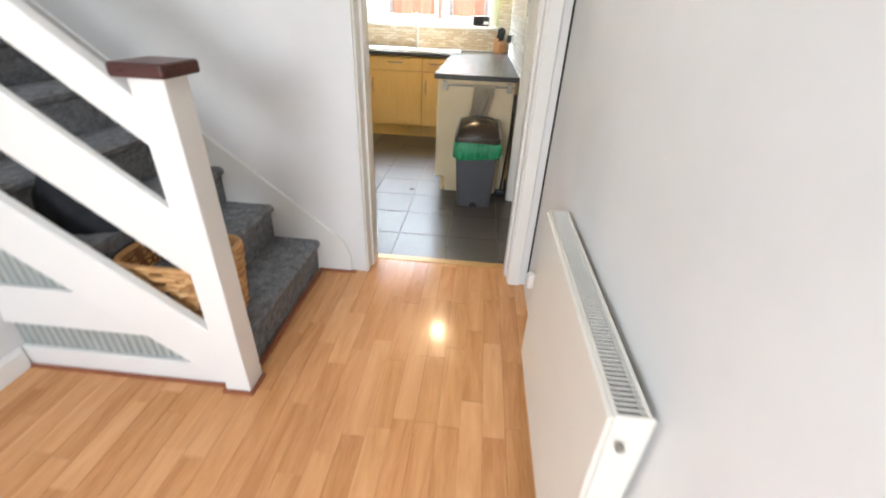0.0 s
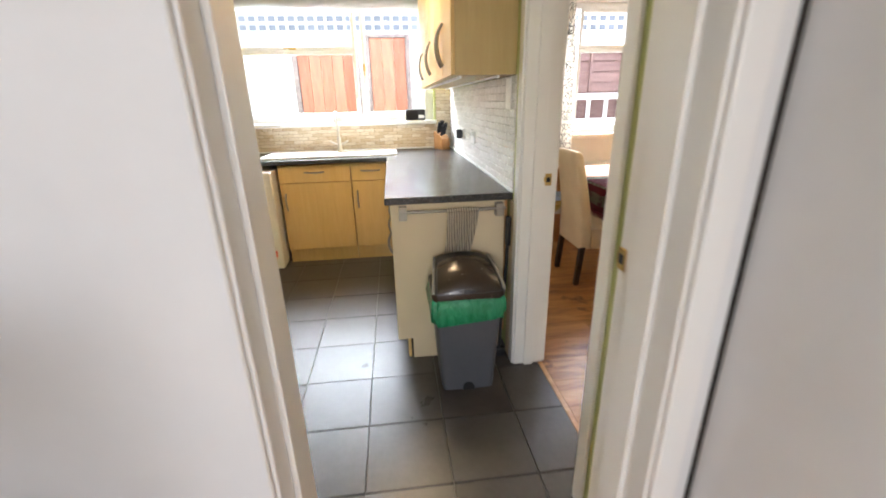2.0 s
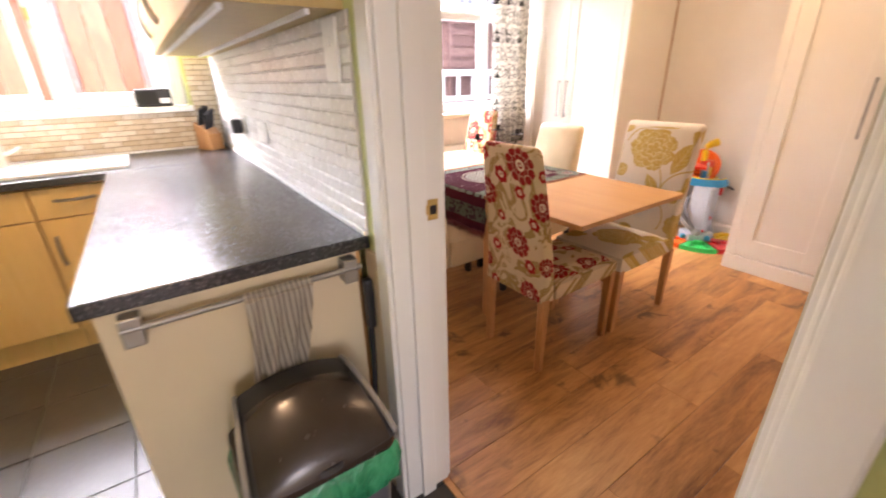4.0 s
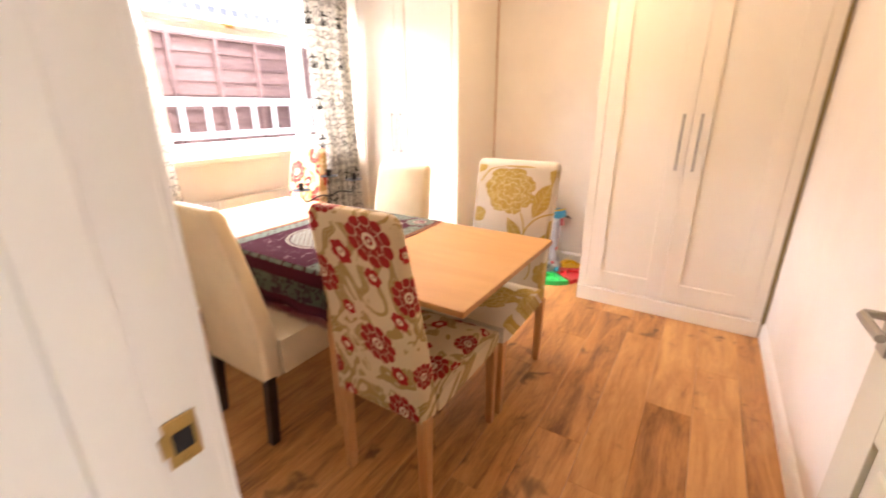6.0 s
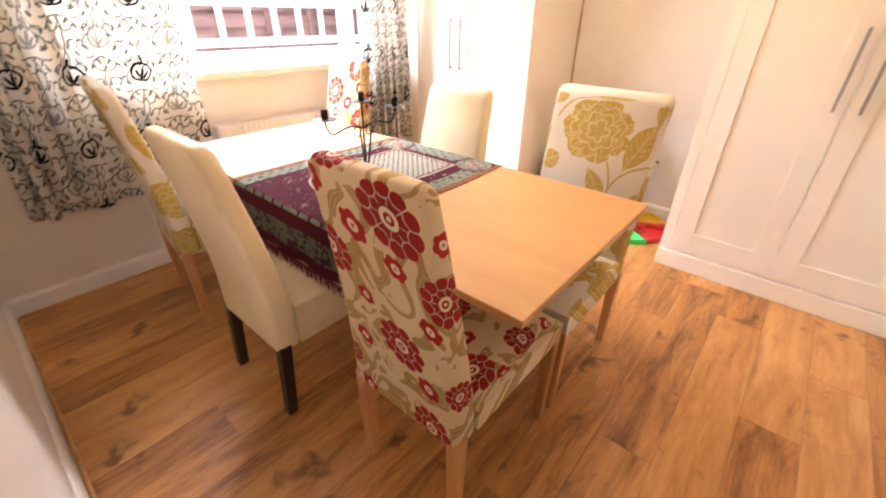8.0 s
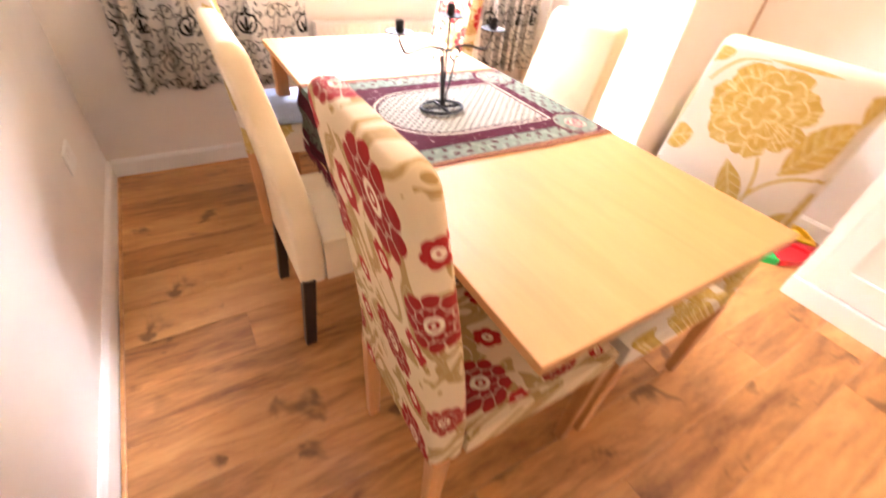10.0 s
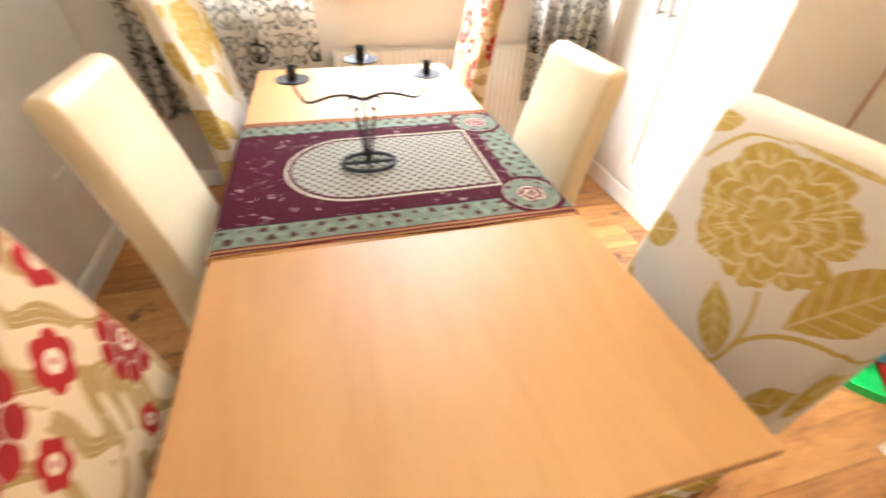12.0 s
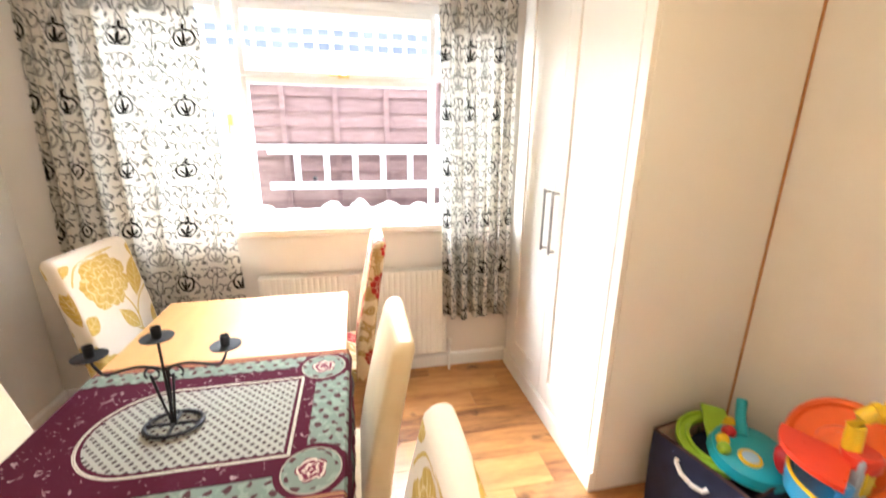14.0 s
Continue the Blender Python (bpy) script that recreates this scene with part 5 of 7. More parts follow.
def sink():
    CER = plain("white_sink_composite", (0.82, 0.82, 0.80), 0.22, 0, 0.015)
    t = thing("sink", "white inset kitchen sink with drainer", "sink", pose(-1.335, 4.885, 0.937))
    w, d = 1.17, 0.47
    bm = bmesh.new()
    bx0, bx1, by0, by1 = 0.62, 1.06, 0.06, 0.38
    for r in ((0, 0, bx0, d), (bx1, 0, w, d), (bx0, 0, bx1, by0), (bx0, by1, bx1, d)):
        box(bm, r[0], r[1], 0.0005, r[2], r[3], 0.014)
    part("rim", bm, CER, t)
    bm = bmesh.new()
    box(bm, -0.003, -0.004, 0.0005, w + 0.003, 0.003, 0.017, 0.005), box(bm, -0.003, d - 0.003, 0.0005, w + 0.003, d + 0.004, 0.017, 0.005)
    box(bm, -0.004, 0, 0.0005, 0.004, d, 0.017, 0.005), box(bm, w - 0.004, 0, 0.0005, w + 0.004, d, 0.017, 0.005)
    part("edge", bm, CER, t)
    for k in range(9):
        part("drainer_rib", boxes((0.06 + 0.056 * k, 0.06, 0.0142, 0.08 + 0.056 * k, d - 0.08, 0.0175), bevel=0.0015), CER, t)
    bm = bmesh.new()
    box(bm, bx0, by0, 0.001, bx1, by1, 0.004)
    part("bowl", bm, CER, t)
    f = thing("tap", "chrome mixer tap behind the sink", "tap", pose(-0.70, 5.30, 0.9515))
    part("tap_base", lathe(bmesh.new(), [(0.026, 0), (0.026, 0.02), (0.018, 0.03), (0.016, 0.12), (0.012, 0.13)], sides=20), CHROME, f, smooth=True)
    bm = bmesh.new()
    sp = [(0, 0, 0.12), (0, 0, 0.28)] + [(0, -0.075 + 0.075 * math.cos(a), 0.28 + 0.075 * math.sin(a)) for a in [math.pi * k / 10 for k in range(1, 11)]] + [(0, -0.15, 0.25)]
    tube(bm, sp, 0.010, 10)
    part("spout", bm, CHROME, f, smooth=True)
    for s in (-1, 1):
        bm = bmesh.new()
        tube(bm, [(s * 0.015, 0, 0.06), (s * 0.05, 0, 0.075), (s * 0.085, -0.01, 0.095)], 0.008)
        part("lever", bm, CHROME, f, smooth=True)


sink()


def towel_rail():
    t = thing("towel_rail", "brushed steel towel rail on the end panel", "towel rail")
    bm = bmesh.new()
    tube(bm, [(-0.185, 3.146, 0.866), (0.355, 3.146, 0.866)], 0.0085, 12)
    part("rail", bm, STEEL, t, smooth=True)
    for x in (-0.165, 0.325):
        part("bracket", boxes((x - 0.02, 3.139, 0.825, x + 0.02, 3.1838, 0.892), bevel=0.003), STEEL, t)


towel_rail()


def striped_mat(name, a, b, scale, axis=0, rough=0.95):
    m = Mat(name, a, rough)
    c = m.xyz()
    n = m.noise(m.coords(), 120, 2)
    wob = m.noise(m.coords(), 6, 2)
    m.colour(m.mix((c[axis] * scale + wob * 3).sin().smooth(0.45, 0.95), a, b))
    m.bump(n, 0.6, 0.003)
    return m.m


def hanging_towel():
    bm = bmesh.new()
    nx, nz = 18, 22
    rows = []
    for j in range(nz + 1):
        g = j / nz
        row = []
        for i in range(nx + 1):
            f = i / nx
            wd = 0.165 - 0.03 * min(1, g * 1.3)
            x = 0.135 - wd / 2 + wd * f - 0.045 * g ** 1.5
            ang = g * 2.2
            if g < 0.12:
                a = math.pi * (0.5 - g / 0.12 * 0.75)
                y, z = 3.146 - 0.012 * math.cos(a), 0.866 + 0.012 * math.sin(a)
            else:
                y = 3.128 - 0.013 * math.sin(f * 19 + g * 1.5) * min(1, g * 2) - 0.006
                z = 0.866 - 0.25 * (g - 0.12) / 0.88 - 0.035 * math.sin(f * 3.0) * (g > 0.95)
            row.append(bm.verts.new((x, y, z)))
        rows.append(row)
    for A, B in zip(rows, rows[1:]):
        for i in range(nx):
            bm.faces.new((A[i], A[i + 1], B[i + 1], B[i]))
    bmesh.ops.solidify(bm, geom=list(bm.faces), thickness=0.003)
    single("tea_towel", bm, striped_mat("towel_stripes", (0.66, 0.60, 0.51), (0.20, 0.155, 0.12), 500), "cream tea towel with dark stripes over the rail", "towel", smooth=True)


hanging_towel()


def pedal_bin():
    t = thing("kitchen_bin", "grey plastic swing-lid bin with a green liner", "bin", pose(0.115, 2.985, 0))
    BODY = plain("grey_bin_plastic", (0.085, 0.09, 0.105), 0.42, 0, 0.04)
    RIM = plain("pale_grey_rim", (0.24, 0.23, 0.22), 0.4, 0, 0.04)
    LID = plain("bronze_bin_lid", (0.045, 0.034, 0.027), 0.24, 0.2, 0.05)
    HOOD = plain("charcoal_hood", (0.018, 0.018, 0.020), 0.4, 0, 0.05)
    def ring(hx, hy, z, r, y_off=0.0):
        pts = []
        for cx, cy, a0 in ((hx - r, hy - r, 0), (-hx + r, hy - r, 90), (-hx + r, -hy + r, 180), (hx - r, -hy + r, 270)):
            for k in range(5):
                a = radians(a0 + 22.5 * k)
                pts.append((cx + r * math.cos(a), cy + r * math.sin(a) + y_off, z))
        return pts
    def loft(rings, cap=True):
        bm = bmesh.new()
        R = [[bm.verts.new(p) for p in r] for r in rings]
        for A, B in zip(R, R[1:]):
            for k in range(len(A)):
                bm.faces.new((A[k], A[(k + 1) % len(A)], B[(k + 1) % len(A)], B[k]))
        if cap:
            bm.faces.new(R[0][::-1]), bm.faces.new(R[-1])
        bmesh.ops.recalc_face_normals(bm, faces=bm.faces)
        return bm
    part("body", loft([ring(0.128, 0.108, 0.0, 0.025), ring(0.132, 0.112, 0.02, 0.03), ring(0.165, 0.125, 0.51, 0.03)]), BODY, t, smooth=True)
    part("foot_notch", lathe(bmesh.new(), [(0.03, 0), (0.03, 0.012)], sides=20), BLACK, t).matrix_local = pose(0, -0.106, 0.012, 90)
    m = Mat("green_liner", (0.02, 0.30, 0.13), 0.2)
    v = m.coords((1, 1, 0.5))
    n = m.noise(v, 22, 4, 0.6, 1.0)
    m.colour(m.ramp(n, [(0.3, (0.01, 0.20, 0.085)), (0.7, (0.05, 0.42, 0.20))]))
    m.bump(n, 1.0, 0.012)
    m.b.inputs["Transmission Weight"].default_value = 0.15
    rows = []
    for j, (ex, z) in enumerate(((0.006, 0.395), (0.014, 0.407), (0.018, 0.435), (0.020, 0.475), (0.012, 0.505), (0.004, 0.52))):
        r = ring(0.160 + ex, 0.123 + ex, z, 0.035)
        rows.append([(x + 0.006 * math.sin(k * 2.3 + j), y + 0.006 * math.cos(k * 1.9 + j * 2), zz + (0.012 * math.sin(k * 1.3) if j == 0 else 0) - (0.012 if x < -0.1 and j < 2 else 0)) for k, (x, y, zz) in enumerate(r)])
    part("bin_liner", loft(rows, False), m.m, t, "crumpled green bin liner", smooth=True)
    part("rim", loft([ring(0.168, 0.129, 0.508, 0.03), ring(0.173, 0.133, 0.525, 0.03), ring(0.170, 0.130, 0.545, 0.03), ring(0.158, 0.118, 0.549, 0.03)]), LID, t, smooth=True)
    # the hood: high at the back, arched across, with a bulging flap between pale cheeks
    def vault(profile, half, arch, n=14):
        bm = bmesh.new()
        rows = []
        for k in range(n + 1):
            f = 2 * k / n - 1
            row = []
            for y, z in profile:
                g = (y + 0.13) / 0.26
                lift = arch * (1 - abs(f) ** 2.4) * max(0.0, min(1.0, (z - 0.592) / 0.05))
                row.append(bm.verts.new((f * half * (1 - 0.2 * g), y - 0.012 * (1 - f * f) * (1 - g), 0.548 + (z - 0.592) * 0.72 + lift)))
            rows.append(row)
        m_ = len(profile)
        for A, B in zip(rows, rows[1:]):
            for i in range(m_):
                bm.faces.new((A[i], A[(i + 1) % m_], B[(i + 1) % m_], B[i]))
        bm.faces.new(rows[0]), bm.faces.new(rows[-1][::-1])
        bmesh.ops.recalc_face_normals(bm, faces=bm.faces)
        return bm
    top = [(-0.132, 0.592), (-0.130, 0.606), (-0.105, 0.632), (-0.06, 0.664), (-0.01, 0.690), (0.04, 0.710), (0.09, 0.722), (0.118, 0.718), (0.130, 0.69), (0.130, 0.592)]
    part("hood", vault([(y, z - 0.010 if z > 0.6 else z) for y, z in top], 0.166, 0.030), HOOD, t, smooth=True)
    flap = [(-0.136, 0.596), (-0.128, 0.618), (-0.098, 0.650), (-0.052, 0.681), (0.0, 0.702), (0.045, 0.712), (0.052, 0.706), (-0.05, 0.640), (-0.11, 0.596)]
    flap = part("swing_flap", vault(flap, 0.146, 0.034), LID, t, "bronze-grey glossy swing flap", smooth=True)
    part("finger_notch", vault([(-0.140, 0.596), (-0.137, 0.612), (-0.130, 0.612), (-0.130, 0.596)], 0.045, 0.012, 8), BLACK, flap, smooth=True)
    for s in (-1, 1):
        bm = bmesh.new()
        prism(bm, [(y, 0.548 + (z - 0.592) * 0.72 + 0.004) for y, z in top], "x", min(s * 0.160, s * 0.173), max(s * 0.160, s * 0.173), 0.003)
        for vert in bm.verts:
            vert.co.x *= 1 - 0.2 * (vert.co.y + 0.13) / 0.26
        part("cheek", bm, RIM, t, smooth=True)


pedal_bin()
bm = bmesh.new()
tube(bm, [(0.372, 3.15, 0.81), (0.368, 3.15, 0.55), (0.345, 3.14, 0.20), (0.335, 3.135, 0.02)], 0.009)
box(bm, 0.358, 3.135, 0.66, 0.384, 3.165, 0.82, 0.008)
box(bm, 0.29, 3.12, 0.0, 0.37, 3.16, 0.055, 0.01)
single("hand_brush", bm, BLACK, "black long-handled brush leaning beside the end panel", "brush")


def wall_plate(m, label, name="socket", w=0.086, h=0.086, kind="socket"):
    t = thing(name, label, kind, m)
    part("plate", boxes((-w / 2, -0.009, -h / 2, w / 2, 0, h / 2), bevel=0.003), WHITE_PLASTIC, t)
    for k in range(2 if w > 0.1 else 1):
        x = (-0.03 if w > 0.1 else 0) + 0.06 * k
        part("rocker", boxes((x - 0.008, -0.013, 0.008, x + 0.008, -0.0092, 0.032), bevel=0.002), WHITE_PLASTIC, t)
    return t


EAST = -90
wall_plate(pose(0.390, 3.264, 1.407, 0, 0, EAST), "white cooker switch on the white brick tiles", "light_switch", 0.086, 0.146, "switch")
wall_plate(pose(0.390, 4.20, 1.13, 0, 0, EAST), "white double socket on the white brick tiles", "socket", 0.146, 0.086)
wall_plate(pose(0.390, 4.64, 1.13, 0, 0, EAST), "white socket with a black charger on the tiles", "socket", 0.146, 0.086)
single("plug_charger", boxes((0.33, 4.60, 1.09, 0.3765, 4.67, 1.16), bevel=0.008), BLACK, "black plug-in charger in the wall socket", "plug")
wall_plate(pose(0.459, 0.907, 1.44, 0, 0, EAST), "white light switch on the hall wall", "light_switch", 0.105, 0.086, "switch")
wall_plate(pose(0.459, 1.52, 0.22, 0, 0, EAST), "white socket on the hall wall", "socket", 0.146, 0.086)
single("plug_in_freshener", boxes((0.405, 1.515, 0.185, 0.4455, 1.565, 0.265), bevel=0.014), WHITE_PLASTIC, "white plug-in air freshener in the hall socket", "plug")
wall_plate(pose(0.561, 4.86, 0.42, 0, 0, 90), "white double socket on the dining room wall", "socket", 0.146, 0.086)


def knife_block():
    t = thing("knife_block", "wooden knife block full of black-handled knives", "knife block", pose(0.285, 5.30, 0.9375, 0, 0, 25))
    KW = wood("knife_block_wood", (0.30, 0.13, 0.04), (0.42, 0.20, 0.07), (0.5, 0.26, 0.1), (12, 12, 1.5), 0.4)
    bm = bmesh.new()
    prism(bm, [(-0.075, 0), (0.075, 0), (0.075, 0.17), (-0.03, 0.135), (-0.075, 0.10)], "x", -0.045, 0.045, 0.004)
    part("block", bm, KW, t)
    for i, (x, y, z, L) in enumerate(((-0.025, -0.03, 0.125, 0.11), (0.0, -0.02, 0.13, 0.12), (0.025, -0.01, 0.14, 0.12), (-0.025, 0.03, 0.145, 0.12), (0.005, 0.045, 0.15, 0.13), (0.028, 0.05, 0.155, 0.12))):
        bm = bmesh.new()
        tube(bm, [(x, y, z), (x, y - L * 0.35, z + L * 0.9)], 0.0115, 8, 0.013)
        part("knife_handle", bm, BLACK, t, smooth=True)


knife_block()
t = thing("radio", "small black radio on the kitchen window sill", "radio", pose(0.045, 5.445, 1.2085))
part("case", boxes((-0.095, -0.035, 0, 0.095, 0.035, 0.105), bevel=0.01), BLACK, t)
part("speaker_grille", boxes((-0.08, -0.0365, 0.015, 0.02, -0.0352, 0.09)), IRON, t)
part("dial_plate", boxes((0.03, -0.0365, 0.02, 0.085, -0.0352, 0.05)), CHROME, t, "silver dial plate")


def weather_dials():
    t = thing("wall_dials", "wooden wall panel with three round dark dials", "wall ornament", pose(-1.80, 5.4495, 1.80))
    part("board", boxes((-0.10, -0.02, -0.09, 0.10, 0, 0.16), bevel=0.006), painted("dial_board", (0.50, 0.40, 0.22), 0.5), t)
    for x, z, r in ((-0.052, -0.035, 0.04), (0.052, -0.035, 0.04), (0.0, 0.075, 0.05)):
        d = part("dial", lathe(bmesh.new(), [(r, 0), (r, 0.008), (r * 0.86, 0.010), (r * 0.84, 0.006)], sides=28), plain("dial_dark", (0.05, 0.045, 0.04), 0.3), t, smooth=True)
        d.matrix_local = pose(x, -0.02, z, 90)


weather_dials()
for x, z in ((-1.86, 1.60), (-1.77, 1.61)):
    t = thing("key_hook", "small dark hook with keys on the green wall", "hook", pose(x, 5.4495, z))
    part("hook_plate", boxes((-0.010, -0.006, -0.02, 0.010, 0, 0.03), bevel=0.002), IRON, t)
    bm = bmesh.new()
    tube(bm, [(0, -0.006, 0.0), (0, -0.02, -0.005), (0.004, -0.02, -0.03), (-0.003, -0.018, -0.05)], 0.004)
    part("keys", bm, IRON, t)


def blind():
    t = thing("kitchen_blind", "raised white slatted blind at the window head", "blind")
    part("headrail", boxes((-1.67, 5.455, 2.265, 0.22, 5.50, 2.298), bevel=0.004), UPVC, t)
    for k in range(9):
        part("slat", boxes((-1.66, 5.457, 2.165 + 0.011 * k, 0.21, 5.498, 2.168 + 0.011 * k)), UPVC, t)


blind()

# left run with microwave shelf
for y in (4.42, 3.82, 3.22):
    base_unit(pose(-2.885, y, 0, 0, 0, 90), 0.598, 0.50, "cream-fronted base cabinet along the kitchen wall", DOOR_PALE, True, 1, 1)
single("worktop", boxes((-3.398, 3.2, 0.90, -2.86, 5.44, 0.937), bevel=0.005), WORKTOP, "dark charcoal laminate worktop along the kitchen wall", "worktop")
single("box_on_floor", boxes((-3.2, 5.06, 0.0, -2.90, 5.30, 0.20), bevel=0.01), WHITE_PLASTIC, "white plastic box under the worktop end", "box")
t = thing("wall_shelf", "pale shelf on brackets carrying the microwave", "shelf")
part("board", boxes((-3.395, 4.43, 1.315, -2.93, 5.11, 1.338), bevel=0.003), CABINET_PALE, t)
for y in (4.56, 4.98):
    bm = bmesh.new()
    prism(bm, [(-3.395, 1.3148), (-3.05, 1.3148), (-3.395, 1.05)], "y", y, y + 0.02)
    part("bracket", bm, CABINET_PALE, t)
t = thing("microwave", "black microwave oven on the wall shelf", "microwave", pose(-3.0, 5.085, 1.3385))
part("body", boxes((-0.36, -0.46, 0.008, 0, 0, 0.275), bevel=0.006), BLACK, t)
part("door", boxes((0.0002, -0.455, 0.012, 0.016, -0.12, 0.270), bevel=0.004), plain("microwave_glass", (0.008, 0.008, 0.009), 0.45), t)
part("control_panel", boxes((0.0002, -0.115, 0.012, 0.014, -0.004, 0.270), bevel=0.004), BLACK, t)
for k in range(4):
    part("button", boxes((0.0142, -0.075, 0.05 + 0.045 * k, 0.0165, -0.04, 0.062 + 0.045 * k)), IRON, t)
for x, y in ((-0.33, -0.43), (-0.33, -0.03), (-0.03, -0.43), (-0.03, -0.03)):
    part("foot", boxes((x - 0.015, y - 0.015, 0, x + 0.015, y + 0.015, 0.0082)), BLACK, t)


def utensil_jar():
    t = thing("utensil_jar", "white jar with red stripes holding black utensils", "jar", pose(-3.02, 5.22, 0.9375))
    m = Mat("red_striped_glaze", (0.8, 0.78, 0.74), 0.25)
    z = m.xyz()[2]
    m.colour(m.mix(((z - 0.045).abs().lt(0.011)).max((z - 0.082).abs().lt(0.011)), (0.80, 0.77, 0.72), (0.62, 0.06, 0.03)))
    part("pot", lathe(bmesh.new(), [(0.065, 0), (0.068, 0.01), (0.062, 0.15), (0.058, 0.155), (0.054, 0.15), (0.054, 0.08)], sides=32), m.m, t, smooth=True)
    rnd = random.Random(4)
    for k in range(7):
        a, L = k * 0.9, rnd.uniform(0.16, 0.25)
        bm = bmesh.new()
        e = (0.085 * math.cos(a), 0.07 * math.sin(a), 0.10 + L * 0.8)
        tube(bm, [(0.02 * math.cos(a), 0.02 * math.sin(a), 0.075), e], 0.006)
        bmesh.ops.create_uvsphere(bm, u_segments=12, v_segments=8, radius=1.0, matrix=Matrix.Translation(e) @ Matrix.Rotation(a, 4, "Z") @ Matrix.Diagonal((0.018, 0.042, 0.045, 1)))
        part("utensil", bm, BLACK, t, smooth=True)


utensil_jar()
single("chopping_board", boxes((-3.38, 4.55, 0.9375, -3.05, 5.05, 0.957), bevel=0.005), painted("pale_board", (0.70, 0.60, 0.42), 0.5), "pale chopping board lying on the worktop", "board")
wall_plate(pose(-3.388, 4.62, 1.13, 0, 0, 90), "white double socket behind the worktop", "socket", 0.146, 0.086)
bm = bmesh.new()
tube(bm, [(-3.36, 4.62, 1.12), (-3.30, 4.63, 1.04), (-3.22, 4.70, 0.98), (-3.18, 4.85, 1.0), (-3.30, 4.9, 1.2), (-3.36, 4.9, 1.31)], 0.004)
box(bm, -3.374, 4.60, 1.10, -3.34, 4.645, 1.145, 0.006)
single("cable", bm, BLACK, "black appliance cable and plug in the socket", "cable", smooth=True)

# counter behind the hall wall, with its wide tan end panel
t = thing("base_cabinet", "base cabinet with a wide tan end panel near the door", "cabinet", group="kitchen cabinets")
part("body", boxes((-2.4, 2.065, 0.13, -1.048, 2.74, 0.898)), CABINET_PALE, t)
part("end_panel", boxes((-1.047, 2.065, 0.0, -1.03, 2.762, 0.899), bevel=0.002), END_PANEL, t, "tan wood-effect end panel")
for k in range(2):
    d = part("door", boxes((-2.4 + 0.675 * k, 2.742, 0.135, -1.73 + 0.675 * k, 2.76, 0.885), bevel=0.003), DOOR_PALE, t)
part("plinth", boxes((-2.4, 2.69, 0.0, -1.048, 2.705, 0.1295)), DOOR_PALE, t)
single("worktop", boxes((-2.42, 2.063, 0.90, -1.015, 2.80, 0.937), bevel=0.005), WORKTOP, "dark charcoal laminate worktop near the hall door", "worktop")
t = thing("fruit_bowl", "dark brown glazed bowl holding green and yellow fruit", "bowl", pose(-1.16, 2.655, 0.9375))
bm = bmesh.new()
lathe(bm, [(0.06, 0), (0.065, 0.012), (0.07, 0.02), (0.115, 0.09), (0.140, 0.165), (0.142, 0.172), (0.134, 0.170), (0.105, 0.09), (0.05, 0.03)], sides=40)
part("bowl", bm, plain("brown_glaze", (0.035, 0.022, 0.015), 0.25, 0, 0.3, 8), t, smooth=True)
rnd = random.Random(2)
for k, col in enumerate(((0.30, 0.42, 0.05), (0.55, 0.42, 0.05), (0.25, 0.38, 0.06), (0.5, 0.38, 0.04))):
    a = k * 1.57
    bm = bmesh.new()
    bmesh.ops.create_uvsphere(bm, u_segments=20, v_segments=14, radius=0.04, matrix=Matrix.Translation((0.055 * math.cos(a), 0.055 * math.sin(a), 0.112)))
    part("fruit", bm, plain("fruit_skin", col, 0.4, 0, 0.2, 12), t, smooth=True)


def floor_mat():
    bm = bmesh.new()
    box(bm, -2.55, 4.60, 0.0005, -1.83, 5.40, 0.012, 0.004)
    m = Mat("striped_rag_mat", (0.7, 0.72, 0.74), 0.95)
    x, y, z = m.xyz()
    n, f = m.noise(m.coords((3, 40, 1)), 2, 3), m.noise(m.coords(), 180, 2)
    m.colour(m.ramp((x * 62 + n * 2.5).sin() * 0.5 + 0.5, [(0.25, (0.36, 0.42, 0.48)), (0.55, (0.72, 0.75, 0.77)), (0.8, (0.80, 0.80, 0.78))]))
    m.bump(f, 0.8, 0.004)
    single("door_mat", bm, m.m, "white and grey-blue striped rag mat by the back door", "mat")


floor_mat()
LAMP_GLOW = Mat("lamp_glow", (1, 0.9, 0.75), 0.4)
LAMP_GLOW.b.inputs["Emission Color"].default_value = (1, 0.85, 0.62, 1)
LAMP_GLOW.b.inputs["Emission Strength"].default_value = 6.0
# the dining room fitting is added, out of view, to carry the warm fill
for x, y, lab in ((-0.2, 3.9, "white ceiling spotlight in the kitchen"), (2.42, 3.50, "white ceiling lamp added unseen in the dining room")):
    t = thing("ceiling_lamp", lab, "lamp", pose(x, y, 2.40))
    part("rose", lathe(bmesh.new(), [(0.05, -0.03), (0.06, 0.0)], sides=24), UPVC, t, smooth=True)
    bm = bmesh.new()
    bmesh.ops.create_uvsphere(bm, u_segments=20, v_segments=12, radius=0.035, matrix=Matrix.Translation((0, 0, -0.06)))
    part("bulb", bm, LAMP_GLOW.m, t, "glowing bulb", smooth=True).visible_shadow = False

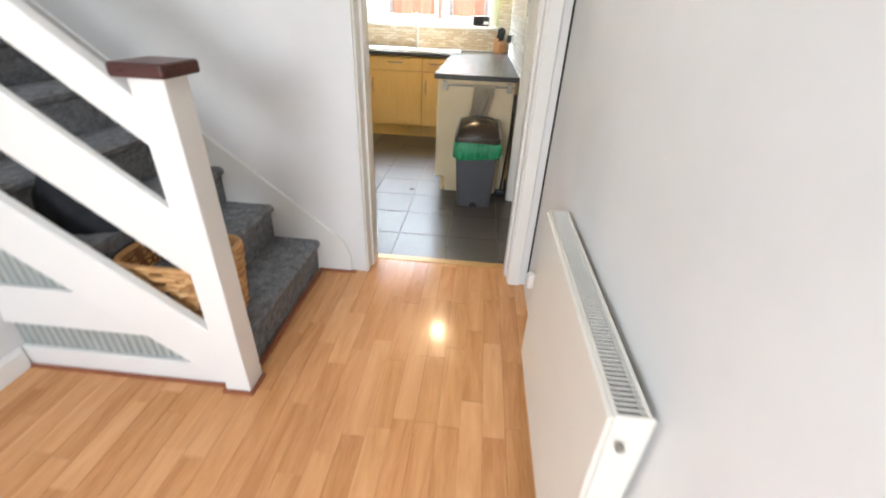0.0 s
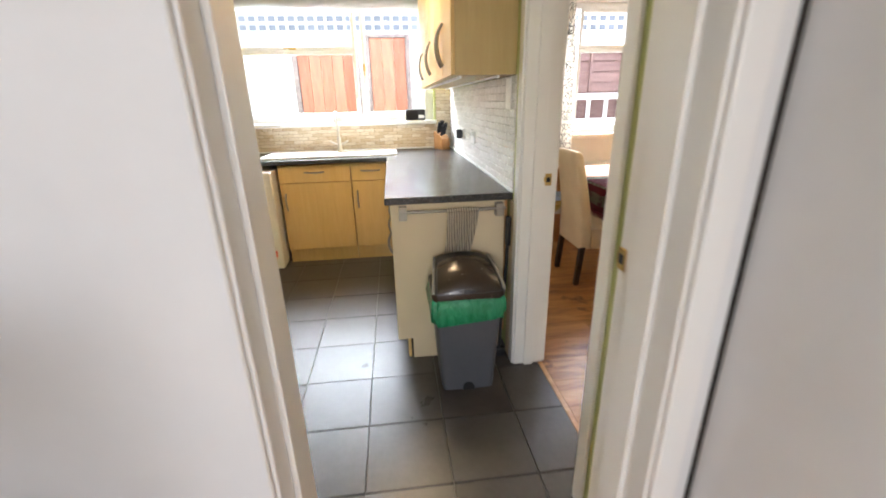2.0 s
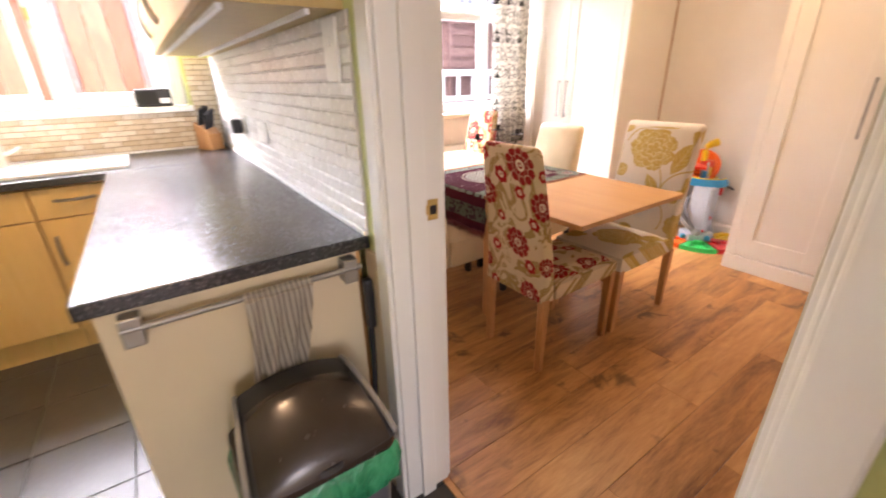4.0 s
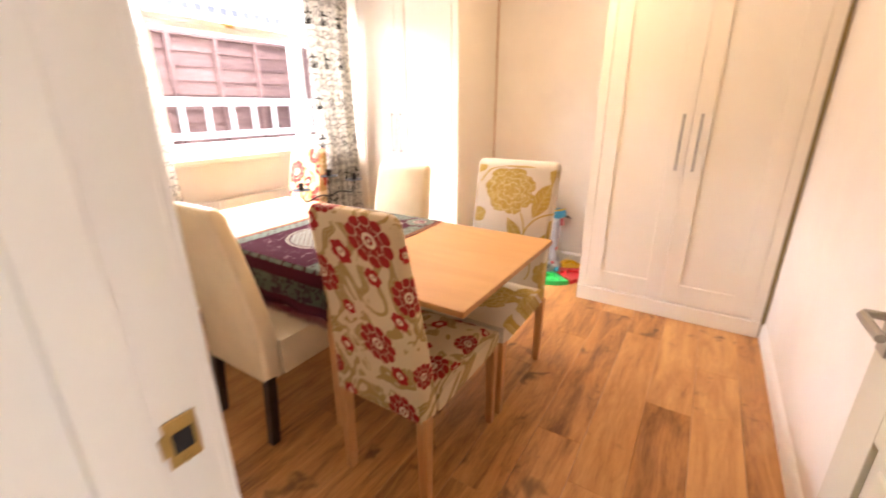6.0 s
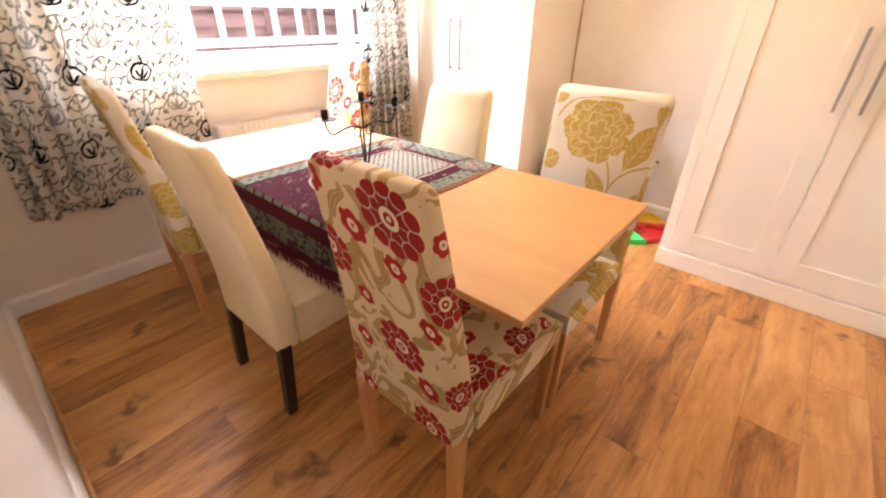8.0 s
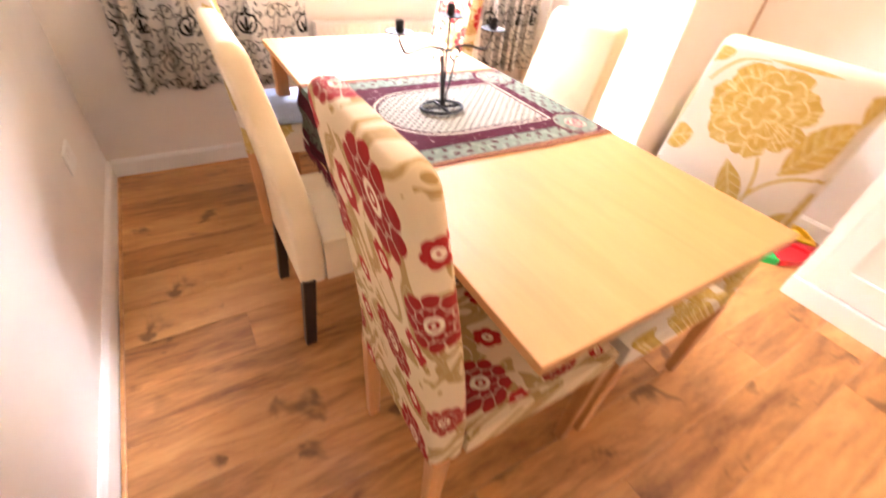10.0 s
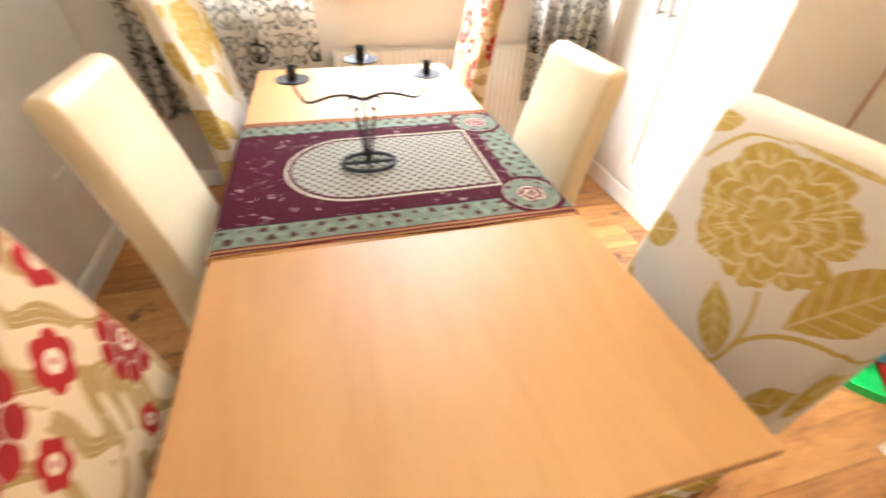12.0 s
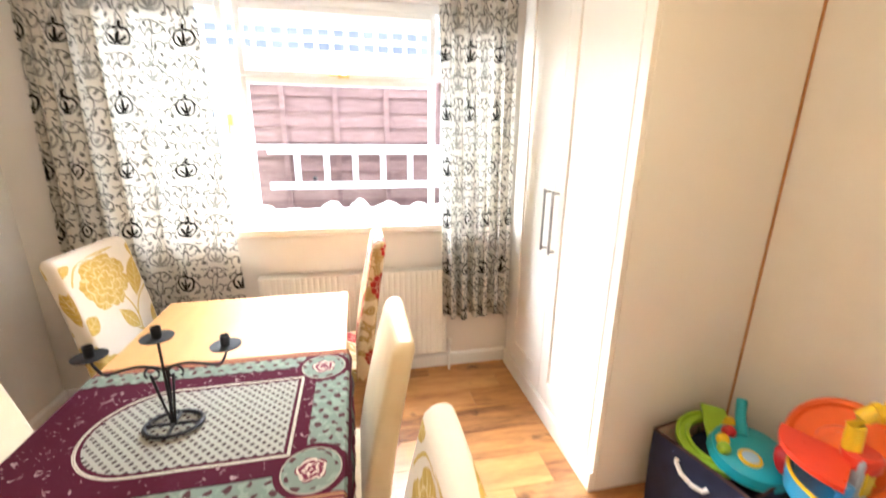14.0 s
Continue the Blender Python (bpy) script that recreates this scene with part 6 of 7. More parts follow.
# ---- hall things ----
def basket():
    t = thing("basket", "woven wicker basket on the bottom stair", "basket", pose(-1.005, 1.125, RISE))
    m = Mat("wicker", (0.50, 0.27, 0.10), 0.6)
    n = m.noise(m.coords(), 30, 3)
    r = m.random(True)
    m.colour(m.ramp(n * 0.5 + r * 0.5, [(0.25, (0.36, 0.17, 0.055)), (0.55, (0.56, 0.31, 0.12)), (0.8, (0.66, 0.42, 0.19))]))
    m.bump(n, 0.4, 0.003)
    bm = bmesh.new()
    # woven strands: rows of short bulging pieces, every other row shifted
    def rim(z, k, n_):
        f = z / 0.30
        hx, hy = 0.165 + 0.03 * f, 0.12 + 0.02 * f
        a = 2 * math.pi * k / n_
        c, s = math.cos(a), math.sin(a)
        q = 0.5
        return Vector((hx * math.copysign(abs(c) ** q, c), hy * math.copysign(abs(s) ** q, s), z))
    n_ = 44
    for j in range(13):
        z = 0.014 + 0.0225 * j
        for k in range(n_):
            if (k + j) % 2:
                continue
            a, b, c = rim(z, k - 0.85, n_), rim(z, k, n_), rim(z, k + 0.85, n_)
            out = Vector((b.x, b.y, 0)).normalized()
            tube(bm, [a - out * 0.004, b + out * 0.006, c - out * 0.004], 0.0135, 6)
    part("weave", bm, m.m, t, smooth=True)
    bm = bmesh.new()
    inner = [[bm.verts.new(Vector((rim(z, k, n_).x * 0.95, rim(z, k, n_).y * 0.95, z))) for k in range(n_)] for z in (0.004, 0.15, 0.295)]
    for A, B in zip(inner, inner[1:]):
        for k in range(n_):
            bm.faces.new((A[k], A[(k + 1) % n_], B[(k + 1) % n_], B[k]))
    bm.faces.new(inner[0])
    bmesh.ops.recalc_face_normals(bm, faces=bm.faces)
    part("lining", bm, plain("basket_inside", (0.22, 0.10, 0.035), 0.8), t, smooth=True)
    bm = bmesh.new()
    tube(bm, [rim(0.30, k, n_) for k in range(n_)], 0.013, 8, closed=True)
    part("rim", bm, m.m, t, smooth=True)


basket()


def dark_bag():
    bm = bmesh.new()
    rows = []
    rnd = random.Random(8)
    for j in range(9):
        g = j / 8
        row = []
        for k in range(20):
            a = 2 * math.pi * k / 20
            r = (0.75 + 0.25 * math.sin(math.pi * min(1, g + 0.15))) * (1 + 0.06 * math.sin(3 * a + j))
            row.append(bm.verts.new((0.20 * r * math.cos(a) * (1 - 0.35 * g), 0.11 * r * math.sin(a) * (1 - 0.5 * g), 0.30 * g + 0.01 * math.sin(5 * a + j))))
        rows.append(row)
    for A, B in zip(rows, rows[1:]):
        for k in range(20):
            bm.faces.new((A[k], A[(k + 1) % 20], B[(k + 1) % 20], B[k]))
    bm.faces.new(rows[0][::-1]), bm.faces.new(rows[-1])
    bmesh.ops.recalc_face_normals(bm, faces=bm.faces)
    m = Mat("black_cloth", (0.008, 0.009, 0.012), 0.85)
    n = m.noise(m.coords(), 18, 3)
    m.colour(m.ramp(n, [(0.3, (0.004, 0.005, 0.007)), (0.7, (0.016, 0.018, 0.024))]))
    m.bump(n, 0.6, 0.01)
    single("coat", bm, m.m, "black folded coat lying on the stairs", "coat", pose(-1.33, 1.13, 3 * RISE - 0.003, 0, 0, 0), smooth=True)


dark_bag()

# ---- toys in the alcove ----
def toy_colour(name, c):
    return plain(name, c, 0.3, 0, 0.03)


T_BLUE, T_RED, T_YEL, T_ORA = toy_colour("toy_blue", (0.03, 0.30, 0.55)), toy_colour("toy_red", (0.55, 0.015, 0.02)), toy_colour("toy_yellow", (0.78, 0.50, 0.01)), toy_colour("toy_orange", (0.85, 0.13, 0.01))
T_GRN, T_GREY, T_TEAL, T_LIME = toy_colour("toy_green", (0.01, 0.48, 0.10)), toy_colour("toy_grey", (0.45, 0.47, 0.52)), toy_colour("toy_teal", (0.02, 0.38, 0.48)), toy_colour("toy_lime", (0.30, 0.50, 0.03))
T_CORAL = toy_colour("toy_coral", (0.75, 0.05, 0.02))


def sector(bm, r0, r1, a0, a1, z0, z1, n=14, centre=(0, 0), rise=0.0, lip=0.0):
    """A curved ramp piece; rise lifts its far end, lip raises its rims."""
    V = []
    for k in range(n + 1):
        f = k / n
        a = radians(a0 + (a1 - a0) * f)
        c, s, dz = math.cos(a), math.sin(a), rise * f
        prof = [(r0, z0), (r1, z0), (r1, z1 + lip), (r1 - 0.012, z1 + lip), (r1 - 0.016, z1), (r0 + 0.016, z1), (r0 + 0.012, z1 + lip), (r0, z1 + lip)]
        V.append([bm.verts.new((centre[0] + r * c, centre[1] + r * s, z + dz)) for r, z in prof])
    m = len(V[0])
    for A, B in zip(V, V[1:]):
        for i in range(m):
            bm.faces.new((A[i], A[(i + 1) % m], B[(i + 1) % m], B[i]))
    bm.faces.new(V[0]), bm.faces.new(V[-1][::-1])
    bmesh.ops.recalc_face_normals(bm, faces=bm.faces)
    return bm


def toy_garage():
    t = thing("toy_garage", "tall plastic toy garage with a grey tower and bright ramps", "toy", pose(3.59, 3.66, 0))
    hub = (0.05, -0.03)
    for mat, a0, a1, lab in ((T_ORA, 138, 178, "orange ramp tray"), (T_GRN, 180, 231, "green ramp tray"), (T_RED, 233, 297, "red ramp tray"), (T_YEL, 299, 346, "yellow ramp tray")):
        tray = part("ramp_tray", sector(bmesh.new(), 0.085, 0.310, a0, a1, 0.0, 0.014, 10, hub, lip=0.022), mat, t, lab, smooth=True)
        # a raised middle slab and two side cheeks
        mid, span = (a0 + a1) / 2, (a1 - a0) / 2
        part("cheek", sector(bmesh.new(), 0.10, 0.300, a0 + 1, a0 + span * 0.45, 0.014, 0.034, 5, hub), mat, tray)
        part("cheek", sector(bmesh.new(), 0.10, 0.300, a1 - span * 0.45, a1 - 1, 0.014, 0.034, 5, hub), mat, tray)
        part("kerb", sector(bmesh.new(), 0.10, 0.165, mid - span * 0.5, mid + span * 0.5, 0.014, 0.045, 6, hub), mat, tray)
    bm = bmesh.new()
    prism(bm, [(-0.125, -0.02), (-0.02, -0.135), (0.06, -0.135), (0.095, -0.02), (0.06, 0.09), (-0.06, 0.09)], "z", 0.0, 0.10, 0.014)
    base = part("tower_foot", bm, T_GREY, t, smooth=True)
    for x, y in ((-0.03, -0.132), (-0.122, 0.02)):
        part("button", lathe(bmesh.new(), [(0.024, 0), (0.024, 0.006), (0.018, 0.014)], sides=18), T_BLUE, base, smooth=True).matrix_local = pose(x, y, 0.065, 90, 0, -48)
    part("fin", prism(bmesh.new(), [(-0.16, 0.0), (-0.09, 0.0), (-0.07, 0.20), (-0.10, 0.16)], "x", 0.070, 0.080, 0.003), T_GREY, base)
    part("fin", prism(bmesh.new(), [(-0.18, 0.0), (-0.09, 0.0), (-0.07, 0.20), (-0.10, 0.13)], "x", -0.010, 0.0, 0.003), T_GREY, base)
    bm = bmesh.new()
    box(bm, -0.035, -0.085, 0.10, 0.10, 0.06, 0.475, 0.014, 2)
    tower = part("tower", bm, T_GREY, t, smooth=True)
    for x in (-0.030, 0.005, 0.040, 0.076):
        part("rib", boxes((x, -0.096, 0.11, x + 0.014, -0.0852, 0.47), bevel=0.004), T_GREY, tower)
    part("inset", boxes((-0.014, -0.0875, 0.12, 0.074, -0.0852, 0.46)), plain("toy_shade_grey", (0.30, 0.31, 0.36), 0.4), tower)
    part("stud", lathe(bmesh.new(), [(0.017, 0), (0.012, 0.016)], sides=14), T_RED, tower, smooth=True).matrix_local = pose(0.03, -0.0875, 0.22, 90)
    part("latch", boxes((0.085, -0.115, 0.405, 0.115, -0.085, 0.465), bevel=0.006), T_RED, tower, "red latch")
    DG = plain("toy_dark_grey", (0.20, 0.21, 0.23), 0.35)
    slide = part("slide", sector(bmesh.new(), 0.085, 0.155, 85, 215, 0.34, 0.352, 18, (0.0, 0.0), rise=-0.25, lip=0.030), DG, t, "dark grey curved slide", smooth=True)
    part("slide_end", boxes((-0.150, -0.105, 0.10, -0.075, -0.045, 0.145), bevel=0.010), DG, slide)
    part("stud", lathe(bmesh.new(), [(0.013, 0), (0.010, 0.012)], sides=14), T_RED, slide, smooth=True).matrix_local = pose(-0.085, -0.105, 0.135, 70, 0, -30)
    cx, cy = 0.150, 0.052
    bm = bmesh.new()
    sector(bm, 0.03, 0.168, 0, 359.9, 0.470, 0.500, 40, (cx, cy), lip=0.0)
    deck = part("deck", bm, T_BLUE, t, "round blue parking deck", smooth=True)
    part("deck_well", lathe(bmesh.new(), [(0.044, 0.4995), (0.046, 0.503), (0.040, 0.5035)], (cx - 0.005, cy - 0.095, 0), 28), toy_colour("toy_navy", (0.008, 0.012, 0.05)), deck, "dark round well", smooth=True)
    part("deck_wall", sector(bmesh.new(), 0.150, 0.170, 100, 262, 0.500, 0.535, 22, (cx, cy)), T_BLUE, deck, smooth=True)
    bm = bmesh.new()
    tube(bm, [(cx + 0.166 * math.cos(radians(a)), cy + 0.166 * math.sin(radians(a)), 0.539) for a in range(100, 263, 6)], 0.006)
    part("rim_stripe", bm, T_YEL, deck, "yellow rim", smooth=True)
    bm = bmesh.new()
    box(bm, cx + 0.06, cy - 0.005, 0.501, cx + 0.165, cy + 0.012, 0.545, 0.004)
    box(bm, cx + 0.10, cy - 0.05, 0.501, cx + 0.118, cy - 0.005, 0.515, 0.004)
    part("deck_sign", bm, T_YEL, deck, "yellow barrier")
    part("deck_backstop", boxes((cx + 0.03, cy + 0.013, 0.501, cx + 0.145, cy + 0.05, 0.55), bevel=0.008), T_BLUE, deck)
    post = part("upper_post", boxes((cx - 0.035, cy - 0.015, 0.50, cx + 0.030, cy + 0.045, 0.655), bevel=0.010), T_GREY, t, smooth=True)
    part("signal", boxes((cx - 0.095, cy - 0.03, 0.501, cx - 0.06, cy + 0.0, 0.585), bevel=0.008), toy_colour("toy_sky", (0.10, 0.42, 0.75)), post)
    part("face_plate", boxes((cx - 0.02, cy - 0.022, 0.53, cx + 0.02, cy - 0.014, 0.62), bevel=0.004), T_YEL, post)
    bm = bmesh.new()
    sector(bm, 0.012, 0.185, 112, 208, 0.612, 0.630, 18, (cx, cy + 0.03), lip=0.0)
    wing = part("upper_ramp", bm, T_CORAL, t, "coral red upper wing", smooth=True)
    part("wing_hub", lathe(bmesh.new(), [(0.045, 0.605), (0.050, 0.615), (0.050, 0.650), (0.040, 0.660)], (cx + 0.01, cy + 0.02, 0), 24), T_CORAL, wing, smooth=True)
    bm = bmesh.new()
    tube(bm, [(cx - 0.01, cy + 0.04, 0.655), (cx - 0.01, cy + 0.045, 0.735), (cx - 0.005, cy + 0.042, 0.765), (cx + 0.015, cy + 0.032, 0.785), (cx + 0.045, cy + 0.012, 0.797)], 0.024, 14)
    scope = part("periscope", bm, T_YEL, t, "yellow elbow tube", smooth=True)
    for k, (a, b) in enumerate((((0.018, 0.030, 0.786), (0.030, 0.022, 0.791)), ((0.044, 0.0125, 0.797), (0.066, -0.002, 0.806)))):
        bm = bmesh.new()
        tube(bm, [(cx + a[0], cy + a[1], a[2]), (cx + b[0], cy + b[1], b[2])], 0.031, 16)
        part("scope_ring", bm, T_YEL, scope, smooth=True)
    part("wing_plate", lathe(bmesh.new(), [(0.055, 0), (0.058, 0.008), (0.04, 0.014)], (0.0, 0, 0), 20), BLACK, t, smooth=True).matrix_local = pose(cx + 0.130, cy - 0.125, 0.44, 20, 15, 0)


toy_garage()


def toy_bag():
    t = thing("storage_bag", "navy fabric storage bag with a white rope handle", "bag", pose(3.678, 4.075, 0, 0, 0, 12.5))
    m = Mat("navy_canvas", (0.012, 0.018, 0.06), 0.85)
    n, f = m.noise(m.coords(), 6, 3), m.noise(m.coords(), 320, 2)
    m.colour(m.ramp(n, [(0.3, (0.008, 0.011, 0.036)), (0.7, (0.02, 0.028, 0.085))]))
    m.bump(f * 0.4 + n, 0.5, 0.006)
    bm = bmesh.new()
    hx, hy, h = 0.182, 0.195, 0.385
    def ring(s, z, wob):
        pts = []
        for x0, y0, x1, y1 in ((-1, -1, 1, -1), (1, -1, 1, 1), (1, 1, -1, 1), (-1, 1, -1, -1)):
            for k in range(6):
                g = k / 6
                b = wob * math.sin(math.pi * g)
                x, y = x0 + (x1 - x0) * g, y0 + (y1 - y0) * g
                if x0 == x1:
                    x += b * x0
                else:
                    y += b * y0
                pts.append((x * hx * s, y * hy * s, z))
        return pts
    rings = [ring(0.95, 0, 0), ring(0.98, 0.1, 0.04), ring(1.0, 0.25, 0.05), ring(1.0, h, -0.02), ring(0.975, h, -0.02), ring(0.96, 0.26, 0.03)]
    R = [[bm.verts.new(p) for p in r] for r in rings]
    for A, B in zip(R, R[1:]):
        for k in range(len(A)):
            bm.faces.new((A[k], A[(k + 1) % len(A)], B[(k + 1) % len(A)], B[k]))
    bm.faces.new(R[0][::-1]), bm.faces.new(R[-1])
    bmesh.ops.recalc_face_normals(bm, faces=bm.faces)
    part("bag_body", bm, m.m, t, smooth=True)
    # the printed lining shows above the toys
    lm = Mat("printed_lining", (0.62, 0.46, 0.36), 0.9)
    spot = lm.noise(lm.coords(), 26, 2, 0.5, 0.8)
    lm.colour(lm.ramp(spot, [(0.36, (0.10, 0.09, 0.06)), (0.45, (0.60, 0.50, 0.38)), (0.60, (0.66, 0.42, 0.34))]))
    bm = bmesh.new()
    R = [[bm.verts.new(p) for p in r] for r in (ring(0.968, h - 0.002, -0.02), ring(0.935, 0.27, 0.02))]
    for k in range(len(R[0])):
        bm.faces.new((R[0][k], R[0][(k + 1) % len(R[0])], R[1][(k + 1) % len(R[0])], R[1][k]))
    part("lining", bm, lm.m, t, "pink and cream printed lining")
    bm = bmesh.new()
    tube(bm, [(-0.184, 0.075, 0.335), (-0.196, 0.07, 0.325), (-0.204, 0.04, 0.300), (-0.205, -0.01, 0.288), (-0.200, -0.045, 0.292), (-0.186, -0.055, 0.305)], 0.009, 8)
    part("rope_handle", bm, plain("white_rope", (0.75, 0.74, 0.7), 0.9), t, "white rope handle", smooth=True)
    bm = bmesh.new()
    tube(bm, [(p[0], p[1], h) for p in ring(0.99, h, -0.02)], 0.006, 6, closed=True)
    part("binding", bm, plain("brown_binding", (0.05, 0.02, 0.02), 0.8), t, smooth=True)
    # what lies in the bag
    b = thing("toy_dashboard", "teal toy dashboard with red and yellow knobs", "toy", pose(3.70, 4.01, 0.375, 8, -6, 15))
    bm = bmesh.new()
    lathe(bm, [(0.13, 0), (0.14, 0.015), (0.13, 0.05), (0.10, 0.07), (0.03, 0.075)], sides=32)
    part("shell", bm, T_TEAL, b, smooth=True)
    part("badge", lathe(bmesh.new(), [(0.042, 0.074), (0.036, 0.084)], (-0.055, -0.02, -0.006), 24), T_YEL, b, "yellow round badge")
    part("badge_face", lathe(bmesh.new(), [(0.028, 0.084), (0.026, 0.087)], (-0.055, -0.02, -0.006), 24), toy_colour("toy_pale_blue", (0.35, 0.55, 0.7)), b)
    for mat, x, y, r in ((T_RED, -0.01, 0.085, 0.026), (T_YEL, -0.065, 0.075, 0.024), (T_LIME, -0.10, 0.05, 0.024)):
        bm = bmesh.new()
        bmesh.ops.create_uvsphere(bm, u_segments=16, v_segments=10, radius=r, matrix=Matrix.Translation((x, y, 0.075)))
        part("knob", bm, mat, b, smooth=True)
    bm = bmesh.new()
    tube(bm, [(0.02, 0.05, 0.07), (0.08, 0.10, 0.10), (0.13, 0.13, 0.13)], 0.02, 10)
    part("arm", bm, T_TEAL, b, smooth=True)
    single("toy_track", sector(bmesh.new(), 0.12, 0.17, 60, 250, 0, 0.012, 20, lip=0.008), T_LIME, "lime green curved toy track in the bag", "toy", pose(3.68, 4.10, 0.375, 4, -6, 0), smooth=True)
    w = thing("toy_disc", "large orange plastic toy disc leaning on the wall", "toy", pose(3.82, 3.82, 0.58, 0, -62, 12))
    part("dish", lathe(bmesh.new(), [(0.155, 0), (0.16, 0.012), (0.15, 0.028), (0.14, 0.03), (0.13, 0.016), (0.07, 0.016), (0.065, 0.03), (0.03, 0.034)], sides=40), T_ORA, w, smooth=True)
    part("hub", lathe(bmesh.new(), [(0.05, 0.02), (0.046, 0.045), (0.02, 0.05)], sides=24), T_ORA, w, smooth=True)
    single("toy_roller", lathe(bmesh.new(), [(0.04, 0), (0.055, 0.01), (0.055, 0.05), (0.04, 0.06)], sides=28), T_RED, "red plastic toy roller in the bag", "toy", pose(3.74, 3.93, 0.45, 60, 20, 0), smooth=True)
    single("toy_block", boxes((-0.02, -0.02, 0, 0.02, 0.02, 0.04), bevel=0.006), T_YEL, "small yellow toy block in the bag", "toy", pose(3.72, 4.13, 0.43, 10, 10, 20))
    single("toy_ramp", boxes((-0.10, -0.05, 0, 0.10, 0.05, 0.02), bevel=0.008), T_LIME, "lime green flat toy ramp in the bag", "toy", pose(3.70, 4.16, 0.40, 10, -20, 60))


toy_bag()
# added pad whose blue colour is the bluish sheen lying on the seat
single("seat_sheen_pad", boxes((-0.19, -0.19, 0, 0.19, 0.19, 0.035), bevel=0.016), plain("bluish_sheen", (0.34, 0.42, 0.58), 0.9), "blue pad added as the bluish sheen on the far patterned chair's seat", "cushion", pose(1.47, 4.93, 0.4855, 0, 0, -6))

# ---- outside ----
PAVING = painted("pale_paving", (0.52, 0.50, 0.46), 0.85, 0.12, 1.2, 0.3)
structure("ground", boxes((-60, 5.72, -0.30, 60, 80, -0.15)), PAVING, "pale paved back yard", "ground")
FENCE = wood("fence_brown", (0.105, 0.057, 0.05), (0.155, 0.09, 0.08), (0.21, 0.13, 0.115), (1.5, 9, 9), 0.75, 0.3, 9, 0.2, 0.4)
GATE = wood("gate_red", (0.26, 0.085, 0.05), (0.34, 0.125, 0.08), (0.41, 0.17, 0.11), (9, 9, 1.2), 0.7, 0.35, 9, 0.0, 0.3)
POST = plain("dark_post", (0.20, 0.155, 0.15), 0.8, 0, 0.3)
RENDER = painted("white_render", (0.66, 0.66, 0.64), 0.85, 0.06, 1.0, 0.4)
TRELLIS = painted("white_trellis", (0.80, 0.80, 0.78), 0.6)


def lap_fence(x0, x1, y, top):
    t = thing("garden_fence", "brown lap-board garden fence behind the dining window", "fence")
    n = 16
    for k in range(n):
        z = -0.15 + (top + 0.15) * k / n
        bm = bmesh.new()
        prism(bm, [(y - 0.022, z), (y, z), (y, z + 0.16), (y - 0.006, z + 0.16)], "x", x0, x1)
        part("board", bm, FENCE, t)
    x = x0 + 0.28
    while x < x1:
        part("batten", boxes((x, y - 0.055, -0.15, x + 0.045, y - 0.0225, top)), FENCE, t)
        x += 0.46
    part("capping", boxes((x0, y - 0.05, top, x1, y + 0.02, top + 0.03)), FENCE, t)
    return t


def trellis(x0, x1, y, z0, z1):
    t = thing("trellis", "white square trellis on top of the fence", "trellis")
    x = x0
    while x < x1:
        part("upright", boxes((x, y, z0, x + 0.035, y + 0.012, z1)), TRELLIS, t)
        x += 0.13
    k = 0
    while z0 + 0.11 * k < z1:
        part("rail", boxes((x0, y - 0.013, z0 + 0.11 * k, x1, y - 0.001, z0 + 0.11 * k + 0.04)), TRELLIS, t)
        k += 1


lap_fence(1.37, 5.2, 7.1, 2.0)
screen = thing("garden_screen", "pale blue-grey painted board screen beside the fence", "fence")
SCREEN = painted("blue_grey_paint", (0.30, 0.37, 0.46), 0.6, 0.08, 2.0, 0.2)
for k in range(6):
    part("board", boxes((0.55 + 0.135 * k, 7.075, -0.15, 0.682 + 0.135 * k, 7.1, 2.0), bevel=0.003), SCREEN, screen)
part("capping", boxes((0.55, 7.05, 2.0, 1.365, 7.12, 2.03)), SCREEN, screen)
trellis(0.55, 5.2, 7.1, 2.20, 2.43)
part("top_rail", boxes((0.55, 7.085, 2.031, 5.2, 7.115, 2.199)), TRELLIS, bpy.data.objects["trellis"])


def ladder():
    t = thing("ladder", "aluminium ladder hung sideways on the garden fence", "ladder")
    AL = plain("weathered_aluminium", (0.62, 0.63, 0.64), 0.5, 0.35)
    for z in (1.045, 1.36):
        part("stile", boxes((1.53, 6.93, z, 4.4, 6.96, z + 0.065), bevel=0.004), AL, t)
    part("stile", boxes((1.42, 6.965, 1.40, 4.2, 6.985, 1.44), bevel=0.004), AL, t)
    x = 1.75
    while x < 4.3:
        part("rung", boxes((x, 6.93, 1.1095, x + 0.05, 6.96, 1.3605), bevel=0.004), AL, t)
        x += 0.255
    for x in (1.9, 3.6):
        part("hook", boxes((x, 6.96, 1.12, x + 0.03, 7.046, 1.15)), IRON, t)


ladder()
bed = thing("raised_bed", "low white rendered garden bed edged with pale stones", "raised bed")
part("bed_wall", boxes((0.7, 6.2, -0.15, 5.0, 6.92, 0.80), bevel=0.01), RENDER, bed)
rnd = random.Random(11)
STONE = painted("pale_stone", (0.62, 0.58, 0.52), 0.9, 0.15, 6.0, 0.5)
x = 0.95
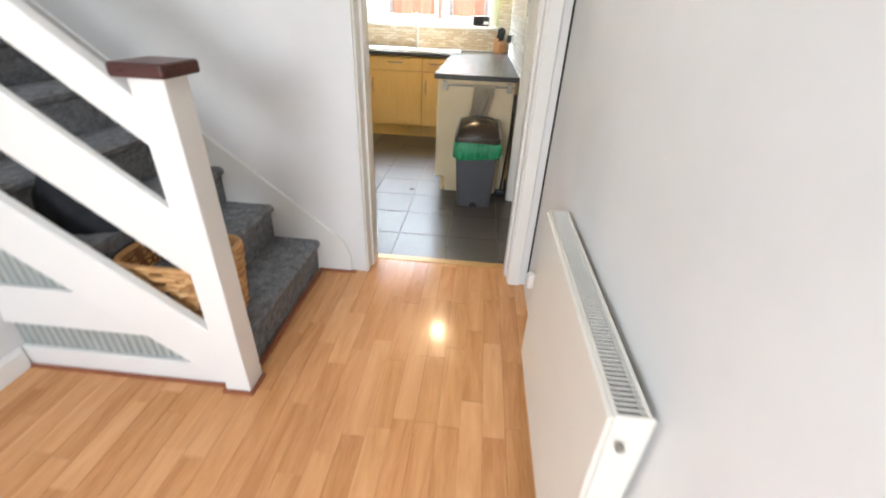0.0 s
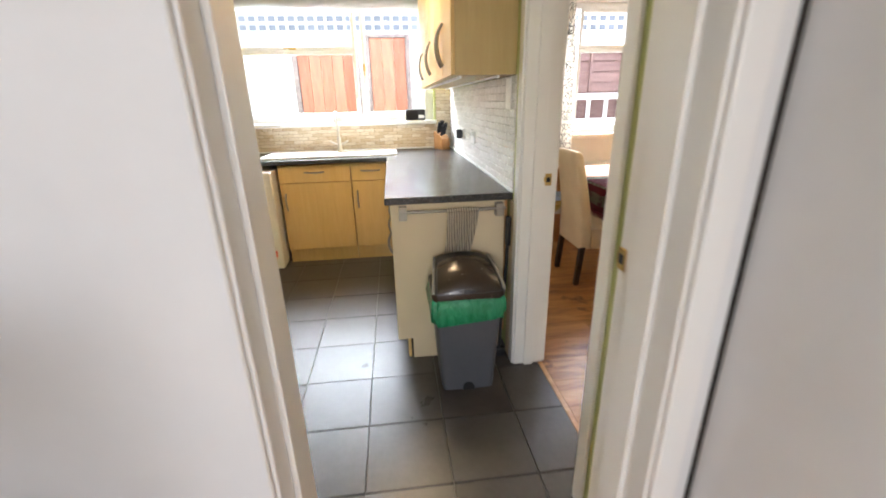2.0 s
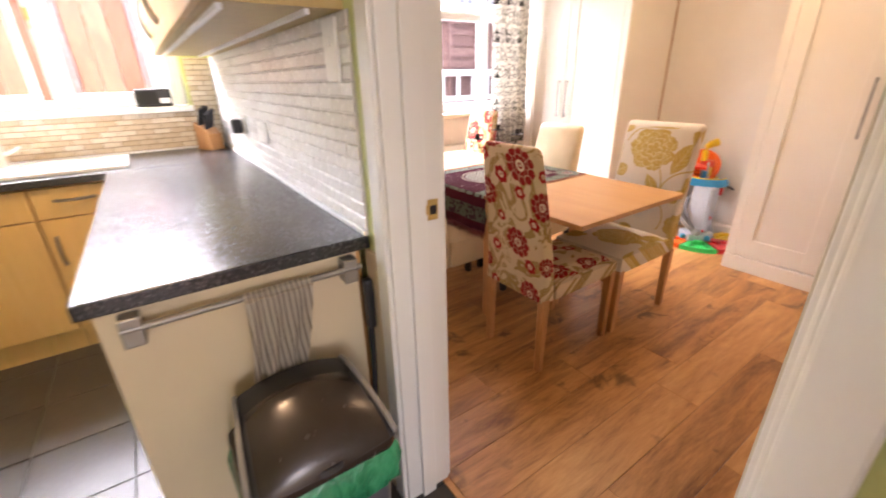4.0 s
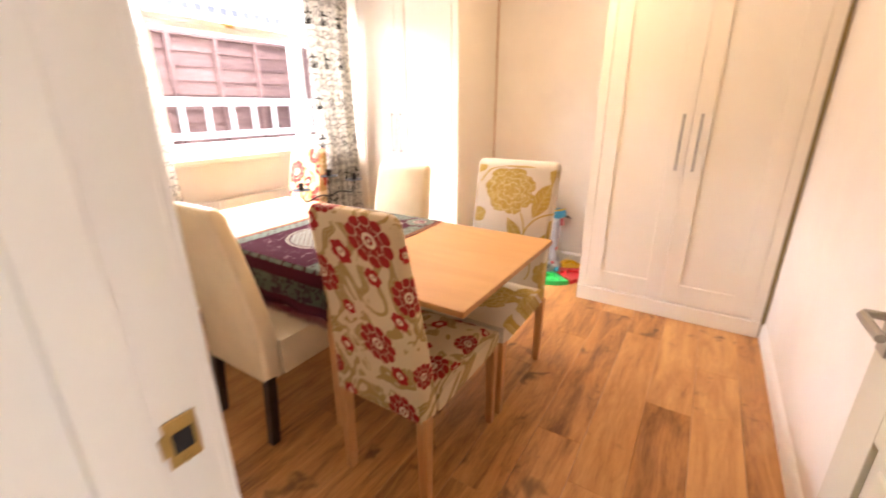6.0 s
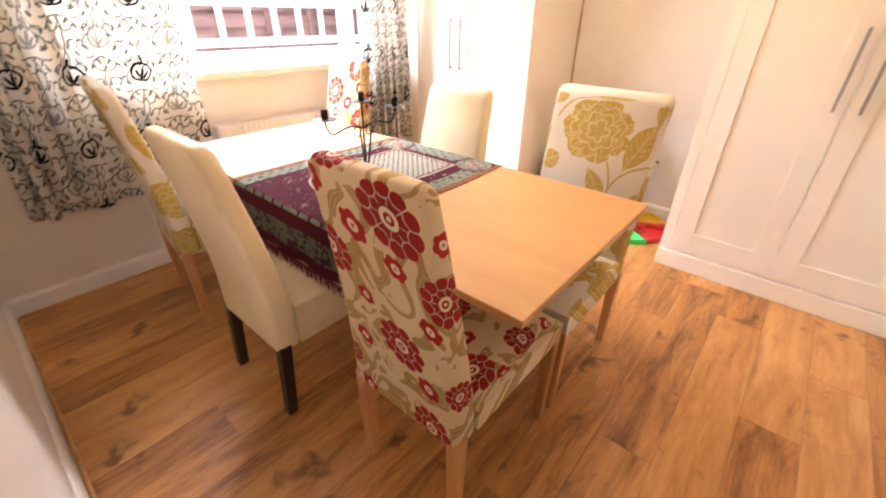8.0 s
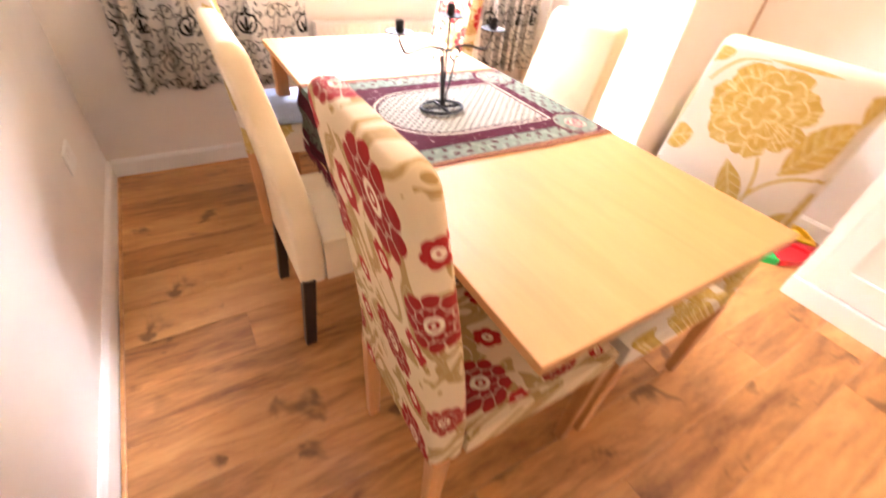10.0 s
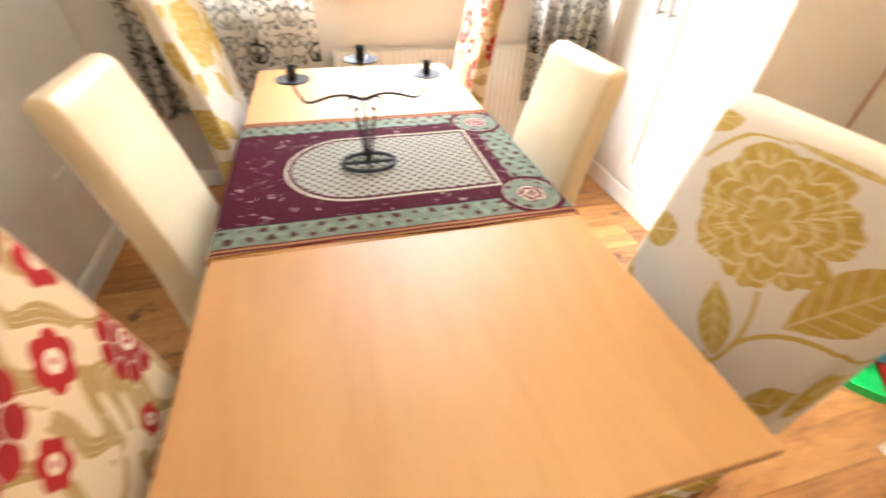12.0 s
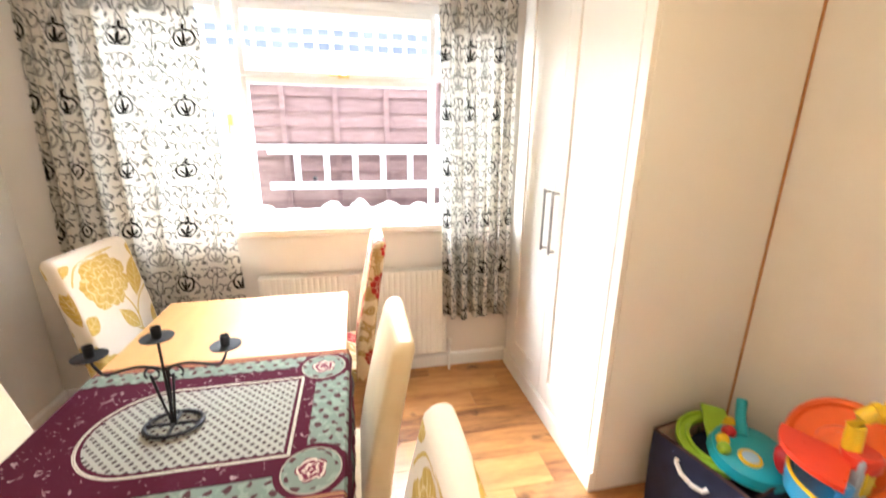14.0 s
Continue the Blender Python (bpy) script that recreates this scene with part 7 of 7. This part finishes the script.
while x < 4.8:
    bm = bmesh.new()
    bmesh.ops.create_icosphere(bm, subdivisions=2, radius=1.0)
    sx, sz = rnd.uniform(0.09, 0.15), rnd.uniform(0.07, 0.11)
    for v in bm.verts:
        v.co = Vector((v.co.x * sx, v.co.y * 0.09, v.co.z * sz)) * (1 + 0.22 * noise.noise(v.co * 1.7 + Vector((x * 5, 0, 0))))
    single("garden_stone", bm, STONE, "pale rounded garden stone on the raised bed", "stone", pose(x, 6.62, 0.80 + sz * 0.8), "garden stones", smooth=True)
    x += sx * 2 + rnd.uniform(0.0, 0.07)


def yard_gate(x0, x1, top, label):
    t = thing("yard_gate", label, "gate")
    n = max(3, int((x1 - x0) / 0.13))
    for k in range(n):
        a = x0 + (x1 - x0) * k / n
        part("board", boxes((a + 0.002, 7.6, -0.12, a + (x1 - x0) / n - 0.002, 7.622, top), bevel=0.003), GATE, t)
    for z in (0.2, 1.1, 1.85):
        part("rail", boxes((x0, 7.6225, z, x1, 7.655, z + 0.09)), GATE, t)
    for a, b in ((x0 - 0.07, x0 - 0.004), (x1 + 0.004, x1 + 0.06)):
        part("post", boxes((a, 7.585, -0.15, b, 7.66, top + 0.04), bevel=0.004), POST, t)
    part("head", boxes((x0 - 0.004, 7.59, top + 0.003, x1 + 0.004, 7.65, top + 0.045)), POST, t)


yard_gate(-1.44, -0.66, 2.03, "red-brown boarded gate in the yard wall")
yard_gate(-0.44, 0.06, 2.23, "narrow red-brown boarded gate panel in the yard")
structure("wall_yard", boxes((-9, 7.67, -0.15, 0.54, 7.85, 2.30)), RENDER, "white rendered yard wall", "wall")
trellis(-2.6, 0.5, 7.72, 2.301, 2.56)
structure("backdrop", boxes((-16, 15.0, -0.15, 18, 15.3, 4.1)), painted("far_wall_blue_grey", (0.44, 0.46, 0.50), 0.8, 0.2, 0.6, 0.2), "blue-grey wall far beyond the yard", "backdrop")

# ---- wall tiles ----
def tile_mat(name, dark, mid, light, rough=0.3, island=True):
    m = Mat(name, mid, rough)
    r = m.random(island)
    n = m.noise(m.coords(), 40, 3)
    m.colour(m.ramp(r * 0.75 + n * 0.25, [(0.15, dark), (0.5, mid), (0.85, light)]))
    m.rough(n * 0.2 + (rough - 0.1))
    m.bump(n, 0.15, 0.002)
    return m.m


MOSAIC = tile_mat("beige_mosaic", (0.58, 0.46, 0.30), (0.68, 0.58, 0.43), (0.76, 0.69, 0.57))
MOSAIC_GROUT = painted("beige_grout", (0.40, 0.29, 0.17), 0.85)
WHITE_BRICK = tile_mat("white_brick_tile", (0.70, 0.68, 0.65), (0.77, 0.75, 0.72), (0.82, 0.81, 0.78), 0.25, False)
BRICK_GROUT = painted("pale_grout", (0.70, 0.675, 0.65), 0.8)


def mosaic(name, spans, at, length=0.088, height=0.027, joint=0.004, proud=0.004):
    """Small tiles in running bond over spans of (u0, u1, z0, z1); at(u, depth, z) gives the place."""
    verts, faces = [], []
    for u0, u1, z0, z1 in spans:
        j = 0
        z = z0
        while z < z1 - 0.006:
            ze = min(z + height, z1)
            u = u0 - (length / 2 if j % 2 else 0)
            while u < u1:
                a, b = max(u, u0), min(u + length, u1)
                if b - a > 0.008:
                    k = len(verts)
                    for d, e in ((0.0, 0.0), (proud, 0.0012)):
                        verts.extend(at(*p) for p in ((a + e, d, z + e), (b - e, d, z + e), (b - e, d, ze - e), (a + e, d, ze - e)))
                    faces.append((k + 4, k + 5, k + 6, k + 7))
                    for i in range(4):
                        faces.append((k + i, k + (i + 1) % 4, k + 4 + (i + 1) % 4, k + 4 + i))
                u += length + joint
            z += height + joint
            j += 1
    me = bpy.data.meshes.new(name)
    me.from_pydata(verts, [], faces)
    me.materials.append(MOSAIC)
    return me


grout = structure("tiles_north", boxes((-1.965, 5.446, 0.94, -1.701, 5.4495, 1.49), (-1.701, 5.446, 0.94, 0.251, 5.4495, 1.17), (0.251, 5.446, 0.94, 0.399, 5.4495, 1.49), (-3.39, 5.446, 0.0, -2.885, 5.4495, 1.48)), MOSAIC_GROUT, "beige mosaic tiling below the kitchen window", "tiles")
ob = new("tile_field", mosaic("tile_field", [(-1.965, -1.702, 0.955, 1.49), (-1.702, 0.252, 0.955, 1.168), (0.252, 0.397, 0.955, 1.49), (-3.388, -2.888, 0.02, 1.48)], lambda u, d, z: (u, 5.446 - d, z)))
ob.parent = grout
tagged(ob, "small beige mosaic tiles", kind="stuff")
grout = structure("tiles_west", boxes((-3.3995, 3.2, 0.94, -3.396, 5.445, 1.47)), MOSAIC_GROUT, "beige mosaic tiling above the side worktop", "tiles")
ob = new("tile_field", mosaic("tile_field", [(3.2, 5.444, 0.942, 1.47)], lambda u, d, z: (-3.396 + d, u, z)))
ob.parent = grout
tagged(ob, "small beige mosaic tiles", kind="stuff")

grout = structure("tiles_east", boxes((0.3965, 3.17, 0.94, 0.3995, 5.445, 1.489)), BRICK_GROUT, "white brick-bond tiling above the long worktop", "tiles")
cache = {}


def piece(name, parent, key, make, material, place):
    """One piece that shares its mesh with all pieces of the same size."""
    if key not in cache:
        cache[key] = mesh_of(name, make(), material)
    ob = new(name, cache[key])
    ob.parent = parent
    ob.location = place
    return ob


def bevelled(w, d, h, e):
    bm = bmesh.new()
    lo = [bm.verts.new(p) for p in ((-w / 2, -d / 2, -h), (w / 2, -d / 2, -h), (w / 2, d / 2, -h), (-w / 2, d / 2, -h))]
    mi = [bm.verts.new(p) for p in ((-w / 2, -d / 2, -e), (w / 2, -d / 2, -e), (w / 2, d / 2, -e), (-w / 2, d / 2, -e))]
    hi = [bm.verts.new(p) for p in ((-w / 2 + e, -d / 2 + e, 0), (w / 2 - e, -d / 2 + e, 0), (w / 2 - e, d / 2 - e, 0), (-w / 2 + e, d / 2 - e, 0))]
    bm.faces.new(hi)
    for A, B in ((lo, mi), (mi, hi)):
        for k in range(4):
            bm.faces.new((A[k], A[(k + 1) % 4], B[(k + 1) % 4], B[k]))
    return bm


def sideways(w, h, t, e):
    bm = bevelled(w, h, t, e)
    bmesh.ops.transform(bm, matrix=Matrix(((0, 0, -1, 0), (1, 0, 0, 0), (0, 1, 0, 0), (0, 0, 0, 1))), verts=bm.verts)
    bmesh.ops.recalc_face_normals(bm, faces=bm.faces)
    return bm


z, j = 0.954, 0
while z < 1.48:
    h = min(0.034, 1.488 - z)
    y = 3.172 - (0.08 if j % 2 else 0)
    while y < 5.43:
        a, b = max(y, 3.172), min(y + 0.156, 5.434)
        if b - a > 0.02:
            w = round(b - a, 3)
            piece("tile", grout, ("brick", w, round(h, 3)), lambda: sideways(w, h, 0.006, 0.0025), WHITE_BRICK, (0.3915, (a + b) / 2, z + h / 2))
        y += 0.160
    z += 0.0385
    j += 1

# ---- floor pieces ----
floor_k = bpy.data.objects["floor_kitchen"]
PX, PY = 0.337, 0.345
xs = [-0.375 + PX * k for k in range(-9, 4)]
ys = [3.03 + PY * k for k in range(-3, 8)]
for a in xs:
    for b in ys:
        x0, x1, y0, y1 = max(a, -3.398), min(a + PX, 0.540), max(b, 2.031), min(b + PY, 5.449)
        if a >= 0.29:
            y0, y1 = max(y0, 2.06), min(y1, 3.18)
        if x1 - x0 > 0.02 and y1 - y0 > 0.02:
            w, d = round(x1 - x0 - 0.0035, 3), round(y1 - y0 - 0.0035, 3)
            piece("tile", floor_k, ("floor", w, d), lambda: bevelled(w, d, 0.008, 0.0015), SLATE, ((x0 + x1) / 2, (y0 + y1) / 2, 0.0))

floor_h = bpy.data.objects["floor_hall"]
rnd = random.Random(21)
SW = 0.085
x = -1.655
while x < 0.455:
    w = min(SW, 0.459 - x)
    y = -0.55 - rnd.uniform(0, 0.4)
    while y < 1.97:
        L = rnd.choice((0.34, 0.42, 0.50))
        a, b = y, min(y + L, 1.985)
        if b - a > 0.03 and w > 0.02:
            key = round(b - a - 0.0008, 3)
            piece("plank", floor_h, ("strip", round(w, 3), key), lambda: bevelled(w - 0.0008, key, 0.012, 0.0004), BEECH, (x + w / 2, (a + b) / 2, 0.0))
        y += L
    x += SW

floor_d = bpy.data.objects["floor_dining"]
PW, PL = 0.192, 1.285
y, j = 2.10, 0
while y < 5.46:
    w = min(PW, 5.468 - y)
    x = 0.562 - (0.0, 0.43, 0.86, 0.21)[j % 4]
    while x < 3.92:
        a, b = max(x, 0.562), min(x + PL, 3.928)
        if b - a > 0.02:
            key = round(b - a - 0.0012, 3)
            piece("plank", floor_d, ("board", round(w, 3), key), lambda: bevelled(key, w - 0.0012, 0.010, 0.0008), OAK, ((a + b) / 2, y + w / 2, 0.0))
        x += PL
    y += PW
    j += 1
